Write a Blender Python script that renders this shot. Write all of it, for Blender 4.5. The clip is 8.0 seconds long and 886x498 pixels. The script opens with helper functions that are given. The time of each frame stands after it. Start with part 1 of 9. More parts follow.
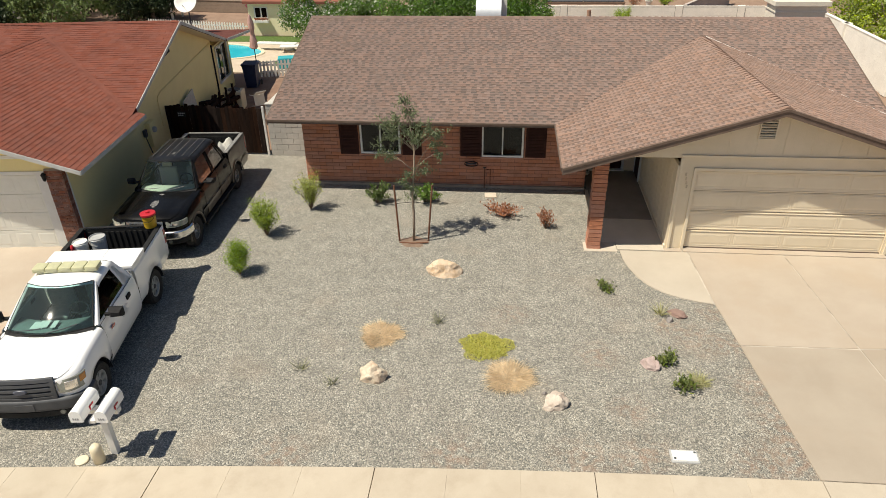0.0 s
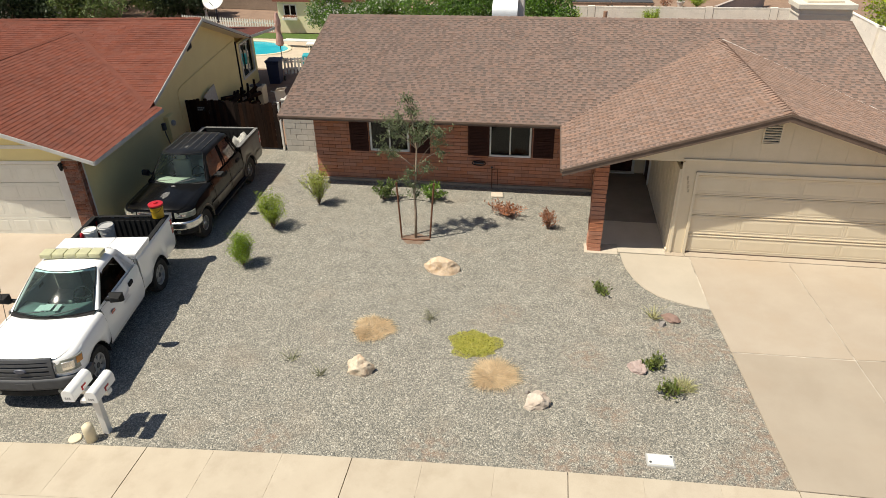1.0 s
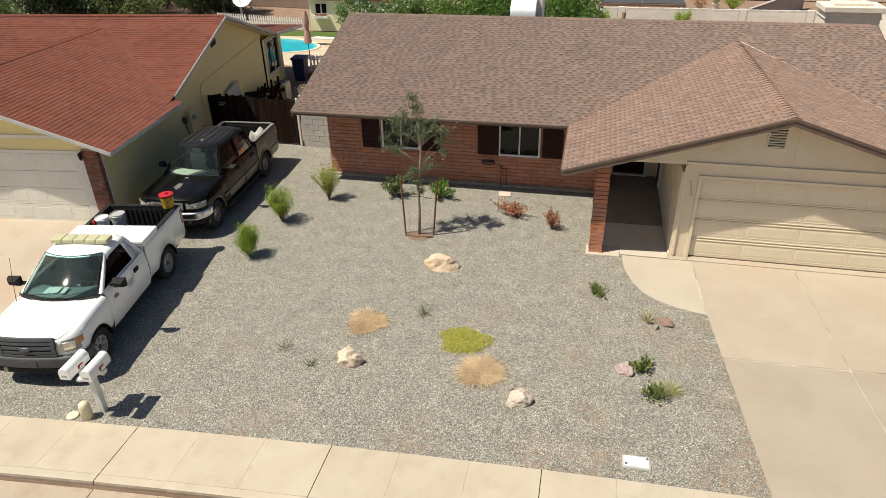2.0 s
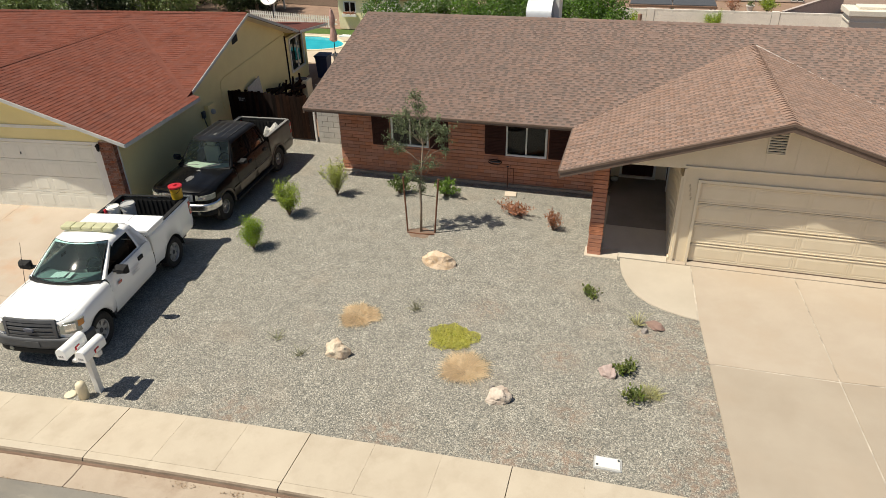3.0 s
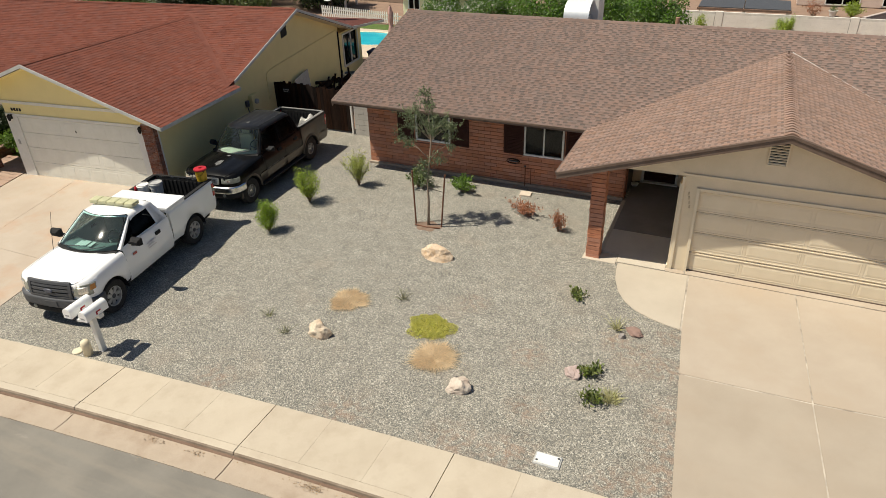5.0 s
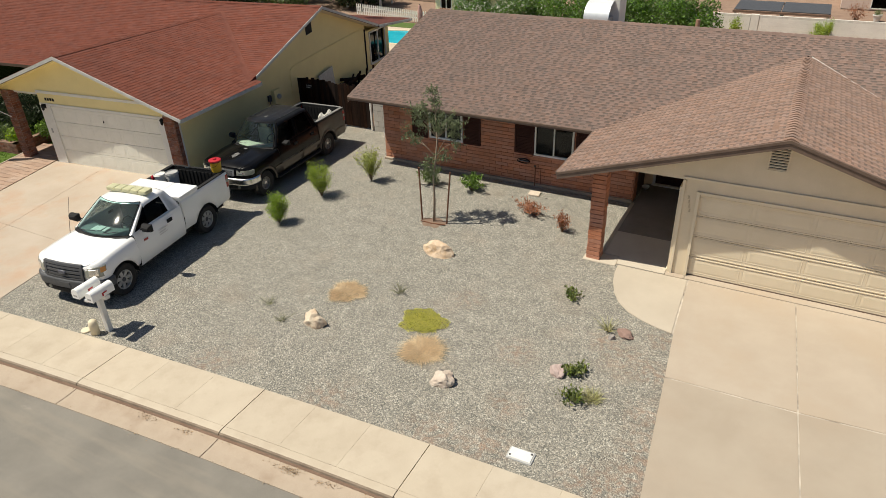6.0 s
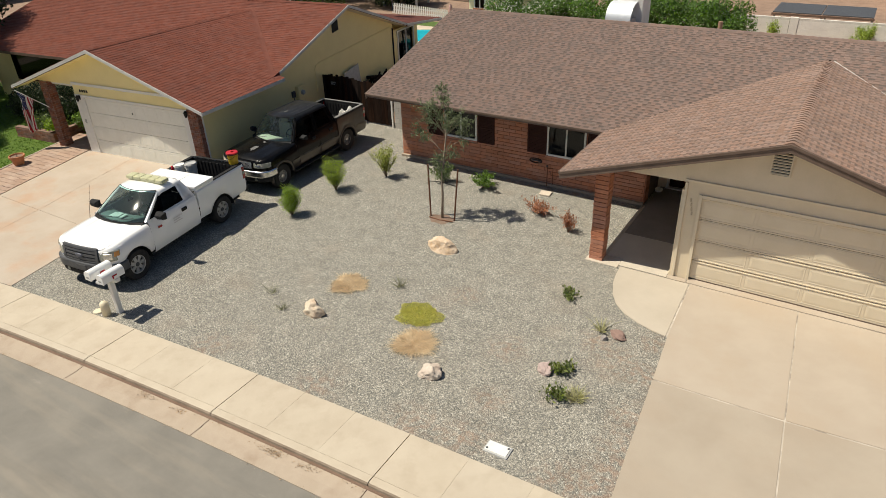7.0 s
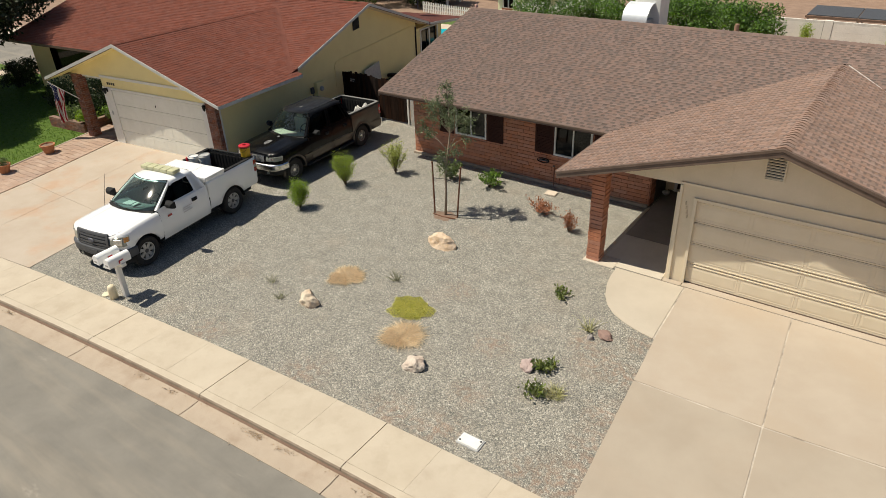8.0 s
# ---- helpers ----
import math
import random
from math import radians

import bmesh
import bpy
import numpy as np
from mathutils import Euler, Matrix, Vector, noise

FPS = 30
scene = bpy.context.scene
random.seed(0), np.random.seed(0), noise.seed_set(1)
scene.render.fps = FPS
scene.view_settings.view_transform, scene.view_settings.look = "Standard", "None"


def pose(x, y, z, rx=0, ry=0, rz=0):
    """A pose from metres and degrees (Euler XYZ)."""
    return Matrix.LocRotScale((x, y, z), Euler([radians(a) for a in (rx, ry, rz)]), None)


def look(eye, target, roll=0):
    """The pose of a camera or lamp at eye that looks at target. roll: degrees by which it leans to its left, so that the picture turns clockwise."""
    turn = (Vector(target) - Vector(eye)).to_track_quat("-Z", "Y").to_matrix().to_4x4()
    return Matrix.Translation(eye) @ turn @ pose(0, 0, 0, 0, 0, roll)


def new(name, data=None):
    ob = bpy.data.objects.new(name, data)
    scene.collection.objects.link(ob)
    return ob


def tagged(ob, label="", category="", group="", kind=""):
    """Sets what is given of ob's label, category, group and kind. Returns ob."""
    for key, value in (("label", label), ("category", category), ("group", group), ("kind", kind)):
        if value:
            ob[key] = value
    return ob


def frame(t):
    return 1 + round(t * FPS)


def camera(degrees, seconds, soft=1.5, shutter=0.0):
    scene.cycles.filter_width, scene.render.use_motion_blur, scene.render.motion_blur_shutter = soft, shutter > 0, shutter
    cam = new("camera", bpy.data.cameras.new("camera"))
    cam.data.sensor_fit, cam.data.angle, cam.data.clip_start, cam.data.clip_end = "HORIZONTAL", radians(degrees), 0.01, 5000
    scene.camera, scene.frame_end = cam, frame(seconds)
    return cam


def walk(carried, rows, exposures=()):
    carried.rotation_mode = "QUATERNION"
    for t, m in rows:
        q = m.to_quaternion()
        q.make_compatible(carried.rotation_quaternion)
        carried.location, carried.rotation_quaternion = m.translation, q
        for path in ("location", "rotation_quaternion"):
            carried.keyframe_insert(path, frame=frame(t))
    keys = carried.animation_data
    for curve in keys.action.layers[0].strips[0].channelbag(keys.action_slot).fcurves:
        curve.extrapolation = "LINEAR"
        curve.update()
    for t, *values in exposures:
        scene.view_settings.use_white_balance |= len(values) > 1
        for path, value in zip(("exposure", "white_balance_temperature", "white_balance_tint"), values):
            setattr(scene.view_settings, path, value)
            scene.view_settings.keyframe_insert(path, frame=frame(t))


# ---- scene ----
cam = camera(67.2, 8.0, soft=0.5)
PATH = [
    (0, (1.923, -7.481, 8.456), (1.748, -5.758, 7.455), -1.0),
    (0.5, (2.36, -7.514, 8.474), (2.135, -5.797, 7.472), -1.0),
    (1, (2.806, -7.529, 8.498), (2.528, -5.821, 7.496), -1.1),
    (1.5, (3.266, -7.546, 8.495), (2.932, -5.847, 7.494), -1.2),
    (3, (4.688, -7.491, 8.552), (4.195, -5.831, 7.551), -1.4),
    (3.5, (5.214, -7.436, 8.578), (4.666, -5.794, 7.577), -1.5),
    (4, (5.754, -7.374, 8.615), (5.148, -5.754, 7.612), -1.7),
    (4.5, (6.281, -7.287, 8.625), (5.615, -5.69, 7.623), -1.8),
    (6, (7.774, -6.971, 8.632), (6.943, -5.45, 7.634), -1.9),
    (6.5, (8.248, -6.84, 8.63), (7.363, -5.348, 7.633), -2.0),
    (7, (8.72, -6.688, 8.612), (7.781, -5.228, 7.618), -2.1),
    (7.5, (9.199, -6.521, 8.62), (8.211, -5.093, 7.627), -2.1),
    (8, (9.683, -6.339, 8.621), (8.651, -4.942, 7.629), -2.2),
]
walk(cam, [(t, look(eye, target, roll)) for t, eye, target, roll in PATH], [(0, 0.07), (4, 0.0), (8, -0.06)])

# ---- sky and sun ----
SUN = Vector((-0.475, -0.25, 1.0)).normalized()
world = bpy.data.worlds.new("world")
scene.world = world
world.use_nodes = True
wn = world.node_tree
sky = wn.nodes.new("ShaderNodeTexSky")
sky.sky_type = "NISHITA"
sky.sun_disc = False
sky.sun_elevation = math.asin(SUN.z)
sky.sun_rotation = math.atan2(SUN.x, SUN.y)
wn.links.new(sky.outputs[0], wn.nodes["Background"].inputs[0])
wn.nodes["Background"].inputs[1].default_value = 0.067
sun = new("sun", bpy.data.lights.new("sun", "SUN"))
sun.data.energy = 5.6
sun.data.angle = radians(0.53)
sun.data.color = (1.0, 0.925, 0.77)
sun.matrix_world = look(SUN * 60, (0, 0, 0))

# ---- materials ----
def mat(name, base, var=None, scale=3.0, rough=0.7, metal=0.0, bump=0.0, bscale=60.0, grain=0.12, piece=0.0, spec=0.4, coat=0.0, stain=None, stain_scale=0.7, stain_amount=0.5, streak=1.0, matt=0.0):
    """A procedural surface: two colours mixed by broad noise, fine grain, optional stains, variation from piece to piece and relief."""
    m = bpy.data.materials.new(name)
    m.use_nodes = True
    nt = m.node_tree
    b = nt.nodes["Principled BSDF"]
    b.inputs["Roughness"].default_value = rough
    b.inputs["Metallic"].default_value = metal
    b.inputs["Specular IOR Level"].default_value = spec
    b.inputs["Coat Weight"].default_value = coat
    b.inputs["Diffuse Roughness"].default_value = matt
    geo = nt.nodes.new("ShaderNodeNewGeometry")
    mp = nt.nodes.new("ShaderNodeMapping")
    mp.inputs["Scale"].default_value = (1, 1, streak)
    nt.links.new(geo.outputs["Position"], mp.inputs["Vector"])

    def noise_tex(s, detail=4.0, r=0.6):
        n = nt.nodes.new("ShaderNodeTexNoise")
        n.inputs["Scale"].default_value = s
        n.inputs["Detail"].default_value = detail
        n.inputs["Roughness"].default_value = r
        nt.links.new(mp.outputs[0], n.inputs["Vector"])
        return n.outputs["Fac"]

    def mix(fac, a, c, mode="MIX"):
        x = nt.nodes.new("ShaderNodeMix")
        x.data_type, x.blend_type = "RGBA", mode
        for sock, v in ((x.inputs["Factor"], fac), (x.inputs["A"], a), (x.inputs["B"], c)):
            if isinstance(v, (int, float)):
                sock.default_value = v
            elif isinstance(v, tuple):
                sock.default_value = (*v, 1)
            else:
                nt.links.new(v, sock)
        return x.outputs["Result"]

    def remap(v, lo, hi, a=0.0, c=1.0):
        x = nt.nodes.new("ShaderNodeMapRange")
        nt.links.new(v, x.inputs[0])
        for i, w in enumerate((lo, hi, a, c)):
            x.inputs[i + 1].default_value = w
        return x.outputs[0]

    col = mix(remap(noise_tex(scale), 0.35, 0.65), base, var or tuple(c * 0.8 for c in base))
    if stain:
        col = mix(remap(noise_tex(stain_scale, 6.0), 0.5, 0.72, 0, stain_amount), col, stain)
    if piece:
        info = nt.nodes.new("ShaderNodeObjectInfo")
        add = nt.nodes.new("ShaderNodeMath")
        add.operation = "ADD"
        nt.links.new(info.outputs["Random"], add.inputs[0])
        nt.links.new(geo.outputs["Random Per Island"], add.inputs[1])
        fr = nt.nodes.new("ShaderNodeMath")
        fr.operation = "FRACT"
        nt.links.new(add.outputs[0], fr.inputs[0])
        hsv = nt.nodes.new("ShaderNodeHueSaturation")
        nt.links.new(remap(fr.outputs[0], 0, 1, 1 - piece, 1 + piece), hsv.inputs["Value"])
        wob = nt.nodes.new("ShaderNodeMath")
        wob.operation = "PINGPONG"
        wob.inputs[1].default_value = 0.13
        nt.links.new(fr.outputs[0], wob.inputs[0])
        nt.links.new(remap(wob.outputs[0], 0, 0.13, 1 - piece * 0.8, 1 + piece * 0.8), hsv.inputs["Saturation"])
        nt.links.new(col, hsv.inputs["Color"])
        col = hsv.outputs[0]
    if grain:
        g = remap(noise_tex(bscale * 1.3, 3.0), 0.25, 0.75, 1 - grain, 1 + grain)
        comb = nt.nodes.new("ShaderNodeCombineColor")
        for i in range(3):
            nt.links.new(g, comb.inputs[i])
        col = mix(1.0, col, comb.outputs[0], "MULTIPLY")
    nt.links.new(col, b.inputs["Base Color"])
    if rough > 0.3:
        nt.links.new(remap(noise_tex(scale * 3), 0.3, 0.7, rough - 0.08, min(1, rough + 0.08)), b.inputs["Roughness"])
    if bump:
        bp = nt.nodes.new("ShaderNodeBump")
        bp.inputs["Strength"].default_value = 0.6
        bp.inputs["Distance"].default_value = bump
        nt.links.new(noise_tex(bscale, 5.0), bp.inputs["Height"])
        nt.links.new(bp.outputs[0], b.inputs["Normal"])
    return m


def gravel_mat():
    m = bpy.data.materials.new("gravel")
    m.use_nodes = True
    nt = m.node_tree
    b = nt.nodes["Principled BSDF"]
    b.inputs["Roughness"].default_value = 0.8
    geo = nt.nodes.new("ShaderNodeNewGeometry")
    v = nt.nodes.new("ShaderNodeTexVoronoi")
    v.inputs["Scale"].default_value = 50
    nt.links.new(geo.outputs["Position"], v.inputs["Vector"])
    sep = nt.nodes.new("ShaderNodeSeparateColor")
    nt.links.new(v.outputs["Color"], sep.inputs[0])
    ramp = nt.nodes.new("ShaderNodeValToRGB")
    stops = ((0.0, (0.112, 0.11, 0.098)), (0.3, (0.182, 0.176, 0.154)), (0.55, (0.246, 0.234, 0.2)), (0.75, (0.318, 0.294, 0.244)), (0.9, (0.412, 0.388, 0.33)), (1.0, (0.55, 0.52, 0.452)))
    for i, (p, c) in enumerate(stops):
        e = ramp.color_ramp.elements[i] if i < 2 else ramp.color_ramp.elements.new(p)
        e.position, e.color = p, (*c, 1)
    nt.links.new(sep.outputs[0], ramp.inputs[0])

    def noise_tex(s, lo, hi, a, c):
        n = nt.nodes.new("ShaderNodeTexNoise")
        n.inputs["Scale"].default_value = s
        n.inputs["Detail"].default_value = 5
        nt.links.new(geo.outputs["Position"], n.inputs["Vector"])
        x = nt.nodes.new("ShaderNodeMapRange")
        nt.links.new(n.outputs["Fac"], x.inputs[0])
        for i, w in enumerate((lo, hi, a, c)):
            x.inputs[i + 1].default_value = w
        return x.outputs[0]

    mx = nt.nodes.new("ShaderNodeMix")
    mx.data_type = "RGBA"
    nt.links.new(noise_tex(0.8, 0.55, 0.78, 0, 0.55), mx.inputs["Factor"])
    nt.links.new(ramp.outputs[0], mx.inputs["A"])
    mx.inputs["B"].default_value = (0.29, 0.235, 0.18, 1)
    src = mx.outputs["Result"]
    for px, py, r in ((5.95, 3.75, 0.75), (6.75, 2.4, 0.7), (6.9, 1.4, 0.8), (6.95, 0.6, 0.8), (6.65, 3.6, 0.5), (5.4, 4.2, 0.5), (3.4, 0.3, 0.8), (2.2, 4.4, 0.5), (4.4, 0.5, 0.7), (1.2, 0.25, 0.7), (6.2, 0.45, 0.7), (-1.6, 0.1, 0.6), (3.9, 3.1, 0.6), (6.5, 4.7, 0.5), (4.3, 1.6, 0.5)):
        dist = nt.nodes.new("ShaderNodeVectorMath")
        dist.operation = "DISTANCE"
        nt.links.new(geo.outputs["Position"], dist.inputs[0])
        dist.inputs[1].default_value = (px, py, 0)
        fall = nt.nodes.new("ShaderNodeMapRange")
        nt.links.new(dist.outputs["Value"], fall.inputs[0])
        for i, w in enumerate((0.1, r, 0.62, 0.0)):
            fall.inputs[i + 1].default_value = w
        cut = nt.nodes.new("ShaderNodeMath")
        cut.operation = "MULTIPLY"
        nt.links.new(fall.outputs[0], cut.inputs[0])
        nt.links.new(noise_tex(7, 0.42, 0.62, 0, 1), cut.inputs[1])
        rust = nt.nodes.new("ShaderNodeMix")
        rust.data_type = "RGBA"
        nt.links.new(cut.outputs[0], rust.inputs["Factor"])
        nt.links.new(src, rust.inputs["A"])
        rust.inputs["B"].default_value = (0.28, 0.185, 0.13, 1)
        src = rust.outputs["Result"]
    mul = nt.nodes.new("ShaderNodeMix")
    mul.data_type, mul.blend_type = "RGBA", "MULTIPLY"
    mul.inputs["Factor"].default_value = 1
    comb = nt.nodes.new("ShaderNodeCombineColor")
    g = noise_tex(2.5, 0.3, 0.7, 0.85, 1.12)
    for i in range(3):
        nt.links.new(g, comb.inputs[i])
    nt.links.new(src, mul.inputs["A"])
    nt.links.new(comb.outputs[0], mul.inputs["B"])
    nt.links.new(mul.outputs["Result"], b.inputs["Base Color"])
    bp = nt.nodes.new("ShaderNodeBump")
    bp.invert = True
    bp.inputs["Strength"].default_value = 1.0
    bp.inputs["Distance"].default_value = 0.008
    nt.links.new(v.outputs["Distance"], bp.inputs["Height"])
    nt.links.new(bp.outputs[0], b.inputs["Normal"])
    return m


def glass_mat(name, tint=(0.35, 0.42, 0.42), see=0.55, dust_sheen=0.0, ior=1.5):
    """Tinted pane: part of it lets light through, the rest reflects like glass."""
    m = bpy.data.materials.new(name)
    m.use_nodes = True
    nt = m.node_tree
    nt.nodes.remove(nt.nodes["Principled BSDF"])
    tr = nt.nodes.new("ShaderNodeBsdfTransparent")
    tr.inputs[0].default_value = (*[c * see for c in tint], 1)
    gl = nt.nodes.new("ShaderNodeBsdfGlossy")
    gl.inputs["Roughness"].default_value = 0.05 if dust_sheen else 0.03
    fr = nt.nodes.new("ShaderNodeFresnel")
    fr.inputs[0].default_value = ior
    mx = nt.nodes.new("ShaderNodeMixShader")
    nt.links.new(fr.outputs[0], mx.inputs[0])
    nt.links.new(tr.outputs[0], mx.inputs[1])
    nt.links.new(gl.outputs[0], mx.inputs[2])
    out = mx.outputs[0]
    if dust_sheen:
        # dusty film whose teal colour stands in for sky reflected in the pane
        df = nt.nodes.new("ShaderNodeBsdfDiffuse")
        df.inputs[0].default_value = (0.42, 0.58, 0.55, 1)
        film_mix = nt.nodes.new("ShaderNodeMixShader")
        film_mix.inputs[0].default_value = dust_sheen
        nt.links.new(out, film_mix.inputs[1])
        nt.links.new(df.outputs[0], film_mix.inputs[2])
        out = film_mix.outputs[0]
    nt.links.new(out, nt.nodes["Material Output"].inputs[0])
    return m


def asphalt_mat():
    """Sun-bleached asphalt with long wheel tracks, dusty tan along the kerb side and a few pale scuffs."""
    m = mat("worn_asphalt", (0.185, 0.172, 0.15), (0.225, 0.208, 0.18), 1.1, 0.9, bump=0.004, bscale=120, grain=0.13)
    nt = m.node_tree
    b = nt.nodes["Principled BSDF"]
    src = b.inputs["Base Color"].links[0].from_socket
    geo = nt.nodes.new("ShaderNodeNewGeometry")

    def layer(src, colour, lo, hi, amount, scale, stretch, turn):
        mp = nt.nodes.new("ShaderNodeMapping")
        mp.inputs["Scale"].default_value = (stretch, 1, 1)
        mp.inputs["Rotation"].default_value = (0, 0, turn)
        nt.links.new(geo.outputs["Position"], mp.inputs["Vector"])
        n = nt.nodes.new("ShaderNodeTexNoise")
        n.inputs["Scale"].default_value = scale
        n.inputs["Detail"].default_value = 6
        n.inputs["Roughness"].default_value = 0.62
        nt.links.new(mp.outputs[0], n.inputs["Vector"])
        r = nt.nodes.new("ShaderNodeMapRange")
        nt.links.new(n.outputs["Fac"], r.inputs[0])
        for i, w in enumerate((lo, hi, 0.0, amount)):
            r.inputs[i + 1].default_value = w
        x = nt.nodes.new("ShaderNodeMix")
        x.data_type = "RGBA"
        nt.links.new(r.outputs[0], x.inputs["Factor"])
        nt.links.new(src, x.inputs["A"])
        x.inputs["B"].default_value = (*colour, 1)
        return x.outputs["Result"]

    src = layer(src, (0.13, 0.122, 0.108), 0.5, 0.68, 0.6, 0.9, 0.16, -0.03)
    src = layer(src, (0.3, 0.262, 0.21), 0.5, 0.7, 0.6, 1.5, 0.12, -0.05)
    src = layer(src, (0.38, 0.345, 0.29), 0.66, 0.74, 0.8, 2.2, 0.35, 0.5)
    nt.links.new(src, b.inputs["Base Color"])
    return m


GRAVEL = gravel_mat()
DIRT = mat("dry_earth", (0.3, 0.205, 0.15), (0.24, 0.16, 0.115), 1.5, 0.95, bump=0.02, bscale=25)
MULCH = mat("damp_soil", (0.19, 0.125, 0.09), (0.25, 0.175, 0.13), 6, 0.95, bump=0.02, bscale=40)
CONCRETE = mat("pale_concrete", (0.445, 0.377, 0.302), (0.405, 0.337, 0.266), 0.9, 0.85, bump=0.002, bscale=140, grain=0.06, stain=(0.45, 0.36, 0.265), stain_scale=0.45, stain_amount=0.6)
WALKWAY = mat("sidewalk_concrete", (0.515, 0.448, 0.352), (0.47, 0.402, 0.312), 1.3, 0.85, bump=0.002, bscale=140, grain=0.07, stain=(0.4, 0.33, 0.25), stain_scale=2.2, stain_amount=0.55, piece=0.035)
GUTTER = mat("gutter_concrete", (0.4, 0.325, 0.25), (0.45, 0.372, 0.292), 1.6, 0.9, bump=0.004, bscale=70, stain=(0.28, 0.205, 0.145), stain_scale=1.6, stain_amount=0.65)
ASPHALT = asphalt_mat()
WALKGREY = mat("grey_walk_concrete", (0.49, 0.432, 0.35), (0.45, 0.392, 0.315), 1.1, 0.85, bump=0.002, bscale=140, grain=0.06)
PALEJOINT = mat("pale_joint_filler", (0.36, 0.315, 0.26), (0.56, 0.5, 0.42), 2.2, 0.95, stain=(0.1, 0.08, 0.065), stain_scale=1.5, stain_amount=1.0)
JOINT = mat("joint_shade", (0.4, 0.33, 0.257), None, 5, 0.95)
BRICK = mat("slump_brick", (0.5, 0.228, 0.142), (0.43, 0.19, 0.115), 7, 0.88, bump=0.004, bscale=70, piece=0.11, stain=(0.42, 0.23, 0.16), stain_scale=2.5, stain_amount=0.35)
MORTAR = mat("brick_mortar", (0.27, 0.15, 0.112), (0.22, 0.122, 0.092), 6, 0.95, bump=0.003, bscale=90)
SHINGLE = mat("brown_shingle", (0.278, 0.193, 0.157), (0.253, 0.181, 0.152), 1.4, 0.95, bump=0.003, bscale=220, grain=0.22, piece=0.11, spec=0.15, stain=(0.16, 0.135, 0.12), stain_scale=2.2, stain_amount=0.45, matt=1.0)
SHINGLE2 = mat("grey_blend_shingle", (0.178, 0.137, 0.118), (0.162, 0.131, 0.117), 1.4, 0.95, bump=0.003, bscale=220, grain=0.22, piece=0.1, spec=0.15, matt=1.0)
GSHINGLE = mat("warm_brown_shingle", (0.285, 0.191, 0.15), (0.257, 0.178, 0.144), 1.6, 0.95, bump=0.003, bscale=220, grain=0.22, piece=0.14, spec=0.15, stain=(0.26, 0.176, 0.13), stain_scale=3.5, stain_amount=0.4, matt=1.0)
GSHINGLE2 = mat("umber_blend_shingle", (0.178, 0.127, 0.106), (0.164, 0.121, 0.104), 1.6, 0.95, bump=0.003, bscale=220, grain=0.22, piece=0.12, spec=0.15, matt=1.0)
NDRIVE = mat("orange_stained_concrete", (0.46, 0.392, 0.32), (0.42, 0.348, 0.276), 0.9, 0.85, bump=0.002, bscale=140, grain=0.06, stain=(0.45, 0.27, 0.16), stain_scale=0.55, stain_amount=0.75)
ROOFBASE = mat("roof_felt", (0.15, 0.105, 0.085), None, 4, 0.95, spec=0.1)
REDSHINGLE = mat("red_shingle", (0.305, 0.109, 0.074), (0.264, 0.098, 0.068), 1.2, 0.95, bump=0.003, bscale=220, grain=0.18, piece=0.06, spec=0.12, stain=(0.17, 0.06, 0.045), stain_scale=3.0, stain_amount=0.5, matt=1.0)
DARKRED = mat("dark_red_shingle", (0.16, 0.062, 0.05), (0.13, 0.052, 0.043), 1.2, 0.95, bump=0.003, bscale=220, grain=0.18, piece=0.06, spec=0.12, matt=1.0)
REDBASE = mat("red_roof_felt", (0.1, 0.035, 0.025), None, 4, 0.95, spec=0.1)
# fascia boards take a greyer paint than the white trim
NFASCIA = mat("light_grey_fascia_paint", (0.6, 0.595, 0.57), (0.5, 0.495, 0.475), 4, 0.55, grain=0.05)
PALEDRIP = mat("pale_drip_metal", (0.6, 0.54, 0.46), None, 5, 0.5)
FASCIA = mat("brown_fascia_paint", (0.13, 0.09, 0.068), (0.165, 0.117, 0.09), 5, 0.6, grain=0.1)
TANSIDING = mat("tan_siding_paint", (0.78, 0.67, 0.5), (0.73, 0.63, 0.46), 2, 0.6, bump=0.001, bscale=60, grain=0.05)
TANTRIM = mat("tan_trim_paint", (0.8, 0.7, 0.53), (0.76, 0.66, 0.49), 2.5, 0.55, grain=0.05)
SHUTTER = mat("dark_brown_shutter_paint", (0.04, 0.014, 0.011), (0.052, 0.02, 0.015), 6, 0.6, grain=0.15, spec=0.15)
DOORWHITE = mat("warm_white_door_paint", (0.83, 0.82, 0.74), (0.78, 0.77, 0.69), 2.5, 0.5, grain=0.03)
WHITE = mat("white_paint", (0.78, 0.77, 0.73), (0.72, 0.71, 0.67), 4, 0.45, grain=0.03)
YELLOW = mat("yellow_wall_paint", (0.87, 0.755, 0.385), (0.83, 0.715, 0.355), 1.5, 0.7, bump=0.002, bscale=90, grain=0.04)
CREAM = mat("cream_paint", (0.72, 0.64, 0.47), (0.68, 0.6, 0.43), 2, 0.6, grain=0.04)
# the two street-side slabs are about a tenth darker than the rear ones
FRONTSLAB = mat("front_slab_concrete", (0.398, 0.339, 0.27), (0.362, 0.304, 0.239), 0.9, 0.85, bump=0.002, bscale=140, grain=0.07, stain=(0.39, 0.315, 0.24), stain_scale=0.6, stain_amount=0.6)
BLOCK = mat("grey_block", (0.5, 0.48, 0.44), (0.44, 0.42, 0.385), 2.5, 0.9, bump=0.004, bscale=60, piece=0.05)
PALEBLOCK = mat("pale_painted_block", (0.82, 0.785, 0.71), (0.76, 0.725, 0.655), 1.5, 0.9, bump=0.003, bscale=60, piece=0.02)
PALEBLOCKJOINT = mat("pale_block_mortar", (0.75, 0.715, 0.645), None, 4, 0.95)
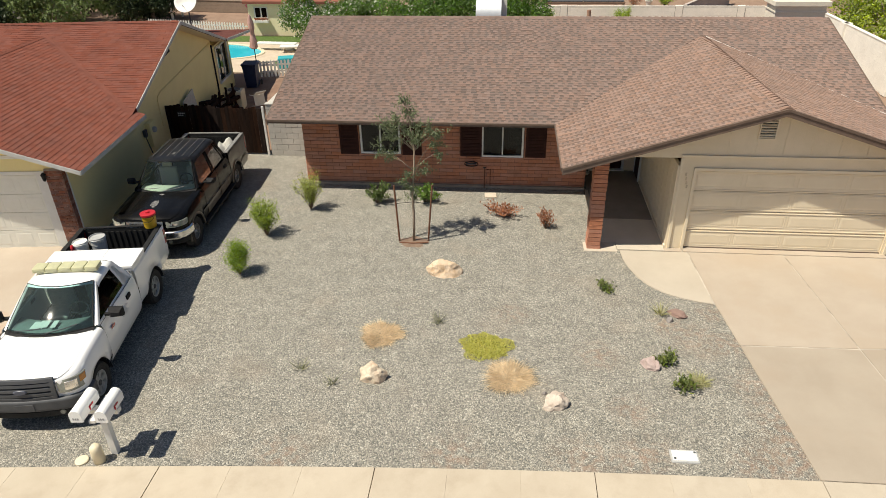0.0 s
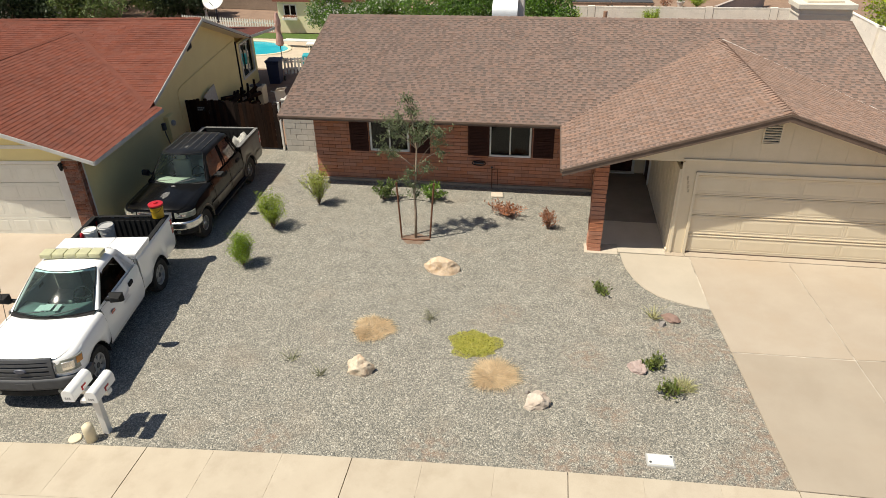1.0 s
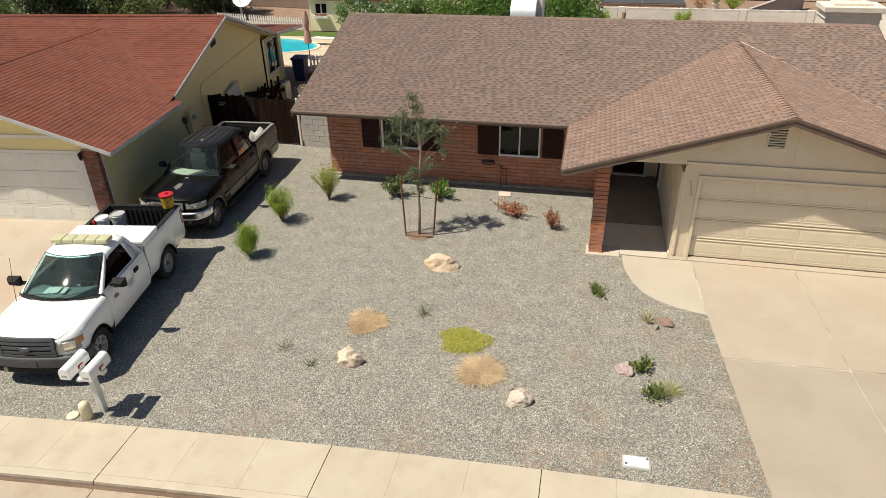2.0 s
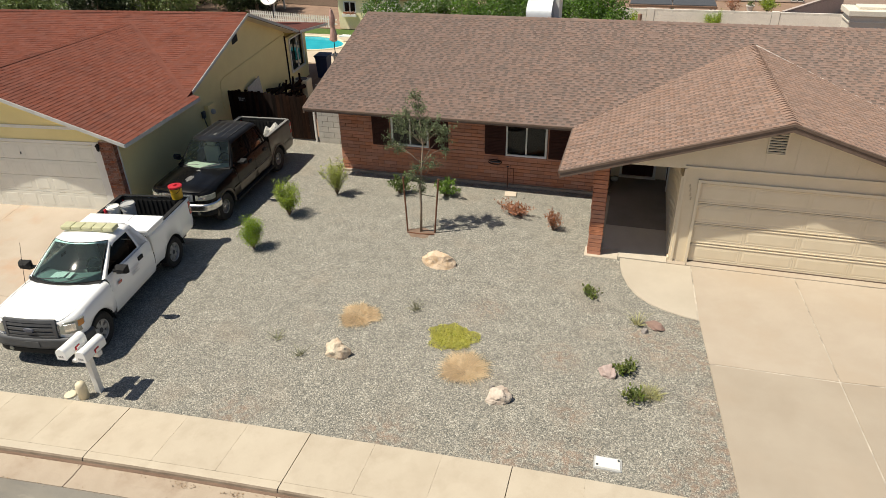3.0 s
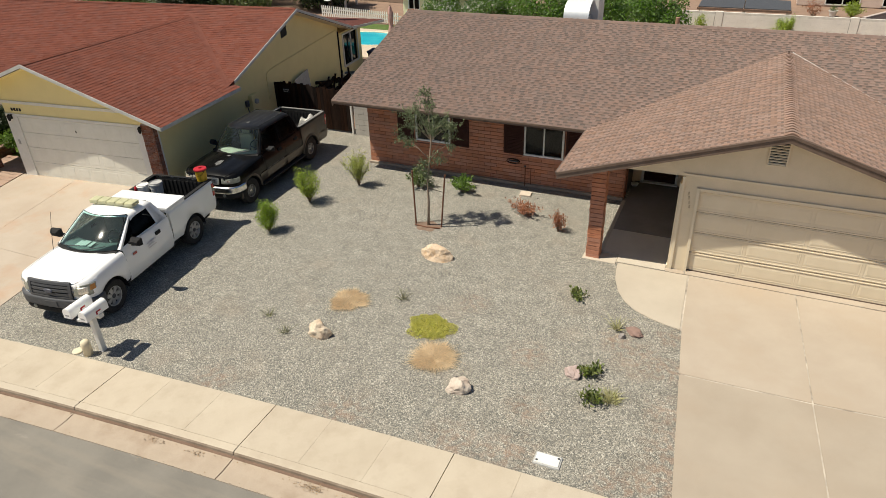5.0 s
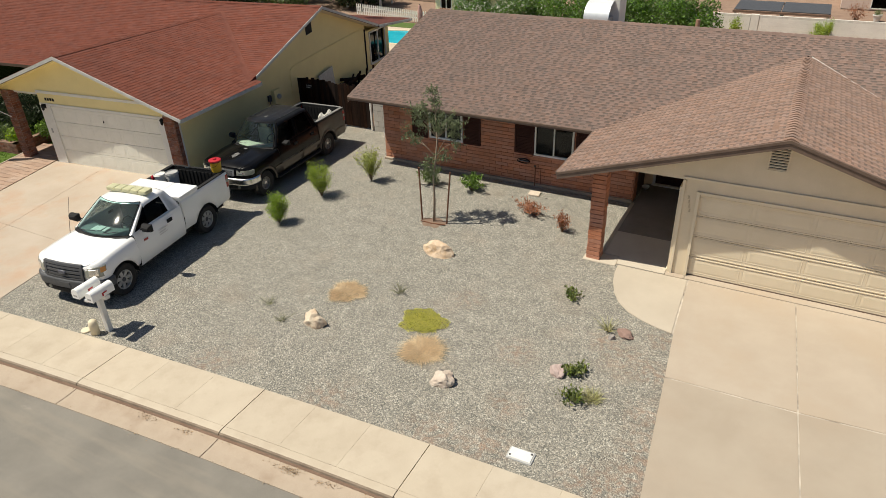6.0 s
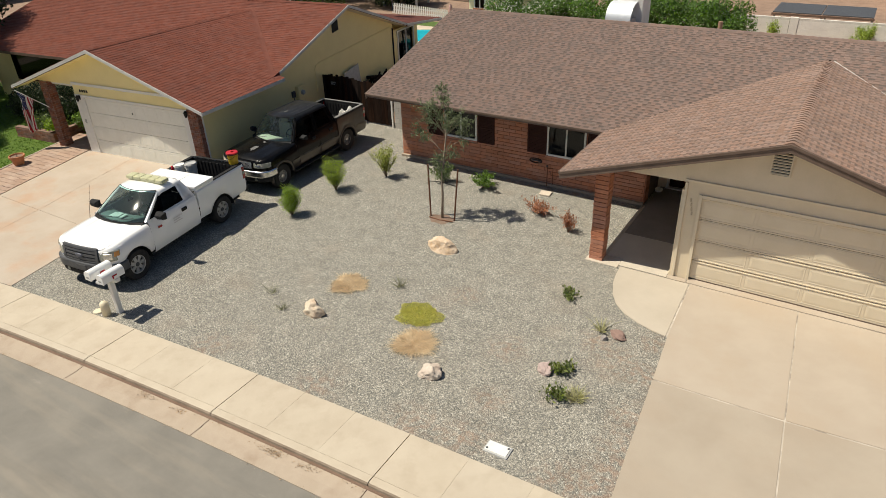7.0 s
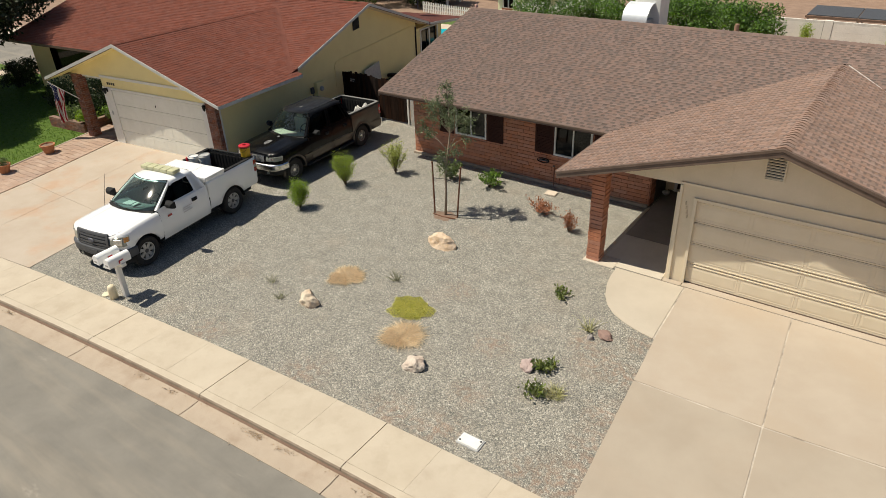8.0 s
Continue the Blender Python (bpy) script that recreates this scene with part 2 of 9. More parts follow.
BLOCKJOINT = mat("block_mortar", (0.33, 0.31, 0.28), None, 4, 0.95)
FENCEWOOD = mat("dark_weathered_wood", (0.014, 0.008, 0.006), (0.03, 0.017, 0.012), 9, 0.9, bump=0.003, bscale=50, piece=0.4, spec=0.1, streak=0.12)
WINDOWGLASS = glass_mat("window_glass", (0.2, 0.27, 0.27), 0.5)
CARGLASS = glass_mat("car_glass", (0.64, 0.84, 0.82), 1.0, 0.03)
CLEARCAR = glass_mat("clear_car_glass", (0.82, 0.95, 0.9), 1.0, 0.02)
DARKGLASS = glass_mat("privacy_glass", (0.1, 0.11, 0.11), 0.5, ior=1.18)
CARWHITE = mat("white_car_paint", (0.92, 0.92, 0.915), (0.9, 0.9, 0.89), 2, 0.25, grain=0.012, coat=0.8)
CARBLACK = mat("black_car_paint", (0.005, 0.005, 0.0055), (0.008, 0.0078, 0.0075), 3, 0.16, grain=0.1, spec=0.2)
CARROOF = mat("dusty_black_paint", (0.008, 0.008, 0.009), (0.015, 0.0145, 0.014), 2, 0.3, grain=0.15, coat=0.0, spec=0.25, stain=(0.04, 0.039, 0.038), stain_scale=5, stain_amount=0.4)
CARTAUPE = mat("bronze_grey_paint", (0.066, 0.054, 0.042), (0.08, 0.066, 0.052), 3, 0.35, grain=0.06, coat=0.4, metal=0.3)
PEELED = mat("peeled_paint", (0.24, 0.235, 0.23), (0.03, 0.03, 0.03), 20, 0.7)
CHROME = mat("chrome", (0.88, 0.88, 0.87), None, 4, 0.22, metal=1.0, grain=0.0)
ALLOY = mat("alloy_metal", (0.46, 0.46, 0.46), (0.38, 0.38, 0.38), 9, 0.38, metal=0.5, grain=0.04)
DULLALLOY = mat("dull_alloy_metal", (0.3, 0.3, 0.3), (0.2, 0.2, 0.2), 9, 0.35, metal=0.6, grain=0.05)
GREYPLASTIC = mat("dark_grey_plastic", (0.065, 0.068, 0.075), (0.08, 0.083, 0.09), 5, 0.55, grain=0.08)
BLACKPLASTIC = mat("black_plastic", (0.016, 0.016, 0.017), (0.024, 0.024, 0.024), 6, 0.7, grain=0.1, spec=0.2)
RUBBER = mat("tyre_rubber", (0.022, 0.021, 0.02), (0.035, 0.033, 0.03), 10, 0.85, bump=0.002, bscale=60)
HEADLIGHT = mat("clear_headlight", (0.34, 0.35, 0.3), (0.22, 0.23, 0.2), 14, 0.12, coat=1.0, grain=0.05)
AMBER = mat("amber_lens", (0.62, 0.26, 0.05), None, 6, 0.2, coat=0.8)
REDLENS = mat("red_lens", (0.35, 0.02, 0.02), None, 6, 0.2, coat=0.8)
LIGHTBAR = mat("yellowed_clear_plastic", (0.56, 0.55, 0.34), (0.48, 0.47, 0.3), 9, 0.35, grain=0.08)
SEAT = mat("grey_seat_cloth", (0.42, 0.41, 0.37), (0.35, 0.34, 0.31), 8, 0.9)
DASH = mat("dash_plastic", (0.2, 0.23, 0.22), None, 8, 0.7)
RUST = mat("rusty_steel_stake", (0.13, 0.055, 0.03), (0.18, 0.085, 0.05), 14, 0.85, bump=0.001)
BARK = mat("pale_bark", (0.34, 0.27, 0.2), (0.22, 0.17, 0.13), 18, 0.9, bump=0.003, bscale=60)

# ---- builders ----
AT_WORLD = {}


def thing(name, label, category, at=(0, 0, 0), turn=0.0, group="", kind="", world_parts=False):
    """An empty at a thing's base; with world_parts its parts are given in world metres."""
    e = new(name)
    e.empty_display_size = 0.2
    e.matrix_basis = pose(*at, 0, 0, turn)
    if world_parts:
        AT_WORLD[name, e.name] = e.matrix_basis.inverted()
    return tagged(e, label, category, group, kind)


def mesh_of(bm, name, material, smooth=False):
    me = bpy.data.meshes.new(name)
    bm.to_mesh(me)
    bm.free()
    for m in material if isinstance(material, (list, tuple)) else [material]:
        me.materials.append(m)
    if smooth:
        me.shade_smooth()
    return me


def hang(ob, parent):
    ob.parent = parent
    for (n, full), inv in AT_WORLD.items():
        if full == parent.name:
            ob.matrix_parent_inverse = inv
    return ob


def part(name, bm, material, parent, label="", smooth=False, kind=""):
    ob = new(name, mesh_of(bm, name, material, smooth))
    hang(ob, parent)
    return tagged(ob, label, kind=kind)


def solo(name, bm, material, label, category, kind="", smooth=False, group=""):
    ob = new(name, mesh_of(bm, name, material, smooth))
    return tagged(ob, label, category, group, kind)


def box(bm, x0, x1, y0, y1, z0, z1, bevel=0.0, m=None):
    vs = [bm.verts.new(m @ Vector(p) if m else p) for p in ((x0, y0, z0), (x1, y0, z0), (x1, y1, z0), (x0, y1, z0), (x0, y0, z1), (x1, y0, z1), (x1, y1, z1), (x0, y1, z1))]
    fs = [bm.faces.new([vs[i] for i in q]) for q in ((3, 2, 1, 0), (4, 5, 6, 7), (0, 1, 5, 4), (1, 2, 6, 5), (2, 3, 7, 6), (3, 0, 4, 7))]
    if bevel:
        es = list({e for f in fs for e in f.edges})
        bmesh.ops.bevel(bm, geom=es, offset=bevel, segments=2, profile=0.6, affect="EDGES")
    return bm


def tube(bm, path, radii, seg=8, cap=True):
    """A round tube along a path, with a radius at each of its points."""
    pts = [Vector(p) for p in path]
    rings = []
    for i, p in enumerate(pts):
        d = (pts[min(i + 1, len(pts) - 1)] - pts[max(i - 1, 0)]).normalized()
        a = d.cross(Vector((0, 0, 1)) if abs(d.z) < 0.9 else Vector((1, 0, 0))).normalized()
        c = d.cross(a)
        r = radii[i] if isinstance(radii, (list, tuple)) else radii
        rings.append([bm.verts.new(p + r * (math.cos(2 * math.pi * k / seg) * a + math.sin(2 * math.pi * k / seg) * c)) for k in range(seg)])
    for r0, r1 in zip(rings, rings[1:]):
        for k in range(seg):
            bm.faces.new((r0[k], r0[(k + 1) % seg], r1[(k + 1) % seg], r1[k]))
    if cap:
        bm.faces.new(rings[0][::-1])
        bm.faces.new(rings[-1])
    return bm


def lathe(bm, profile, seg=24, axis="z", at=(0, 0, 0)):
    """Turn (radius, height) points about an axis."""
    o = Vector(at)
    rings = []
    for r, h in profile:
        ring = []
        for k in range(seg):
            a = 2 * math.pi * k / seg
            p = Vector((r * math.cos(a), r * math.sin(a), h))
            if axis == "x":
                p = Vector((p.z, p.x, p.y))
            ring.append(bm.verts.new(o + p))
        rings.append(ring)
    for r0, r1 in zip(rings, rings[1:]):
        for k in range(seg):
            bm.faces.new((r0[k], r0[(k + 1) % seg], r1[(k + 1) % seg], r1[k]))
    if profile[0][0] > 1e-6:
        bm.faces.new(rings[0][::-1])
    if profile[-1][0] > 1e-6:
        bm.faces.new(rings[-1])
    return bm


def prism(bm, poly, offset, bevel=0.0):
    """A flat polygon in space, thickened by an offset vector."""
    a = [bm.verts.new(p) for p in poly]
    b = [bm.verts.new(Vector(p) + Vector(offset)) for p in poly]
    n = len(poly)
    fs = [bm.faces.new(a), bm.faces.new(b[::-1])]
    fs += [bm.faces.new((a[i], b[i], b[(i + 1) % n], a[(i + 1) % n])) for i in range(n)]
    if bevel:
        bmesh.ops.bevel(bm, geom=list({e for f in fs for e in f.edges}), offset=bevel, segments=2, affect="EDGES")
    bmesh.ops.recalc_face_normals(bm, faces=bm.faces[:])
    return bm


def grid(bm, rows, close=False):
    """A sheet over rows of points."""
    vs = [[bm.verts.new(p) for p in row] for row in rows]
    for r0, r1 in zip(vs, vs[1:]):
        n = len(r0)
        for k in range(n if close else n - 1):
            q = (r0[k], r0[(k + 1) % n], r1[(k + 1) % n], r1[k])
            if len({v.co.to_tuple(5) for v in q}) >= 3:
                try:
                    bm.faces.new(q)
                except ValueError:
                    pass
    return vs


def raw_mesh(name, verts, faces, material, smooth=False):
    me = bpy.data.meshes.new(name)
    me.from_pydata(verts, [], faces)
    me.materials.append(material)
    if smooth:
        me.shade_smooth()
    return me


def wall_cells(bm, x0, x1, z0, z1, holes, y0, y1):
    """A wall in the xz plane, y0 to y1 thick, with rectangular holes (x0, x1, z0, z1)."""
    xs = sorted({x0, x1, *[v for h in holes for v in h[:2] if x0 < v < x1]})
    zs = sorted({z0, z1, *[v for h in holes for v in h[2:] if z0 < v < z1]})
    for a, b in zip(xs, xs[1:]):
        for c, d in zip(zs, zs[1:]):
            if not any(h[0] <= (a + b) / 2 <= h[1] and h[2] <= (c + d) / 2 <= h[3] for h in holes):
                box(bm, a, b, y0, y1, c, d)
    bmesh.ops.remove_doubles(bm, verts=bm.verts[:], dist=1e-5)

    def solid(p):
        return x0 < p.x < x1 and z0 < p.z < z1 and not any(h[0] < p.x < h[1] and h[2] < p.z < h[3] for h in holes)

    inner = []
    for f in bm.faces:
        c, q = f.calc_center_median(), f.normal
        if abs(q.y) < 0.5 and solid(c + q * 0.01) and solid(c - q * 0.01):
            inner.append(f)
    bmesh.ops.delete(bm, geom=inner, context="FACES_ONLY")
    return bm


def spans(a, b, holes):
    """What is left of the stretch a to b when the holes are cut out."""
    out = [(a, b)]
    for h0, h1 in holes:
        out = [s for p, q in out for s in ((p, min(q, h0)), (max(p, h1), q)) if s[1] - s[0] > 0.03]
    return out


def pieces_wall(parent, m, length, height, holes, brick_l, brick_h, depth, joint, material, name, keep=lambda x, z: True, limit=300, seed=1, rough=0.004, z0=0.0):
    """Courses in running bond on the plane m (x along, z up, -y outwards). Whole ones near by are parts, the cut and further ones one joined part."""
    rng = random.Random(seed)
    shared = []
    for k in range(4):
        bm = bmesh.new()
        w, h = brick_l - joint, brick_h - joint
        box(bm, -w / 2, w / 2, -depth, 0.0, -h / 2, h / 2)
        for v in bm.verts:
            v.co += Vector((rng.uniform(-1, 1), rng.uniform(-1, 1) if v.co.y < -depth / 2 else 0, rng.uniform(-1, 1))) * rough
        shared.append(mesh_of(bm, name, material))
    verts, faces, count, row = [], [], 0, 0
    z = z0
    while z + brick_h * 0.6 < height:
        top = min(z + brick_h, height)
        x = -brick_l / 2 if row % 2 else 0.0
        cut = [(h[0], h[1]) for h in holes if h[2] < (z + top) / 2 < h[3]]
        while x < length:
            for a, b in spans(max(x, 0), min(x + brick_l, length), cut):
                whole = b - a > brick_l - 1e-3 and top - z > brick_h - 1e-3
                if whole and count < limit and keep((a + b) / 2, (z + top) / 2):
                    ob = new(name, shared[rng.randrange(4)])
                    hang(ob, parent)
                    ob.matrix_basis = m @ Matrix.Translation(((a + b) / 2, rng.uniform(-0.003, 0.003), (z + top) / 2))
                    count += 1
                else:
                    j = joint / 2
                    n = len(verts)
                    d = depth + rng.uniform(-rough, rough)
                    for p in ((a + j, -d, z + j), (b - j, -d, z + j), (b - j, 0, z + j), (a + j, 0, z + j), (a + j, -d, top - j), (b - j, -d, top - j), (b - j, 0, top - j), (a + j, 0, top - j)):
                        verts.append(m @ (Vector(p) + Vector((rng.uniform(-1, 1), 0, rng.uniform(-1, 1))) * rough))
                    faces += [tuple(n + i for i in q) for q in ((3, 2, 1, 0), (4, 5, 6, 7), (0, 1, 5, 4), (1, 2, 6, 5), (3, 0, 4, 7))]
            x += brick_l
        z += brick_h
        row += 1
    if verts:
        ob = new(name + "_field", raw_mesh(name + "_field", verts, faces, material))
        hang(ob, parent)
        tagged(ob, kind="stuff")


def shingle_plane(parent, origin, along, up, rise, intervals, material, name="shingle", exposure=0.143, tab=0.3, gap=0.006, thick=0.014, near=None, limit=300, seed=1, lift=0.004, levels=(0.3, 1.0, 1.5), regular=False, jitter=0.45, low_share=0.9, blend=None, warp=None, drift=None, band=0.5, vary=0.0):
    """Courses of shingles on a roof plane. along: unit vector along the eave; up: level unit vector from the eave to the ridge; rise: height
    per metre of it. intervals(v) gives the stretches along the eave that the plane covers v level metres up."""
    rng = random.Random(seed)
    keep_low = low_share if regular else 0.85
    o, a = Vector(origin), Vector(along)
    s = (Vector(up) + Vector((0, 0, rise)))
    slope = s.length
    s.normalize()
    n = a.cross(s)
    if n.z < 0:
        n = -n
    basis = Matrix((a, s, n)).transposed().to_4x4()

    def tab_verts(w, e, t):
        return [(0, -0.01, t), (w, -0.01, t), (w, e * band, t * 0.5), (0, e * band, t * 0.5), (w, e, 0.003), (0, e, 0.003), (0, -0.01, -0.002), (w, -0.01, -0.002)]

    quads = [(0, 1, 2, 3), (3, 2, 4, 5), (6, 7, 1, 0), (6, 0, 5), (1, 7, 4)]
    shared = []
    for f in levels:
        me = raw_mesh(name, tab_verts(tab - gap, exposure, thick * f), quads, material)
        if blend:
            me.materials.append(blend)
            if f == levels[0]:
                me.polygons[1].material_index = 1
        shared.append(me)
    verts, faces, count, second = [], [], 0, []
    length = max(v for v in (x / 100 for x in range(0, 1200)) if intervals(v))
    row, d = 0, 0.0
    while d < length * slope:
        v = (d + exposure / 2) / slope
        for u0, u1 in intervals(v) if v < length else []:
            u = (math.floor(u0 / (2 * tab)) - 1) * 2 * tab + ((row % 2) * tab if drift is None else (row * drift) % (2 * tab)) + rng.uniform(-jitter, jitter) * tab if regular else u0 - rng.random() * tab
            step = 0 if regular else row
            while u < u1:
                step += 1
                wide = tab * (1 + vary * rng.uniform(-1, 1))
                p, q = max(u, u0), min(u + wide, u1)
                if q - p > 0.02:
                    whole = q - p > tab - 1e-4
                    base = o + a * p + s * d + n * lift
                    if warp:
                        base += warp(base)
                    if whole and near and count < limit and near(base):
                        ob = new(name, shared[0 if step % 2 and rng.random() < keep_low else rng.randrange(1, 3)])
                        hang(ob, parent)
                        ob.matrix_basis = Matrix.Translation(base) @ basis
                        count += 1
                    else:
                        k = len(verts)
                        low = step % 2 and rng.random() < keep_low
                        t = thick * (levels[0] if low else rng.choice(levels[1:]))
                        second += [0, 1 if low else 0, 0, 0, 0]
                        e = min(exposure, length * slope - d)
                        for x, y, z in tab_verts(q - p - gap, e, t):
                            verts.append(base + a * x + s * y + n * z)
                        faces += [tuple(k + i for i in f) for f in quads]
                u += wide
        d += exposure
        row += 1
    me = raw_mesh(name + "_field", verts, faces, material)
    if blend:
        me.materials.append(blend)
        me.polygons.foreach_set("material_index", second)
    ob = new(name + "_field", me)
    hang(ob, parent)
    tagged(ob, kind="stuff")


def ridge_caps(parent, p, q, rise, material, name="ridge_cap", step=0.15, half=0.16, lift=0.025, limit=150, butt=0.02):
    """Bent cap shingles lapped along a ridge."""
    p, q = Vector(p), Vector(q)
    d = (q - p).normalized()
    w = d.cross(Vector((0, 0, 1))).normalized()
    verts = []
    for l, t in ((0.0, butt), (0.22, 0.0)):
        for k in (-1, -0.15, 0.15, 1):
            verts.append((k * half, l, t * (1.0 if abs(k) < 1 else 0.4) - abs(k) * half * rise))
    for k in (-1, 1):
        verts.append((k * half, 0, -abs(k) * half * rise - 0.02))
    me = raw_mesh(name, verts, [(0, 1, 5, 4), (1, 2, 6, 5), (2, 3, 7, 6), (8, 9, 3, 2, 1, 0)], material)
    basis = Matrix((w, d, Vector((0, 0, 1)))).transposed().to_4x4()
    n = int((q - p).length / step)
    for i in range(n):
        ob = new(name, me)
        hang(ob, parent)
        ob.matrix_basis = Matrix.Translation(p + d * (i * step) + Vector((0, 0, lift))) @ basis


def leaf_mesh(name, centres, size, material, rng, aspect=0.45, droop=0.3):
    """Many small folded leaves at given places."""
    c = np.asarray(centres, float)
    n = len(c)
    d = rng.normal(size=(n, 3))
    d[:, 2] -= droop
    d /= np.linalg.norm(d, axis=1)[:, None]
    e = np.cross(d, rng.normal(size=(n, 3)))
    e /= np.linalg.norm(e, axis=1)[:, None] + 1e-9
    f = np.cross(d, e)
    s = size * rng.uniform(0.6, 1.3, (n, 1))
    v = np.empty((n, 4, 3))
    v[:, 0] = c
    v[:, 1] = c + d * s * 0.5 + e * s * aspect * 0.5 + f * s * 0.08
    v[:, 2] = c + d * s
    v[:, 3] = c + d * s * 0.5 - e * s * aspect * 0.5 + f * s * 0.08
    me = bpy.data.meshes.new(name)
    me.vertices.add(4 * n)
    me.vertices.foreach_set("co", v.ravel())
    me.loops.add(4 * n)
    me.loops.foreach_set("vertex_index", np.arange(4 * n, dtype=np.int32))
    me.polygons.add(n)
    me.polygons.foreach_set("loop_start", np.arange(0, 4 * n, 4, dtype=np.int32))
    me.update(calc_edges=True)
    me.materials.append(material)
    return me


def blades(name, roots, tips, width, material):
    """Thin tapering blades from roots to tips, bent a little."""
    r, t = np.asarray(roots, float), np.asarray(tips, float)
    n = len(r)
    d = t - r
    side = np.cross(d, np.random.default_rng(n).normal(size=(n, 3)))
    side *= width / 2 / (np.linalg.norm(side, axis=1)[:, None] + 1e-9)
    mid = r + d * 0.55 + np.array([0, 0, 1]) * np.linalg.norm(d, axis=1)[:, None] * 0.08
    v = np.stack([r - side, r + side, mid + side * 0.8, mid - side * 0.8, t], 1)
    f = [q for i in range(n) for q in ((5 * i, 5 * i + 1, 5 * i + 2, 5 * i + 3), (5 * i + 3, 5 * i + 2, 5 * i + 4))]
    return raw_mesh(name, v.reshape(-1, 3).tolist(), f, material)


def walls(parent, material, label, boxes):
    """Each box a wall part of its own."""
    for b in boxes:
        bm = bmesh.new()
        box(bm, *b)
        part("wall", bm, material, parent, label)

# ---- ground, street, pavement ----
def edge_y(x):
    """The yard's edge along the sidewalk, on the street's slow bend."""
    x = max(-45.0, min(45.0, x))
    return -0.05 + 0.0607 * x - 0.00308 * x * x


def strip(bm, offsets, xs):
    """A sheet along the bend: (distance towards the street, height) across, xs along."""
    return grid(bm, [[(x, edge_y(x) - d, z) for d, z in offsets] for x in xs])


XS = [-700, -200, -90, -45] + [x * 1.5 - 45 for x in range(1, 60)] + [45, 90, 200, 700]
bm = bmesh.new()
strip(bm, [(700, -0.2), (60, -0.2), (9.4, -0.2), (9.39, -0.06), (9.0, -0.2), (1.3, -0.2), (1.24, -0.06), (0, -0.06), (-12, -0.05), (-60, -0.05), (-900, -0.05)], XS)
solo("ground", bm, DIRT, "bare dry tan earth reaching the horizon", "ground", "structure")

bm = bmesh.new()
strip(bm, [(9.0, -0.15), (5.3, -0.105), (1.72, -0.145)], XS[3:-3])
solo("road", bm, ASPHALT, "worn sun-bleached grey asphalt street", "road", "structure")

bm = bmesh.new()
xs = [-8.6 + 0.5 * i for i in range(32)] + [7.2]
grid(bm, [[(x - (0.2 * (k / 14 * 13.4) * max(0, min(1, (-4 - x) / 4))), edge_y(x) + k / 14 * (13.4 - edge_y(x)), 0.0) for k in range(15)] for x in [min(x, 7.2) for x in xs]])
gravel = solo("gravel_yard", bm, GRAVEL, "grey crushed gravel front yard", "gravel", "structure")

rng = np.random.default_rng(7)
n = 85000
px, py = rng.uniform(-8.0, 6.7, n), rng.uniform(-0.7, 11.0, n)
ok = (py > -0.05 + 0.0607 * px - 0.00308 * px * px + 0.03) & ~((px > 4.4) & (py > 7.0)) & ~((px - 7.1) ** 2 + (py - 7.3) ** 2 < 5.0)
px, py = px[ok], py[ok]
n = len(px)
s = rng.uniform(0.006, 0.016, (n, 1))
octa = np.array([(1, 0, 0), (-0.2, 1, 0.1), (-0.9, -0.3, 0), (0.1, -0.9, 0.1), (0.05, 0.1, 0.8)])
ang = rng.uniform(0, 6.28, n)
ca, sa = np.cos(ang), np.sin(ang)
loc = octa[None] * s[:, None] * rng.uniform(0.7, 1.3, (n, 1, 3))
vx = loc[..., 0] * ca[:, None] - loc[..., 1] * sa[:, None] + px[:, None]
vy = loc[..., 0] * sa[:, None] + loc[..., 1] * ca[:, None] + py[:, None]
vz = loc[..., 2] + 0.001
tri = np.array([(0, 1, 4), (1, 2, 4), (2, 3, 4), (3, 0, 4)])
idx = (np.arange(n)[:, None, None] * 5 + tri[None]).reshape(-1, 3)
PEBBLE = mat("pebble", (0.28, 0.266, 0.234), (0.325, 0.298, 0.25), 3, 0.8, grain=0.1, piece=0.36)
me = bpy.data.meshes.new("loose_gravel")
me.vertices.add(5 * n)
me.vertices.foreach_set("co", np.stack([vx, vy, vz], -1).ravel())
me.loops.add(idx.size)
me.loops.foreach_set("vertex_index", idx.ravel().astype(np.int32))
me.polygons.add(len(idx))
me.polygons.foreach_set("loop_start", np.arange(0, idx.size, 3, dtype=np.int32))
me.update(calc_edges=True)
me.materials.append(PEBBLE)
tagged(new("loose_gravel", me), "loose grey and tan gravel stones over the yard", "gravel", kind="stuff")

# sidewalk squares with grooves, curb pieces and gutter
pavement = thing("pavement", "pale tan concrete sidewalk with scored squares", "sidewalk", (0, -0.6, 0), kind="structure", world_parts=True)
SQ = 1.173
for i in range(-26, 14):
    bold = i % 3 == 0
    x0, x1 = i * SQ + (0.007 if bold else 0.0007), (i + 1) * SQ - (0.007 if (i + 1) % 3 == 0 else 0.0007)
    bm = bmesh.new()
    q = [(x0, edge_y(x0)), (x1, edge_y(x1)), (x1, edge_y(x1) - 1.08), (x0, edge_y(x0) - 1.08)]
    prism(bm, [(x, y, 0.012) for x, y in q], (0, 0, -0.07), 0.002)
    part("slab", bm, WALKWAY, pavement)
CURBFACE = mat("dark_curb_face", (0.25, 0.2, 0.15), (0.32, 0.26, 0.2), 2.5, 0.9, bump=0.004, bscale=60, stain=(0.17, 0.125, 0.09), stain_scale=3.0, stain_amount=0.6)
curb = thing("curb", "pale concrete curb with rounded edge and narrow gutter", "curb", (0, -1.3, 0), kind="structure", world_parts=True)
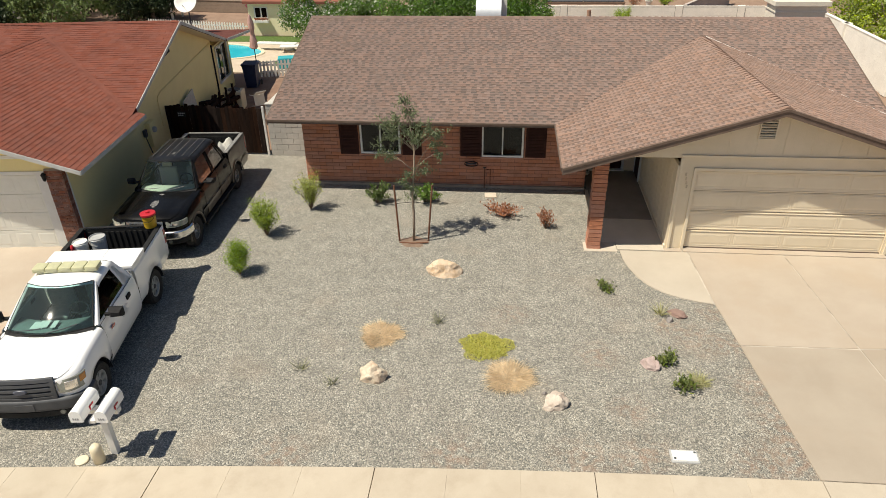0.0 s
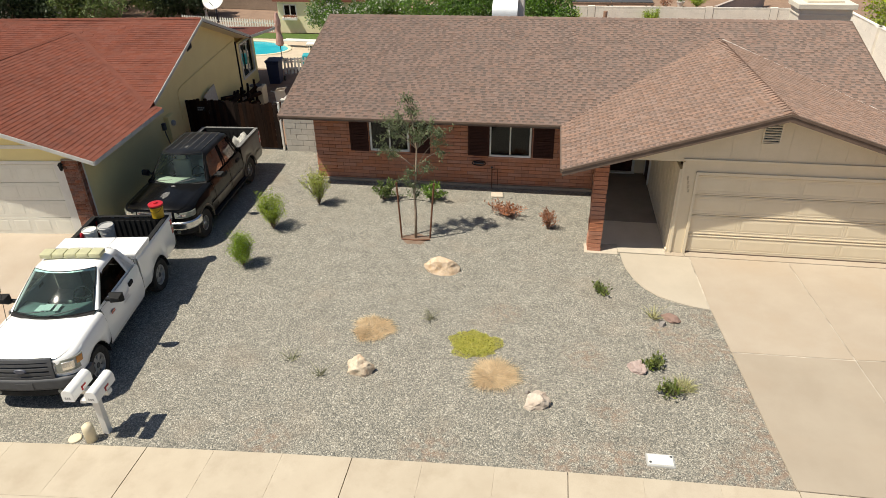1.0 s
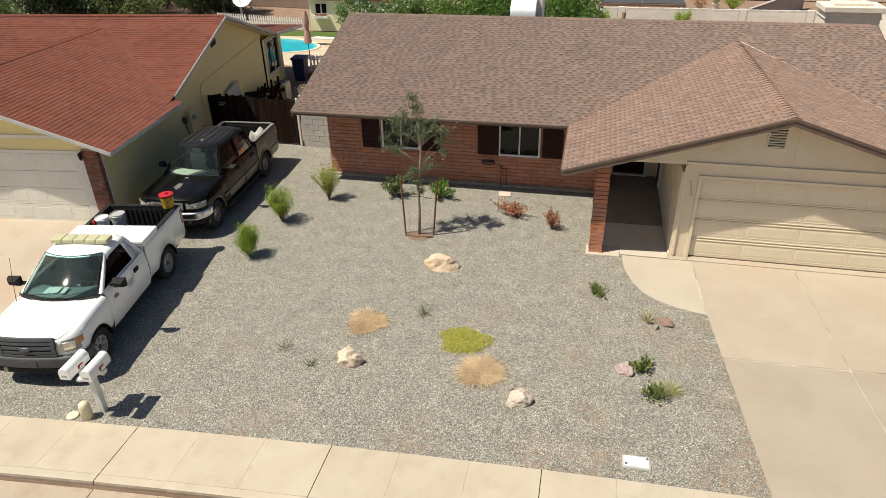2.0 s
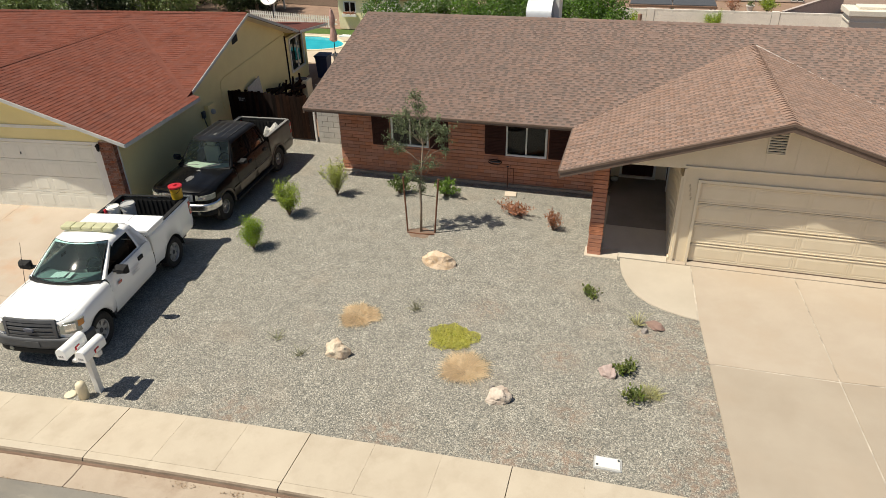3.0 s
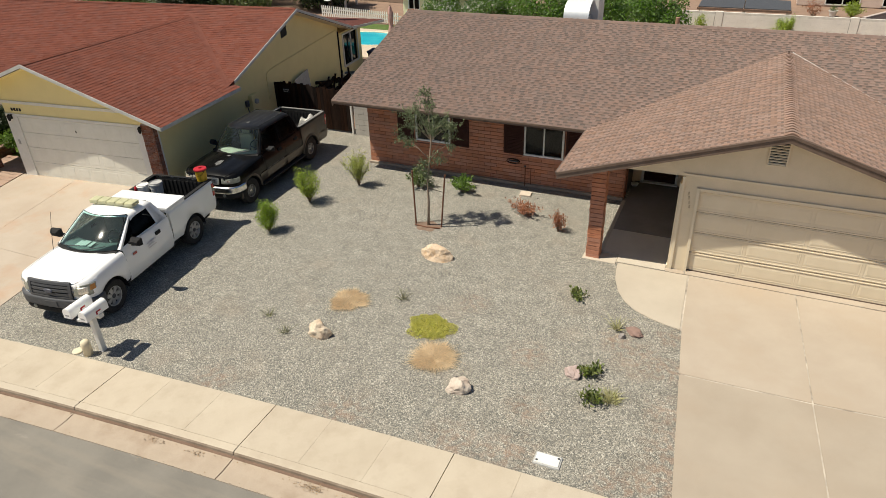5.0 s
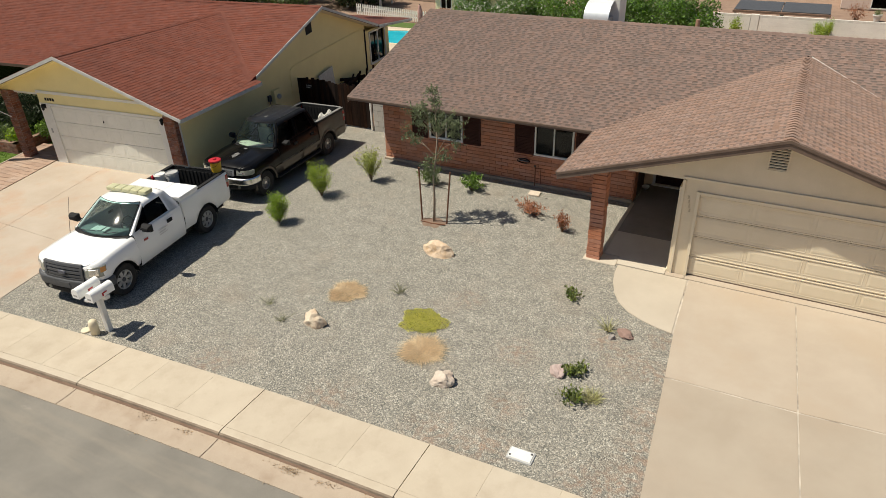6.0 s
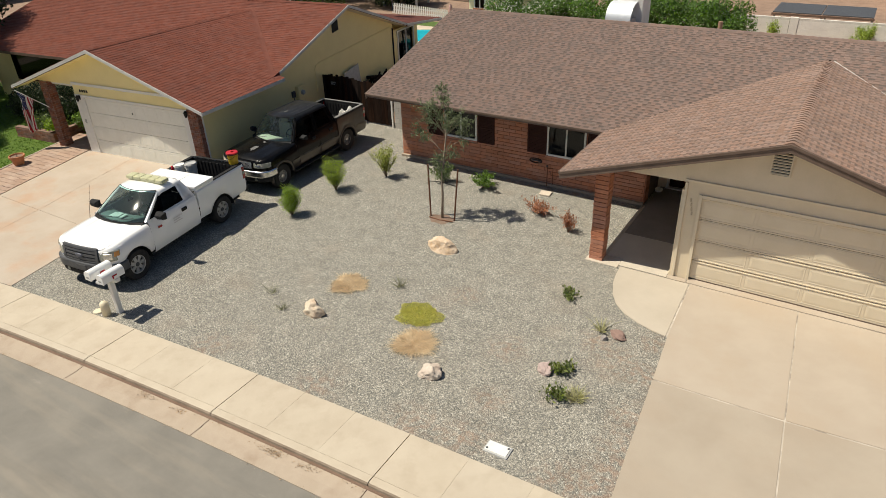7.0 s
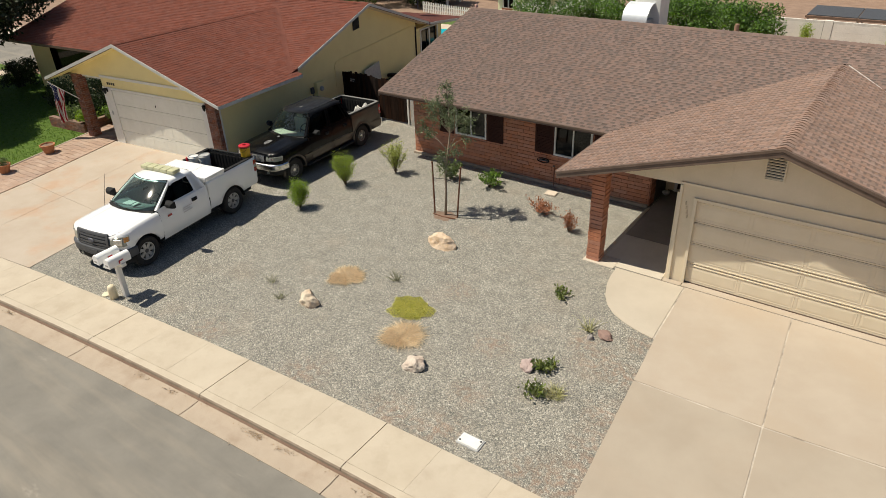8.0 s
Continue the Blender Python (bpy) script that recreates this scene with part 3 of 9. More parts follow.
for i in range(-9, 5):
    x0, x1 = i * SQ * 3 + 0.008, (i + 1) * SQ * 3 - 0.008
    bm = bmesh.new()
    prof = [(1.085, 0.012), (1.18, 0.01), (1.222, -0.002), (1.243, -0.03), (1.252, -0.12), (1.3, -0.2), (1.085, -0.2)]
    grid(bm, [[(x0 + (x1 - x0) * k / 4, edge_y(x0 + (x1 - x0) * k / 4) - d, z) for d, z in prof] for k in range(5)], close=True)
    bmesh.ops.recalc_face_normals(bm, faces=bm.faces[:])
    # faces turned to the street take the darker, browner colour
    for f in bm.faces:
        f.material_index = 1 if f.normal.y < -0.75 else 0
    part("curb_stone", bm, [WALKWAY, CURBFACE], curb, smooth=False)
    bm = bmesh.new()
    prof = [(1.275, -0.118), (1.5, -0.135), (1.735, -0.13), (1.735, -0.25), (1.275, -0.25)]
    grid(bm, [[(x0 + (x1 - x0) * k / 4, edge_y(x0 + (x1 - x0) * k / 4) - d, z) for d, z in prof] for k in range(5)], close=True)
    part("gutter_pan", bm, GUTTER, curb)
bm = bmesh.new()
strip(bm, [(1.75, -0.22), (1.27, -0.2), (1.2, -0.05), (0.0, -0.03)], XS[8:-12])
solo("paving_bed", bm, JOINT, "dark packed bed under the sidewalk joints", "ground", "structure")


def arc_pts():
    return [(4.86, 7.25), (4.88, 6.9), (4.95, 6.5), (5.1, 6.05), (5.3, 5.7), (5.58, 5.42), (5.95, 5.22), (6.3, 5.1), (6.58, 5.04)]


driveway = thing("driveway", "stained pale concrete driveway in large slabs", "driveway", (9, 4, 0), kind="structure", world_parts=True)


def slab(poly, top=0.018, name="slab", parent=driveway, material=CONCRETE, low=-0.1):
    bm = bmesh.new()
    prism(bm, [(x, y, top) for x, y in poly], (0, 0, low), 0.005)
    return part(name, bm, material, parent)


def left_x(y):
    return 6.61 + (5.04 - y) * 0.085


g = 0.009
slab([(6.53, 7.28), (left_x(5.04) + g, 5.04), (left_x(3.6) + g, 3.61), (9.045 - g, 3.66), (8.802 - g, 7.28)])
slab([(8.81 + g, 7.28), (9.05 + g, 3.66), (12.3, 3.88), (12.3, 7.28)])
slab([(left_x(3.58) + g, 3.58), (left_x(0.22), edge_y(7) + 0.015), (9.282 - g, edge_y(9.4) + 0.015), (9.042 - g, 3.63)], material=FRONTSLAB)
slab([(9.29 + g, edge_y(9.4) + 0.015), (12.6, edge_y(12.6) + 0.015), (12.3, 3.85), (9.05 + g, 3.63)], material=FRONTSLAB)
slab([(5.96, 7.3), (5.96, 7.47), (6.4, 7.47), (6.4, 7.3)], 0.02)
slab([(6.42, 7.3), (6.42, 7.62), (11.2, 7.62), (11.2, 7.3)], 0.03)
slab(arc_pts() + [(6.5, 7.28), (4.86, 7.28)], 0.02, "walkway_slab", material=WALKGREY)
bm = bmesh.new()
prism(bm, [(x, y, 0.01) for x, y in ((6.44, 7.6), (6.5, 5.12), (left_x(5.0) + 0.03, 5.0), (left_x(0.45) + 0.03, 0.45), (12.5, 0.3), (12.2, 7.6))], (0, 0, -0.05))
solo("driveway_bed", bm, PALEJOINT, "pale filler in the driveway joints", "ground", "structure")

# neighbour's drive, brick border and lawn
ndrive = thing("driveway", "pale concrete driveway with orange stains beside a brick border", "driveway", (-12, 3, 0), kind="structure", world_parts=True)
SL = 0.2


def ndx(x, y):
    return x - (y - 0) * SL


def climb(y):
    """The neighbour's drive rises towards the garage."""
    return 0.13 * max(0.0, min(1.0, (y - 2.12) / 3.9))


g = 0.005
for (a, b) in ((-13.2, -11.0), (-11.0, -7.94)):
    for (c, d) in ((None, 2.12), (2.12, 6.4)):
        y0a, y0b = (edge_y(a) + 0.03, edge_y(b) + 0.03) if c is None else (c, c)
        bm = bmesh.new()
        prism(bm, [(x, y, 0.012 + climb(y)) for x, y in ((ndx(a, y0a) + g, y0a + g), (ndx(b, y0b) - g, y0b + g), (ndx(b, d) - g, d - g), (ndx(a, d) + g, d - g))], (0, 0, -0.25))
        part("slab", bm, NDRIVE, ndrive)
bm = bmesh.new()
prism(bm, [(ndx(x, y), y, 0.002 + climb(y)) for x, y in ((-13.15, 2.12), (-8.0, 2.12), (-8.0, 6.3), (-13.15, 6.3))], (0, 0, -0.2))
prism(bm, [(ndx(x, y), y, 0.002) for x, y in ((-13.15, -1.2), (-8.0, -0.6), (-8.0, 2.12), (-13.15, 2.12))], (0, 0, -0.2))
solo("driveway_bed", bm, PALEJOINT, "pale filler in the drive joints", "ground", "structure")

# leaf litter and grit in the gutter
LITTER = mat("brown_leaf_litter", (0.31, 0.225, 0.15), (0.37, 0.28, 0.19), 30, 0.95, piece=0.4)
gl = np.random.default_rng(31)
lx, lw = [], []
for x, m in ((-6.3, 60), (-1.6, 50), (-0.7, 40), (1.6, 160), (2.3, 60), (4.2, 70), (-9.5, 50)):
    lx.append(gl.normal(x, 0.12, m))
    lw.append(gl.normal(1.36, 0.035, m))
lx.append(gl.uniform(-14, 8, 200))
lw.append(1.27 + np.abs(gl.normal(0, 0.035, 200)))
lx.append(gl.uniform(-14, 8, 160))
lw.append(1.735 + gl.normal(0.0, 0.05, 160))
lx, lw = np.concatenate(lx), np.clip(np.concatenate(lw), 1.262, 1.85)
ly = -0.05 + 0.0607 * lx - 0.00308 * lx * lx - lw
ln = len(lx)
la = gl.uniform(0, 6.28, ln)
ls = gl.uniform(0.006, 0.017, ln)
lv = np.empty((ln, 4, 3))
for k, (dx, dy, dz) in enumerate(((1, 0, 0.002), (0, 0.6, 0.008), (-1, 0, 0.004), (0, -0.6, 0.0))):
    lv[:, k] = np.stack([lx + ls * (dx * np.cos(la) - dy * np.sin(la)), ly + ls * (dx * np.sin(la) + dy * np.cos(la)), -0.121 + dz - 0.01 * (lw > 1.6) + gl.uniform(0, 0.01, ln)], 1)
tagged(new("leaf_litter", raw_mesh("leaf_litter", lv.reshape(-1, 3).tolist(), [(4 * i, 4 * i + 1, 4 * i + 2, 4 * i + 3) for i in range(ln)], LITTER)), "dry brown leaf litter and grit along the gutter", "leaf litter", kind="stuff")

# ---- the brick ranch house ----
RISE = 0.3
EY, EZ = 9.98, 2.32          # front eave
RX0, RX1 = -4.75, 12.03      # rakes
RUN = 5.68                   # eave to ridge
GX, GHALF, GY = 7.94, 4.67, 6.98   # garage ridge, half span, front rake
GR = 0.318                   # garage pitch
GZ = EZ + GR * GHALF
GZR = 3.69                   # the garage ridge sinks a little towards the main roof
VA = (GZR - EZ) / RISE       # how far up the main slope the garage ridge meets it
KV = VA / GHALF
RZ = EZ + RISE * RUN
house = thing("house", "single-storey brick ranch house with brown shingle roof and attached garage", "house", (4, 11, 0), world_parts=True)

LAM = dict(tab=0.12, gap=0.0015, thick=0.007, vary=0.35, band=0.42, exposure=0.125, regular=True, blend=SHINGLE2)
# roof decks
bm = bmesh.new()


def deck(bm, pts, t=0.11):
    prism(bm, [Vector(p) for p in pts], (0, 0, -t))


def sag(p):
    """How far the garage roof lies under its level plane."""
    return Vector((0, 0, -(GZ - GZR) * (p.y - GY) / (EY + VA - GY) * max(0.0, 1 - abs(p.x - GX) / GHALF)))


def mz(y):
    return EZ + RISE * (y - EY)


deck(bm, [(RX0, EY, EZ), (GX - GHALF, EY, EZ), (GX, EY + VA, GZR), (RX1, EY + (GX + GHALF - RX1) * KV, mz(EY + (GX + GHALF - RX1) * KV)), (RX1, EY + RUN, RZ), (RX0, EY + RUN, RZ)])
deck(bm, [(RX0, EY + RUN, RZ), (RX1, EY + RUN, RZ), (RX1, EY + 2 * RUN, EZ), (RX0, EY + 2 * RUN, EZ)])
LOW = 0.045                  # the garage decking lies clear under its sagging shingles
deck(bm, [(GX - GHALF, GY, EZ - LOW), (GX, GY, GZ - LOW), (GX, EY + VA, GZR - LOW), (GX - GHALF, EY, EZ - LOW)], 0.075)
deck(bm, [(GX, GY, GZ - LOW), (GX + GHALF, GY, EZ - LOW), (GX + GHALF, EY, EZ - LOW), (GX, EY + VA, GZR - LOW)], 0.075)
roof = part("roof", bm, ROOFBASE, house, "weathered brown asphalt shingle roof")

shingle_plane(roof, (0, EY, EZ), (1, 0, 0), (0, 1, 0), RISE, lambda v: ([] if v > RUN else [(RX0, RX1)] if v > VA else [(RX0, GX - GHALF + v / KV)] + ([(GX + GHALF - v / KV, RX1)] if GX + GHALF - v / KV < RX1 else [])), SHINGLE, seed=3, **LAM)
shingle_plane(roof, (0, EY + 2 * RUN, EZ), (1, 0, 0), (0, -1, 0), RISE, lambda v: [(RX0, RX1)] if v < RUN else [], SHINGLE, seed=4, **LAM)
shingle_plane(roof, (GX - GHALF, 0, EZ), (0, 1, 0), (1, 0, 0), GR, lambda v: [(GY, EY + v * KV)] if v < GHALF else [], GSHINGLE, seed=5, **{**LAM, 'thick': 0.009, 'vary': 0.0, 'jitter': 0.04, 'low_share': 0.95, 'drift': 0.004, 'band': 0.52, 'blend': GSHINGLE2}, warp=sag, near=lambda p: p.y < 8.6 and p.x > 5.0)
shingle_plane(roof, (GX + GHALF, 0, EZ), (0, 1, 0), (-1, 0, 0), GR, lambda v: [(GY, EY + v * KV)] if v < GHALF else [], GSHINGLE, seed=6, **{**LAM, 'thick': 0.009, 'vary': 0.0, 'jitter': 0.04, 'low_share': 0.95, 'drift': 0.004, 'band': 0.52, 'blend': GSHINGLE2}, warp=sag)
ridge_caps(roof, (GX, GY, GZ), (GX, EY + VA - 0.15, GZR), GR, GSHINGLE, lift=0.01, butt=0.032, half=0.13, step=0.17)
ridge_caps(roof, (RX0, EY + RUN, RZ), (RX1, EY + RUN, RZ), RISE, SHINGLE, lift=0.008, butt=0.014, step=0.2)
VALLEY = mat("pale_valley_metal", (0.72, 0.67, 0.62), None, 6, 0.5)
bm = bmesh.new()
a, b = Vector((GX + 0.1, EY + VA - 0.1 * KV, GZR - 0.1 * RISE * KV)), Vector((GX + GHALF - 0.6, EY + 0.6 * KV, EZ + 0.6 * RISE * KV))
tube(bm, [a + Vector((0, 0, 0.004)), b + Vector((0, 0, 0.004))], 0.022, 6)
part("valley_flashing", bm, VALLEY, roof, "pale metal valley flashing")

# fascia and drip edges
for p, q, nm in (((RX0, EY, EZ), (GX - GHALF, EY, EZ), "eave_fascia"), ((GX - GHALF, GY, EZ), (GX - GHALF, EY, EZ), "eave_fascia"), ((GX + GHALF, GY, EZ), (GX + GHALF, EY, EZ), "eave_fascia"),
                 ((RX0, EY, EZ), (RX0, EY + RUN, RZ), "rake_fascia"), ((RX0, EY + 2 * RUN, EZ), (RX0, EY + RUN, RZ), "rake_fascia"), ((RX1, EY + 0.6, mz(EY + 0.6)), (RX1, EY + RUN, RZ), "rake_fascia"),
                 ((GX - GHALF, GY, EZ), (GX, GY, GZ), "rake_fascia"), ((GX + GHALF, GY, EZ), (GX, GY, GZ), "rake_fascia")):
    p, q = Vector(p), Vector(q)
    out = Vector((0, 0, 1)).cross(q - p).normalized()
    c = Vector((GX, 12, 0))
    if (p + out - c).length < (p - out - c).length:
        out = -out
    bm = bmesh.new()
    for z0, z1, w0, w1 in ((0.004, -0.045, 0.0, 0.045), (-0.05, -0.09, 0.0, 0.03)) if nm == "eave_fascia" else ((0.004, -0.055, 0.0, 0.045), (-0.064, -0.17, 0.0, 0.03)):
        ring = [p + out * w0 + Vector((0, 0, z1)), p + out * w1 + Vector((0, 0, z1)), p + out * w1 + Vector((0, 0, z0)), p + out * w0 + Vector((0, 0, z0))]
        prism(bm, ring, q - p)
    part(nm, bm, FASCIA, roof)
    if p.y == GY and q.y == GY:
        bm = bmesh.new()
        prism(bm, [p + out * 0.0 + Vector((0, 0, -0.0635)), p + out * 0.047 + Vector((0, 0, -0.0635)), p + out * 0.047 + Vector((0, 0, -0.0555)), p + Vector((0, 0, -0.0555))], q - p)
        part("drip_edge", bm, PALEDRIP, roof, "pale metal drip edge")
# soffits
bm = bmesh.new()
box(bm, RX0 + 0.02, GX - GHALF + 0.9, EY + 0.06, 10.85, 2.185, 2.205)
part("soffit", bm, FASCIA, house, "brown painted soffit boards")

# brick front wall
FY = 10.92
GF = 7.48
WIN = [(-2.345, -1.15, 1.0, 2.0), (1.24, 2.46, 0.965, 2.0)]
wall = None
bm = bmesh.new()
wall_cells(bm, -4.06, 4.29, 0, 2.2, WIN, FY, FY + 0.2)
wall = part("wall", bm, MORTAR, house, "red slump brick front wall with recessed joints")
BH, BL = 0.1135, 0.405
pieces_wall(wall, Matrix.Translation((-4.06, FY, 0)), 8.35, 2.2, [(a + 4.06 - 0.02, b + 4.06 + 0.02, c - 0.04, d + 0.1) for a, b, c, d in WIN], BL, BH, 0.022, 0.014, BRICK, "brick", keep=lambda x, z: x > 1.2, seed=11)
bm = bmesh.new()
box(bm, -4.08, 4.3, FY - 0.12, FY + 0.01, -0.05, 0.075, 0.01)
part("footing", bm, JOINT, house, "dusty concrete footing strip")
# side walls and back
bm = bmesh.new()
prism(bm, [(-4.055, FY + 0.1, 2.2), (-4.055, 20.6, 2.2), (-4.055, EY + RUN, RZ - 0.16)], (0.18, 0, 0))
part("gable_wall", bm, BRICK, house, "red brick end gable")
bm = bmesh.new()
box(bm, -4.06, -3.86, FY + 0.2, 20.6, 0, 2.4)
sw = part("wall", bm, MORTAR, house, "red slump brick side wall")
pieces_wall(sw, Matrix.Translation((-4.06, 20.6, 0)) @ Matrix.Rotation(radians(-90), 4, "Z"), 20.6 - FY, 2.3, [], BL, BH, 0.02, 0.014, BRICK, "brick", limit=0, seed=12)
walls(house, TANSIDING, "tan painted rear wall", [(-3.86, 11.7, 20.4, 20.6, 0, 2.3), (11.5, 11.72, FY + 0.05, 20.4, 0, 2.4), (11.6, 11.75, GF + 0.15, FY + 0.05, 0, 2.3)])
bm = bmesh.new()
prism(bm, [(11.71, FY + 0.1, 2.3), (11.71, 20.5, 2.3), (11.71, EY + RUN, RZ - 0.16)], (-0.18, 0, 0))
part("gable_wall", bm, TANSIDING, house, "tan painted end gable")

# windows with shutters
def shutter(x0, x1, z0, z1):
    bm = bmesh.new()
    y = FY - 0.03
    box(bm, x0, x1, y - 0.008, y, z0, z1)
    w = 0.06
    for a, b, c, d in ((x0, x0 + w, z0, z1), (x1 - w, x1, z0, z1), (x0 + w, x1 - w, z0, z0 + w), (x0 + w, x1 - w, z1 - w, z1), (x0 + w, x1 - w, (z0 + z1) / 2 - w / 2, (z0 + z1) / 2 + w / 2)):
        box(bm, a, b, y - 0.032, y - 0.006, c, d, 0.004)
    sh = part("shutter", bm, SHUTTER, house, "dark brown louvred shutter")
    k = z0 + w
    while k < z1 - w:
        bm = bmesh.new()
        box(bm, x0 + w, x1 - w, y - 0.02, y - 0.009, k, k + 0.028)
        part("slat", bm, SHUTTER, sh)
        k += 0.045
    return sh


for x0, x1, z0, z1 in WIN:
    bm = bmesh.new()
    f = 0.055
    for a, b, c, d in ((x0, x0 + f, z0, z1), (x1 - f, x1, z0, z1), (x0 + f, x1 - f, z0, z0 + f), (x0 + f, x1 - f, z1 - f, z1)):
        box(bm, a, b, FY - 0.045, FY + 0.06, c, d, 0.004)
    win = part("window", bm, WHITE, house, "white-framed sliding window")
    xm = (x0 + x1) / 2
    bm = bmesh.new()
    box(bm, xm - 0.02, xm + 0.02, FY - 0.02, FY + 0.03, z0 + f, z1 - f, 0.003)
    part("mullion", bm, WHITE, win)
    for a, b, dy in ((x0 + f, xm - 0.02, 0.0), (xm + 0.02, x1 - f, 0.018)):
        bm = bmesh.new()
        box(bm, a, b, FY + dy, FY + dy + 0.006, z0 + f, z1 - f)
        part("pane", bm, WINDOWGLASS, win)
    bm = bmesh.new()
    box(bm, x0 - 0.02, x1 + 0.02, FY - 0.06, FY + 0.02, z0 - 0.05, z0 - 0.004, 0.008)
    part("sill", bm, BRICK, win, "brick sill")
    bm = bmesh.new()
    box(bm, x0 + 0.03, x1 - 0.03, FY + 0.25, FY + 0.27, z0, z1)
    for k in range(9):
        xx = x0 + 0.06 + k * (x1 - x0 - 0.12) / 9
        box(bm, xx, xx + 0.09, FY + 0.19, FY + 0.215, z0 + 0.02, z1 - 0.02, 0.01)
    part("curtain", bm, mat("dim_curtain", (0.085, 0.105, 0.108), (0.065, 0.08, 0.082), 8, 0.9), win, "drawn grey curtain")
for a, b in ((-2.96, -2.4), (-1.1, -0.52), (0.62, 1.25), (2.52, 3.11)):
    shutter(a, b, 0.98, 1.96)

# porch pillar of brick
PX0, PX1, PY0, PY1 = 4.045, 4.375, 7.3, 7.63
bm = bmesh.new()
box(bm, PX0 + 0.02, PX1 - 0.02, PY0 + 0.02, PY1 - 0.02, 0, 2.44)
pillar = part("pillar", bm, MORTAR, house, "square red slump brick porch pillar")
rng_p = random.Random(5)
pm = []
for k in range(3):
    bm = bmesh.new()
    box(bm, -0.165, 0.165, -0.165, 0.165, -BH / 2 + 0.007, BH / 2 - 0.005, 0.008)
    for v in bm.verts:
        v.co += Vector((rng_p.uniform(-1, 1), rng_p.uniform(-1, 1), 0)) * 0.004
    pm.append(mesh_of(bm, "brick", BRICK))
for k in range(21):
    ob = new("brick", pm[k % 3])
    hang(ob, pillar)
    ob.matrix_basis = Matrix.Translation(((PX0 + PX1) / 2 + rng_p.uniform(-0.006, 0.006), (PY0 + PY1) / 2, BH * (k + 0.5))) @ Matrix.Rotation(radians(90 * (k % 4)), 4, "Z")
bm = bmesh.new()
box(bm, 4.25, 6.05, GF + 0.03, 12.6, 2.43, 2.46)
part("porch_ceiling", bm, TANTRIM, house, "tan painted porch ceiling")

# garage front
DOOR = (6.4, 11.12, 0.0, 2.13)
bm = bmesh.new()
wall_cells(bm, 6.06, 11.75, 0.0, 2.47, [(DOOR[0], DOOR[1], -1, DOOR[3])], GF, GF + 0.15)
part("wall", bm, TANSIDING, house, "tan painted garage wall")
bm = bmesh.new()
gz = lambda x: GZ - GR * abs(x - GX) - 0.13
prism(bm, [(3.7, GF - 0.01, gz(3.7)), (4.44, GF - 0.01, 2.43), (6.06, GF - 0.01, 2.44), (11.75, GF - 0.01, 2.47), (12.1, GF - 0.01, gz(12.1)), (GX, GF - 0.01, gz(GX))], (0, 0.12, 0))
gable = part("gable_wall", bm, TANSIDING, house, "tan plywood gable with grooved joints")
for x in [4.6 + 0.61 * k for k in range(12)]:
    zt = gz(x) - 0.01
    zb = 2.46
    if zt - zb > 0.06:
        bm = bmesh.new()
        box(bm, x - 0.005, x + 0.005, GF - 0.017, GF - 0.011, zb, zt)
        part("siding_batten", bm, TANTRIM, gable)
# garage trim: band over the door, jambs
bm = bmesh.new()
box(bm, 6.03, 11.8, GF - 0.045, GF - 0.012, 2.47, 2.52, 0.004)
part("trim", bm, TANTRIM, house, "tan trim band over the garage door")
bm = bmesh.new()
for x0, x1 in ((6.03, 6.09), (6.36, 6.43), (11.17, 11.24), (11.52, 11.58)):
    box(bm, x0, x1, GF - 0.04, GF - 0.004, 0.0, 2.2 if 6.2 < x0 < 11.4 else 2.44, 0.004)
box(bm, 6.36, 11.24, GF - 0.036, GF - 0.002, 2.13, 2.2, 0.004)
part("door_casing", bm, TANTRIM, house, "tan garage door casing")
bm = bmesh.new()
box(bm, 5.98, 6.06, GF - 0.02, 12.3, 0, 2.25)
part("wall", bm, TANSIDING, house, "tan plywood wall beside the porch")
for y in [7.8 + 0.4 * k for k in range(10)]:
    bm = bmesh.new()
    box(bm, 5.972, 5.979, y, y + 0.008, 0.1, 2.2)
    part("siding_batten", bm, TANTRIM, house)
bm = bmesh.new()
box(bm, 5.955, 5.979, GF - 0.02, 11.4, 0.02, 0.1)
part("baseboard", bm, TANTRIM, house)

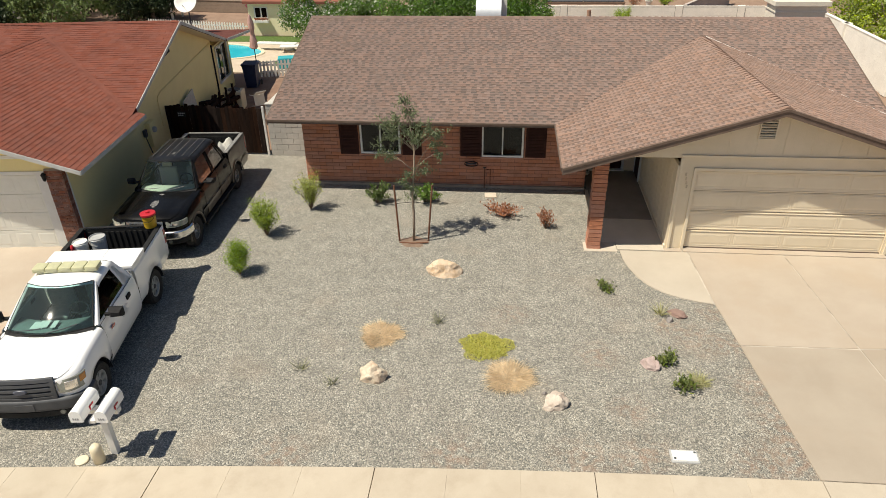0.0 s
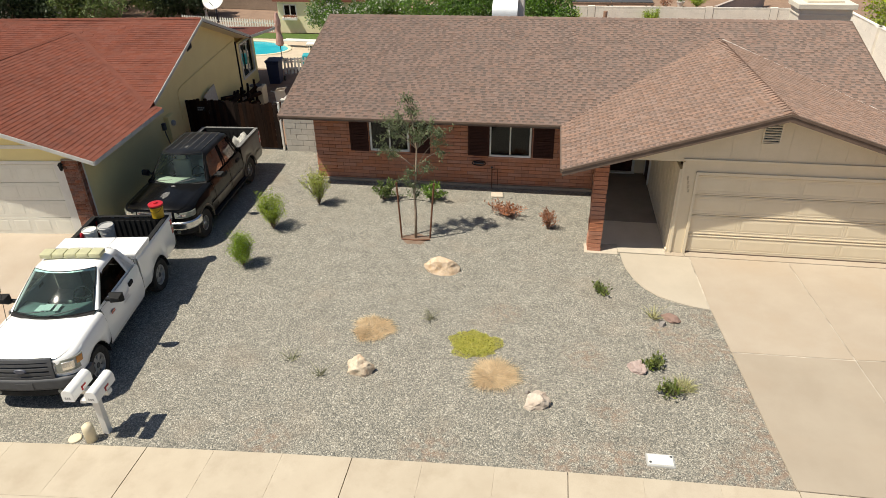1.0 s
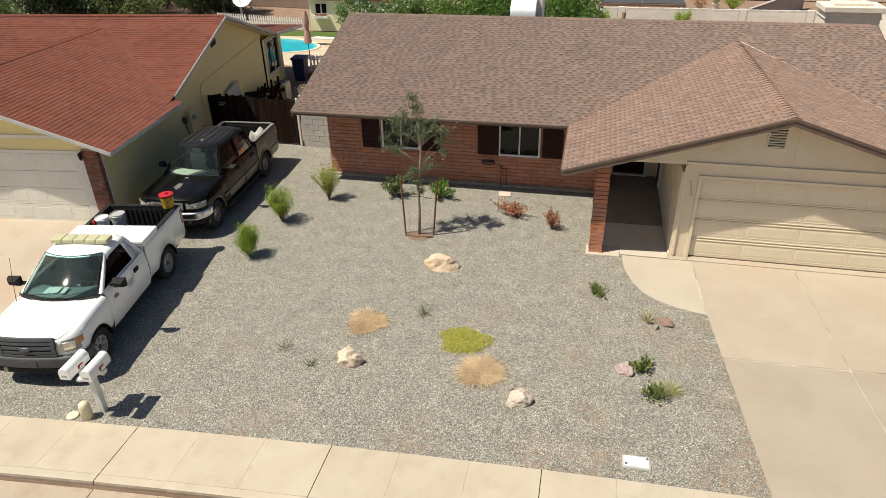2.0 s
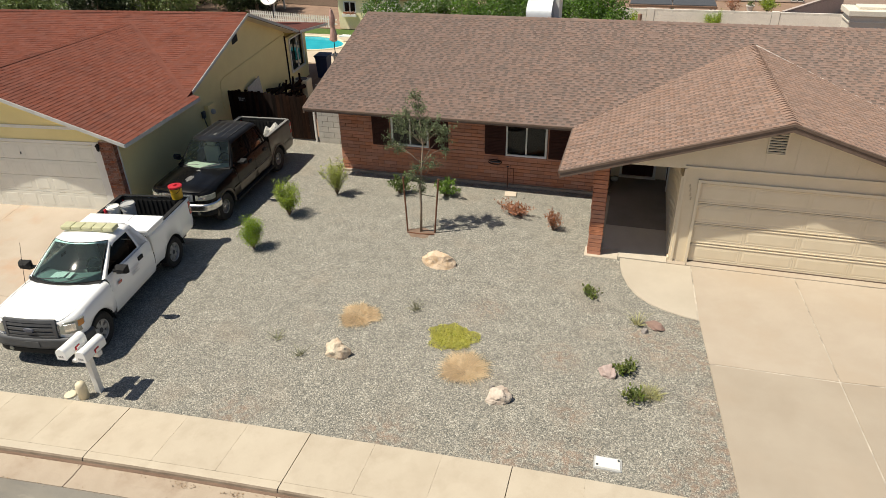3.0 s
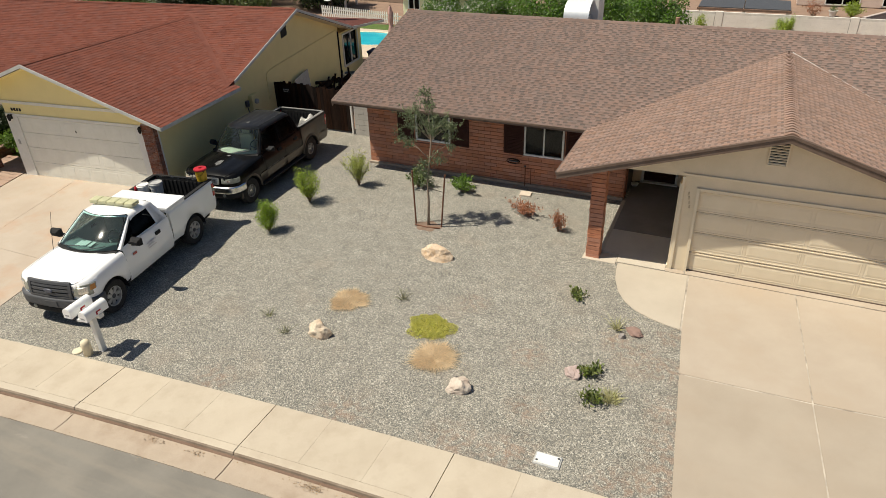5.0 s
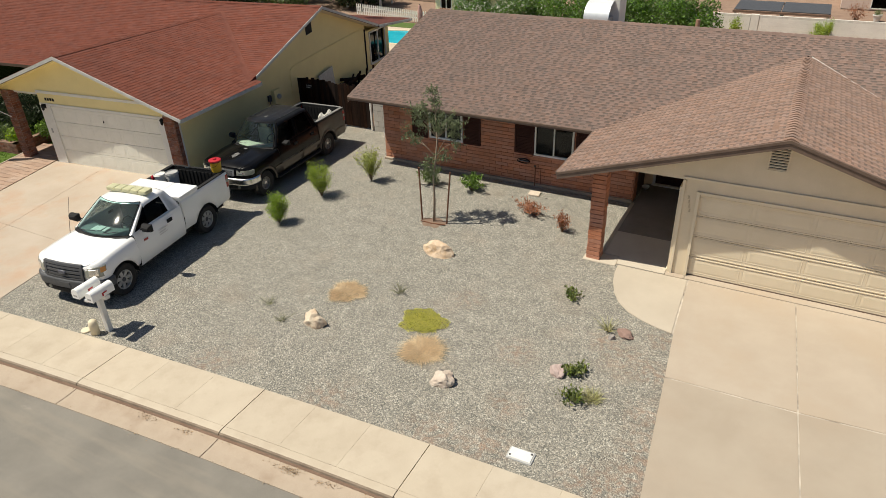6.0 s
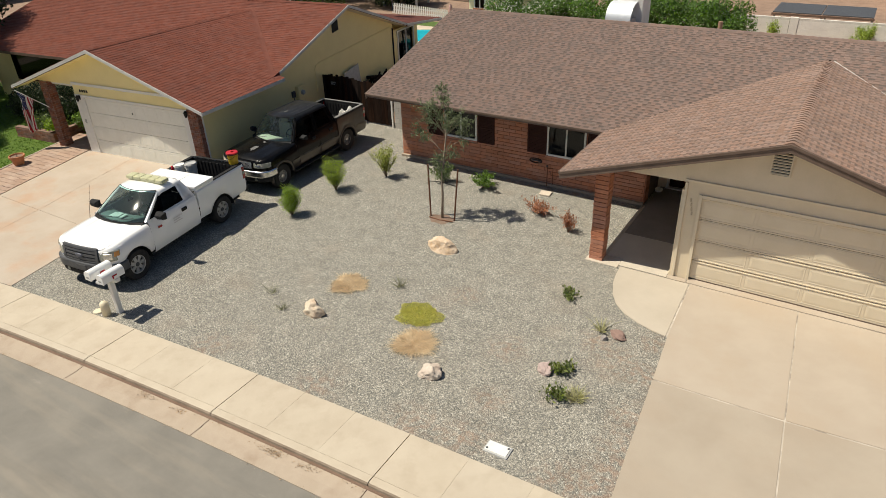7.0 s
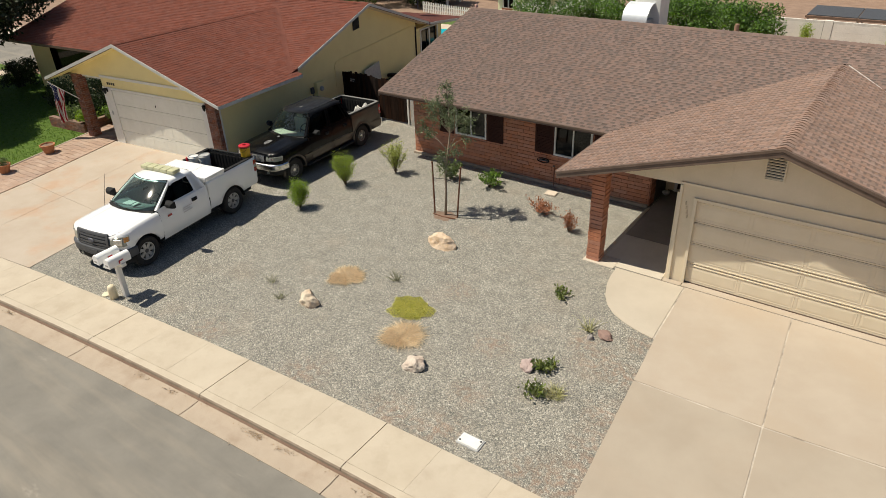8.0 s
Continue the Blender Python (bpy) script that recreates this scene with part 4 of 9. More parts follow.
# sectional garage door
bm = bmesh.new()
box(bm, DOOR[0], DOOR[1], GF + 0.07, GF + 0.1, 0.0, DOOR[3])
gdoor = part("garage_door", bm, TANTRIM, house, "tan sectional garage door with raised panels")
sh = (DOOR[3] - 0.02) / 4
pw = (DOOR[1] - DOOR[0]) / 4
for r in range(4):
    bm = bmesh.new()
    z0, z1 = 0.015 + r * sh, 0.015 + (r + 1) * sh - 0.012
    box(bm, DOOR[0] + 0.005, DOOR[1] - 0.005, GF + 0.04, GF + 0.068, z0, z1, 0.006)
    part("door_section", bm, TANTRIM, gdoor)
    for za in (z0 + 0.018, z1 - 0.045):
        bm = bmesh.new()
        box(bm, DOOR[0] + 0.01, DOOR[1] - 0.01, GF + 0.03, GF + 0.042, za, za + 0.022, 0.004)
        part("section_rail", bm, TANTRIM, gdoor)
    for c in range(4):
        bm = bmesh.new()
        x0, x1 = DOOR[0] + c * pw + 0.05, DOOR[0] + (c + 1) * pw - 0.05
        a, b = z0 + 0.12, z1 - 0.09
        o = [(x0, GF + 0.0385, a), (x1, GF + 0.0385, a), (x1, GF + 0.0385, b), (x0, GF + 0.0385, b)]
        i = [(x0 + 0.03, GF + 0.046, a + 0.03), (x1 - 0.03, GF + 0.046, a + 0.03), (x1 - 0.03, GF + 0.046, b - 0.03), (x0 + 0.03, GF + 0.046, b - 0.03)]
        i2 = [(x0 + 0.05, GF + 0.0335, a + 0.05), (x1 - 0.05, GF + 0.0335, a + 0.05), (x1 - 0.05, GF + 0.0335, b - 0.05), (x0 + 0.05, GF + 0.0335, b - 0.05)]
        f0 = [(x0 - 0.02, GF + 0.035, a - 0.02), (x1 + 0.02, GF + 0.035, a - 0.02), (x1 + 0.02, GF + 0.035, b + 0.02), (x0 - 0.02, GF + 0.035, b + 0.02)]
        vs = grid(bm, [f0, o, i2], close=True)
        bm.faces.new(vs[-1][::-1])
        bmesh.ops.recalc_face_normals(bm, faces=bm.faces[:])
        part("raised_panel", bm, TANTRIM, gdoor)

bm = bmesh.new()
box(bm, DOOR[0], DOOR[1], GF + 0.028, GF + 0.066, 0.03, 0.055, 0.006)
part("door_seal", bm, FASCIA, gdoor, "brown rubber seal under the door")

# gable louvre vent
bm = bmesh.new()
vx0, vx1, vz0, vz1 = 7.62, 8.02, 2.93, 3.54
for a, b, c, d in ((vx0, vx0 + 0.03, vz0 + 0.03, vz1 - 0.03), (vx1 - 0.03, vx1, vz0 + 0.03, vz1 - 0.03), (vx0, vx1, vz0, vz0 + 0.03), (vx0, vx1, vz1 - 0.03, vz1)):
    box(bm, a, b, GF - 0.045, GF - 0.012, c, d, 0.003)
vent = part("gable_vent", bm, TANTRIM, house, "tan louvred gable vent")
bm = bmesh.new()
box(bm, vx0 + 0.03, vx1 - 0.03, GF - 0.016, GF - 0.012, vz0 + 0.03, vz1 - 0.03)
part("vent_backing", bm, BLACKPLASTIC, vent)
for k in range(9):
    bm = bmesh.new()
    z = vz0 + 0.04 + k * 0.06
    prism(bm, [(vx0 + 0.03, GF - 0.05, z), (vx1 - 0.03, GF - 0.05, z), (vx1 - 0.03, GF - 0.03, z + 0.018), (vx0 + 0.03, GF - 0.03, z + 0.018)], (0, 0, 0.017))
    part("slat", bm, TANTRIM, vent)
# number plate blurred into bars
bm = bmesh.new()
for k in range(4):
    box(bm, 6.18 + 0.02 * k, 6.215 + 0.02 * k, GF - 0.02, GF - 0.004, 1.985 - k * 0.105, 2.065 - k * 0.105, 0.006)
part("number_bars", bm, mat("tarnished_brass", (0.62, 0.51, 0.35), None, 8, 0.5), house, "small tarnished brass marks")

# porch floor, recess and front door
# the rear floor's deeper shade is partly put into this darker concrete
PORCH = mat("shade_toned_porch_concrete", (0.25, 0.222, 0.19), (0.205, 0.181, 0.155), 1.2, 0.8, grain=0.06, stain=(0.27, 0.22, 0.18))
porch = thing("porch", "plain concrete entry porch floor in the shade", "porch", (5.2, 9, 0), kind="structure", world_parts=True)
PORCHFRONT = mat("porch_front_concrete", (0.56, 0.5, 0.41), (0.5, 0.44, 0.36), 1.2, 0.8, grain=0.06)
BACKY = 12.3
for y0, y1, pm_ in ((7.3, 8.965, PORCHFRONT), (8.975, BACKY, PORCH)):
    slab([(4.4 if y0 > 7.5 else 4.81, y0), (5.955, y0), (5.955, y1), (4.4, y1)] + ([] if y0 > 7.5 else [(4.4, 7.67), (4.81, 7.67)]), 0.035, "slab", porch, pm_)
slab([(3.98, 7.2), (4.8, 7.2), (4.8, 7.66), (3.98, 7.66)], 0.02, "slab", porch, PORCHFRONT)
# sun along the slab's edge is put into this paler strip
slab([(4.3, 7.67), (4.396, 7.67), (4.396, FY - 0.13), (4.3, FY - 0.13)], 0.037, "edge_strip", porch, WALKWAY)
bm = bmesh.new()
box(bm, 4.11, 4.288, FY + 0.2, BACKY, 0, 2.2)
ret = part("wall", bm, MORTAR, house, "red slump brick return wall")
pieces_wall(ret, Matrix.Translation((4.29, FY, 0)) @ Matrix.Rotation(radians(90), 4, "Z"), 0.4, 2.15, [], BL, BH, 0.02, 0.014, BRICK, "brick", limit=0, seed=14)
# the porch's inner shade is put into this wall's dark brown
bm = bmesh.new()
box(bm, 4.27, 4.31, FY + 0.42, BACKY, 0, 2.25)
part("wall", bm, FASCIA, house, "porch side wall in a dark brown that stands for its shade")
bm = bmesh.new()
wall_cells(bm, 4.31, 6.1, 0, 2.4, [(4.58, 5.62, -1, 2.06)], BACKY, BACKY + 0.15)
part("wall", bm, TANSIDING, house, "tan painted entry wall")
bm = bmesh.new()
box(bm, 4.64, 5.56, BACKY + 0.05, BACKY + 0.09, 0.05, 2.04, 0.006)
fd = part("front_door", bm, SHUTTER, house, "dark panelled front door in the shade")
for zz in (0.25, 0.95, 1.5):
    for xx in (4.75, 5.15):
        bm = bmesh.new()
        box(bm, xx, xx + 0.3, BACKY + 0.035, BACKY + 0.052, zz, zz + (0.5 if zz < 1.4 else 0.35), 0.01)
        part("raised_panel", bm, SHUTTER, fd)
bm = bmesh.new()
for a, b, c, d in ((4.57, 4.64, 0.03, 2.1), (5.56, 5.63, 0.03, 2.1), (4.64, 5.56, 2.04, 2.1)):
    box(bm, a, b, BACKY - 0.03, BACKY + 0.06, c, d, 0.004)
part("door_frame", bm, WHITE, house, "white front door frame")
bm = bmesh.new()
box(bm, 4.55, 5.65, BACKY - 0.08, BACKY + 0.06, 0.03, 0.075, 0.006)
part("threshold", bm, WHITE, house, "pale door threshold")
bm = bmesh.new()
lathe(bm, [(0.0, 0.0), (0.03, 0.005), (0.035, 0.03), (0.0, 0.05)], 12, at=(5.46, BACKY, 1.0))
part("door_knob", bm, CHROME, fd)
bm = bmesh.new()
for a, b, c, d in ((11.42, 11.5, 0.04, 2.08), (12.18, 12.26, 0.04, 2.08), (11.5, 12.18, 2.0, 2.08)):
    box(bm, 5.93, 5.972, a, b, c, d, 0.004)
part("door_frame", bm, WHITE, house, "white side door frame inside the porch")
bm = bmesh.new()
box(bm, 5.945, 5.968, 11.5, 12.18, 0.05, 2.0, 0.004)
part("side_door", bm, SHUTTER, house, "dark side door to the garage")
bm = bmesh.new()
lathe(bm, [(0.0, 0.0), (0.07, 0.0), (0.1, 0.03), (0.115, 0.08), (0.105, 0.08), (0.09, 0.035), (0.0, 0.02)], 20)
bowl = solo("bowl", bm, WHITE, "small white bowl on the shaded porch floor", "bowl", smooth=True)
bowl.matrix_basis = pose(4.45, 11.92, 0.036)

# ---- the yellow neighbour house ----
NH = (-12.27, 5.48, 0)
NTURN = 6.05
NR, NG = 0.308, 0.349
nh = thing("house", "yellow single-storey house with red shingle roof and white trim", "house", NH, NTURN)
W, NEZ = 4.43, 2.41
NZ = NEZ + NG * W
NZR = 3.8                           # its ridge sinks towards the main roof
NV = (NZR - NEZ) / NR
NK = NV / W
VE, UR, NRUN = 3.5, 4.2, 5.28      # main eave, right rake, run to ridge
NRZ = NEZ + NR * NRUN
UL = -13.0
BE = 4.6                            # back slope run
bm = bmesh.new()
deck(bm, [(-W, 0, NEZ - LOW), (0, 0, NZ - LOW), (0, VE + NV, NZR - LOW), (-W, VE, NEZ - LOW)], 0.06)
deck(bm, [(0, 0, NZ - LOW), (W, 0, NEZ - LOW), (W, VE + 0.55, NEZ - LOW), (UR, VE + 0.55, NEZ + NG * (W - UR) - LOW), (UR, VE + (W - UR) * NK, NEZ + NG * (W - UR) - LOW), (0, VE + NV, NZR - LOW)], 0.06)
deck(bm, [(UL, VE, NEZ), (-W, VE, NEZ), (0, VE + NV, NZR), (UR, VE + (W - UR) * NK, NEZ + NG * (W - UR)), (UR, VE + NRUN, NRZ), (UL, VE + NRUN, NRZ)])
deck(bm, [(UL, VE + NRUN, NRZ), (UR, VE + NRUN, NRZ), (UR, VE + NRUN + BE, NRZ - 0.34 * BE), (UL, VE + NRUN + BE, NRZ - 0.34 * BE)])
deck(bm, [(0.5, VE + NRUN + BE, NRZ - 0.34 * BE - 0.02), (UR + 0.05, VE + NRUN + BE, NRZ - 0.34 * BE - 0.02), (UR + 0.05, VE + NRUN + BE + 3.6, NRZ - 0.34 * BE - 0.42), (0.5, VE + NRUN + BE + 3.6, NRZ - 0.34 * BE - 0.42)])
nroof = part("roof", bm, REDBASE, nh, "red asphalt shingle roof")


def nsag(p):
    return Vector((0, 0, -(NZ - NZR) * p.y / (VE + NV) * max(0.0, 1 - abs(p.x) / W)))


R3 = dict(material=REDSHINGLE, tab=0.24, gap=0.004, thick=0.012, exposure=0.127, levels=(0.85, 1.0, 1.2))
shingle_plane(nroof, (0, VE, NEZ), (1, 0, 0), (0, 1, 0), NR, lambda v: [] if v > NRUN else [(UL, UR)] if v > NV else [(UL, -W + v / NK)] + ([(W - v / NK, UR)] if W - v / NK < UR else []), seed=21, **R3)
shingle_plane(nroof, (-W, 0, NEZ), (0, 1, 0), (1, 0, 0), NG, lambda v: [(0, VE + v * NK)] if v < W else [], seed=22, warp=nsag, **R3)
shingle_plane(nroof, (W, 0, NEZ), (0, 1, 0), (-1, 0, 0), NG, lambda v: [(0, VE + (0.55 if v < W - UR else v * NK))] if v < W else [], seed=23, near=lambda p: p.y < 2.2 and p.x > 0.5, warp=nsag, **R3)
shingle_plane(nroof, (0, VE + NRUN + BE, NRZ - 0.34 * BE), (1, 0, 0), (0, -1, 0), 0.34, lambda v: [(UL, UR)] if v < BE else [], seed=24, **R3)
shingle_plane(nroof, (0, VE + NRUN + BE + 3.6, NRZ - 0.34 * BE - 0.42), (1, 0, 0), (0, -1, 0), 0.4 / 3.6, lambda v: [(0.5, UR + 0.05)] if v < 3.6 else [], seed=25, **{**R3, 'material': DARKRED})
ridge_caps(nroof, (0, 0, NZ), (0, VE + NV - 0.15, NZR), NG, REDSHINGLE, half=0.13)
ridge_caps(nroof, (UL, VE + NRUN, NRZ), (UR, VE + NRUN, NRZ), NR, REDSHINGLE, half=0.13, step=0.22)


# woven shingle strip along the visible valley
bm = bmesh.new()
rows = []
for k in range(13):
    f = k / 12
    u = UR + (0.0 - UR) * f
    v = VE + (W - u) * NK
    row = []
    for dv in (-0.13, 0.0, 0.13):
        if dv > 0:
            z = NEZ + NR * (v + dv - VE)
        else:
            q = Vector((u, v + dv, NEZ + NG * (W - u)))
            z = q.z + nsag(q).z
        row.append((u, v + dv, max(z, NEZ + NR * (v + dv - VE)) + 0.02))
    rows.append(row)
grid(bm, rows)
part("valley_strip", bm, REDSHINGLE, nroof)


def board(parent, p, q, out, name, material, h=0.1, t=0.02):
    p, q, out = Vector(p), Vector(q), Vector(out)
    bm = bmesh.new()
    prism(bm, [p + Vector((0, 0, -h)), p + out * t + Vector((0, 0, -h)), p + out * t + Vector((0, 0, 0.004)), p + Vector((0, 0, 0.004))], q - p)
    return part(name, bm, material, parent)


for p, q, o in (((-W, 0, NEZ), (0, 0, NZ), (0, -1, 0)), ((W, 0, NEZ), (0, 0, NZ), (0, -1, 0)), ((W, 0, NEZ), (W, VE + 0.55, NEZ), (1, 0, 0)), ((UR, VE + 0.6, NEZ + NR * 0.6), (UR, VE + NRUN, NRZ), (1, 0, 0)),
                ((UR, VE + NRUN + BE, NRZ - 0.34 * BE), (UR, VE + NRUN, NRZ), (1, 0, 0)), ((UR + 0.05, VE + NRUN + BE, NRZ - 0.34 * BE - 0.02), (UR + 0.05, VE + NRUN + BE + 3.6, NRZ - 0.34 * BE - 0.42), (1, 0, 0)),
                ((UL, VE, NEZ), (-W, VE, NEZ), (0, -1, 0)), ((-W, 0, NEZ), (-W, VE, NEZ), (-1, 0, 0)), ((UL, VE, NEZ), (UL, VE + NRUN, NRZ), (-1, 0, 0))):
    board(nroof, p, q, o, "fascia", FASCIA if p[0] == UL else NFASCIA)
for sg in (-1, 1):
    bm = bmesh.new()
    prism(bm, [(0, 0.03, NZ - 0.113), (sg * (W - 0.03), 0.03, NEZ - 0.103), (sg * (W - 0.03), 0.52, NEZ - 0.103), (0, 0.52, NZ - 0.113)], (0, 0, -0.012))
    part("rake_soffit", bm, YELLOW, nroof, "yellow painted soffit")

# light soffit under the rear rake
bm = bmesh.new()
prism(bm, [(UR - 0.005, VE + NRUN, NRZ - 0.118), (UR - 0.005, VE + NRUN + BE, NRZ - 0.34 * BE - 0.118), (3.6, VE + NRUN + BE, NRZ - 0.34 * BE - 0.118), (3.6, VE + NRUN, NRZ - 0.118)], (0, 0, -0.012))
part("soffit", bm, CREAM, nroof, "pale painted soffit")
# walls
GFN = 0.52
ND = (-1.45, 3.08, 0.12, 2.13)
WR = 3.68           # right wall plane
bm = bmesh.new()
wall_cells(bm, -1.9, WR - 0.02, 0, 2.6, [(ND[0], ND[1], -1, ND[3])], GFN, GFN + 0.15)
part("wall", bm, YELLOW, nh, "pale yellow garage wall")
bm = bmesh.new()
ngz = lambda u: NZ - NG * abs(u) - 0.12
prism(bm, [(-3.72, GFN - 0.004, 2.54), (3.72, GFN - 0.004, 2.54), (0, GFN - 0.004, ngz(0))], (0, 0.12, 0))
part("gable_wall", bm, YELLOW, nh, "yellow painted gable")
bm = bmesh.new()
box(bm, -1.9, 3.5, GFN - 0.034, GFN - 0.008, 2.55, 2.64, 0.004)
box(bm, ND[0] - 0.44, ND[0] + 0.02, GFN - 0.028, GFN - 0.002, 0, 2.22, 0.004)
box(bm, ND[1] - 0.02, ND[1] + 0.22, GFN - 0.028, GFN - 0.002, 0, 2.22, 0.004)
box(bm, ND[0], ND[1], GFN - 0.028, GFN - 0.002, ND[3], 2.22, 0.004)
part("trim", bm, WHITE, nh, "white painted trim boards")
bm = bmesh.new()
box(bm, ND[0], ND[1], GFN + 0.035, GFN + 0.065, ND[2], ND[3])
nd = part("garage_door", bm, DOORWHITE, nh, "white sectional garage door with square panels")
sh = (ND[3] - ND[2] - 0.02) / 4
pw = (ND[1] - ND[0]) / 8
for r in range(4):
    z0, z1 = ND[2] + 0.01 + r * sh, ND[2] + (r + 1) * sh
    bm = bmesh.new()
    box(bm, ND[0] - 0.01, ND[1] + 0.01, GFN + 0.005, GFN + 0.033, z0, z1, 0.005)
    part("door_section", bm, DOORWHITE, nd)
    for c in range(8):
        bm = bmesh.new()
        x0, x1, a, b = ND[0] + c * pw + 0.05, ND[0] + (c + 1) * pw - 0.05, z0 + 0.06, z1 - 0.06
        y = GFN + 0.003
        rows = []
        for ins, dy in ((0, 0.0), (0.02, 0.002), (0.045, -0.003)):
            rows.append([(x0 + ins, y + dy, a + ins), (x1 - ins, y + dy, a + ins), (x1 - ins, y + dy, b - ins), (x0 + ins, y + dy, b - ins)])
        vs = grid(bm, rows, close=True)
        bm.faces.new(vs[-1])
        bmesh.ops.recalc_face_normals(bm, faces=bm.faces[:])
        part("raised_panel", bm, DOORWHITE, nd)
bm = bmesh.new()
box(bm, 0.725, 0.75, GFN - 0.015, GFN + 0.004, 1.76, 1.83, 0.006)
part("door_handle", bm, BLACKPLASTIC, nd, "small dark door handle")
# right side wall and main gable wall
NLEN = VE + NRUN + BE - 0.4
walls(nh, YELLOW, "pale yellow house wall", [(WR - 0.15, WR, GFN + 0.15, NLEN, 0, 2.3), (UL + 0.6, -1.87, VE + 0.9, VE + 1.05, 0, 2.3), (UL + 0.5, UL + 0.65, VE + 0.9, NLEN, 0, 2.3), (UL + 0.6, WR - 0.15, NLEN - 0.15, NLEN, 0, 2.45), (-2.0, -1.87, GFN + 0.15, VE + 0.9, 0, 2.3)])
bm = bmesh.new()
gy = VE + NRUN
prism(bm, [(WR - 0.003, VE + 0.7, 2.3), (WR - 0.003, gy + BE - 0.4, 2.3), (WR - 0.003, gy + BE - 0.4, NRZ - 0.34 * (BE - 0.4) - 0.12), (WR - 0.003, gy, NRZ - 0.12), (WR - 0.003, VE + 0.7, NEZ + NR * 0.7 - 0.12)], (-0.14, 0, 0))
part("gable_wall", bm, YELLOW, nh, "pale yellow end gable")
bm = bmesh.new()
prism(bm, [(UL + 0.5, VE + 0.9, 2.3), (UL + 0.5, NLEN, 2.3), (UL + 0.5, gy, NRZ - 0.15)], (0.15, 0, 0))
part("gable_wall", bm, YELLOW, nh, "pale yellow end gable")
# brick corner column and porch column
NBRICK = mat("dark_red_brick", (0.2, 0.085, 0.06), (0.27, 0.14, 0.1), 9, 0.9, bump=0.003, bscale=80, piece=0.25)
for u0, u1, v0, v1, h, lab in ((ND[1] + 0.225, WR + 0.02, GFN - 0.06, GFN + 0.0, 2.28, "dark red brick corner pier"), (WR - 0.02, WR + 0.03, GFN - 0.06, GFN + 0.1, 2.28, "dark red brick corner pier"), (-3.48, -3.16, GFN - 0.08, GFN + 0.24, 2.54, "dark red brick porch column")):
    bm = bmesh.new()
    box(bm, u0, u1, v0, v1, 0, h)
    col = part("column", bm, mat("column_mortar", (0.4, 0.33, 0.28), None, 5, 0.9), nh, lab)
    faces4 = ((Matrix.Translation((u0, v0, 0)), u1 - u0), (Matrix.Translation((u1, v0, 0)) @ Matrix.Rotation(radians(90), 4, "Z"), v1 - v0))
    for mm, ln in faces4:
        pieces_wall(col, mm, ln, h, [], 0.2, 0.075, 0.012, 0.01, NBRICK, "brick", limit=60, seed=31)
bm = bmesh.new()
box(bm, WR + 0.002, WR + 0.04, GFN + 0.105, GFN + 0.17, 0, 2.25, 0.006)
part("corner_strip", bm, WHITE, nh, "white corner strip beside the brick")
# porch beam, back wall of the porch with dark opening
bm = bmesh.new()
box(bm, -3.6, -1.9, GFN + 0.13, GFN + 0.25, 2.42, 2.54)
part("beam", bm, WHITE, nh, "white porch beam")
bm = bmesh.new()
box(bm, UL + 2, -5.2, VE + 0.86, VE + 0.9, 0.9, 2.0, 0.004)
part("window", bm, DARKGLASS, nh, "dark front window in deep shade")
# gable vent
bm = bmesh.new()
prism(bm, [(WR + 0.005, gy - 0.55, NRZ - 0.62), (WR + 0.005, gy - 0.12, NRZ - 0.5), (WR + 0.005, gy - 0.12, NRZ - 0.95), (WR + 0.005, gy - 0.55, NRZ - 1.0)], (0.02, 0, 0))
part("gable_vent", bm, BLACKPLASTIC, nh, "black gable vent opening")
# tall side window and utility gear
bm = bmesh.new()
# closed-in back porch with its window
PZ = NRZ - 0.34 * BE - 0.3
wall_cells(bm, 0, 2.4, 0, PZ, [(0.4, 1.95, 0.65, 2.05)], 0, 0.12)
for v in bm.verts:
    v.co = Vector((WR - v.co.y, NLEN + 0.003 + v.co.x, v.co.z))
part("wall", bm, YELLOW, nh, "pale yellow back porch wall")
bm = bmesh.new()
box(bm, 0.6, WR - 0.12, NLEN + 2.28, NLEN + 2.4, 0, PZ - 0.05)
part("wall", bm, YELLOW, nh, "pale yellow back porch end wall")
bm = bmesh.new()
wy = NLEN + 0.55
for a, b, c, d in ((wy - 0.19, wy - 0.12, 0.6, 2.1), (wy + 1.38, wy + 1.45, 0.6, 2.1), (wy - 0.12, wy + 1.38, 0.6, 0.68), (wy - 0.12, wy + 1.38, 2.03, 2.1), (wy + 0.61, wy + 0.66, 0.68, 2.03)):
    box(bm, WR, WR + 0.05, a, b, c, d, 0.004)
nw = part("window", bm, WHITE, nh, "tall white-framed side window")
bm = bmesh.new()
box(bm, WR - 0.06, WR - 0.054, wy - 0.14, wy + 1.4, 0.66, 2.04)
part("pane", bm, WINDOWGLASS, nw)
bm = bmesh.new()
tube(bm, [(WR + 0.03, NLEN - 0.05, 2.3), (WR + 0.03, NLEN - 0.05, 0.1)], 0.035, 8)
part("downpipe", bm, BLACKPLASTIC, nh, "dark drain pipe")
bm = bmesh.new()
tube(bm, [(WR + 0.02, NLEN - 0.1, 2.4), (WR + 0.02, gy - 1.6, 2.15), (WR + 0.02, gy - 1.9, 2.08), (WR + 0.02, gy - 1.98, 1.95), (WR + 0.02, gy - 1.98, 1.1)], 0.014, 6)
part("conduit", bm, YELLOW, nh, "painted cable conduit")

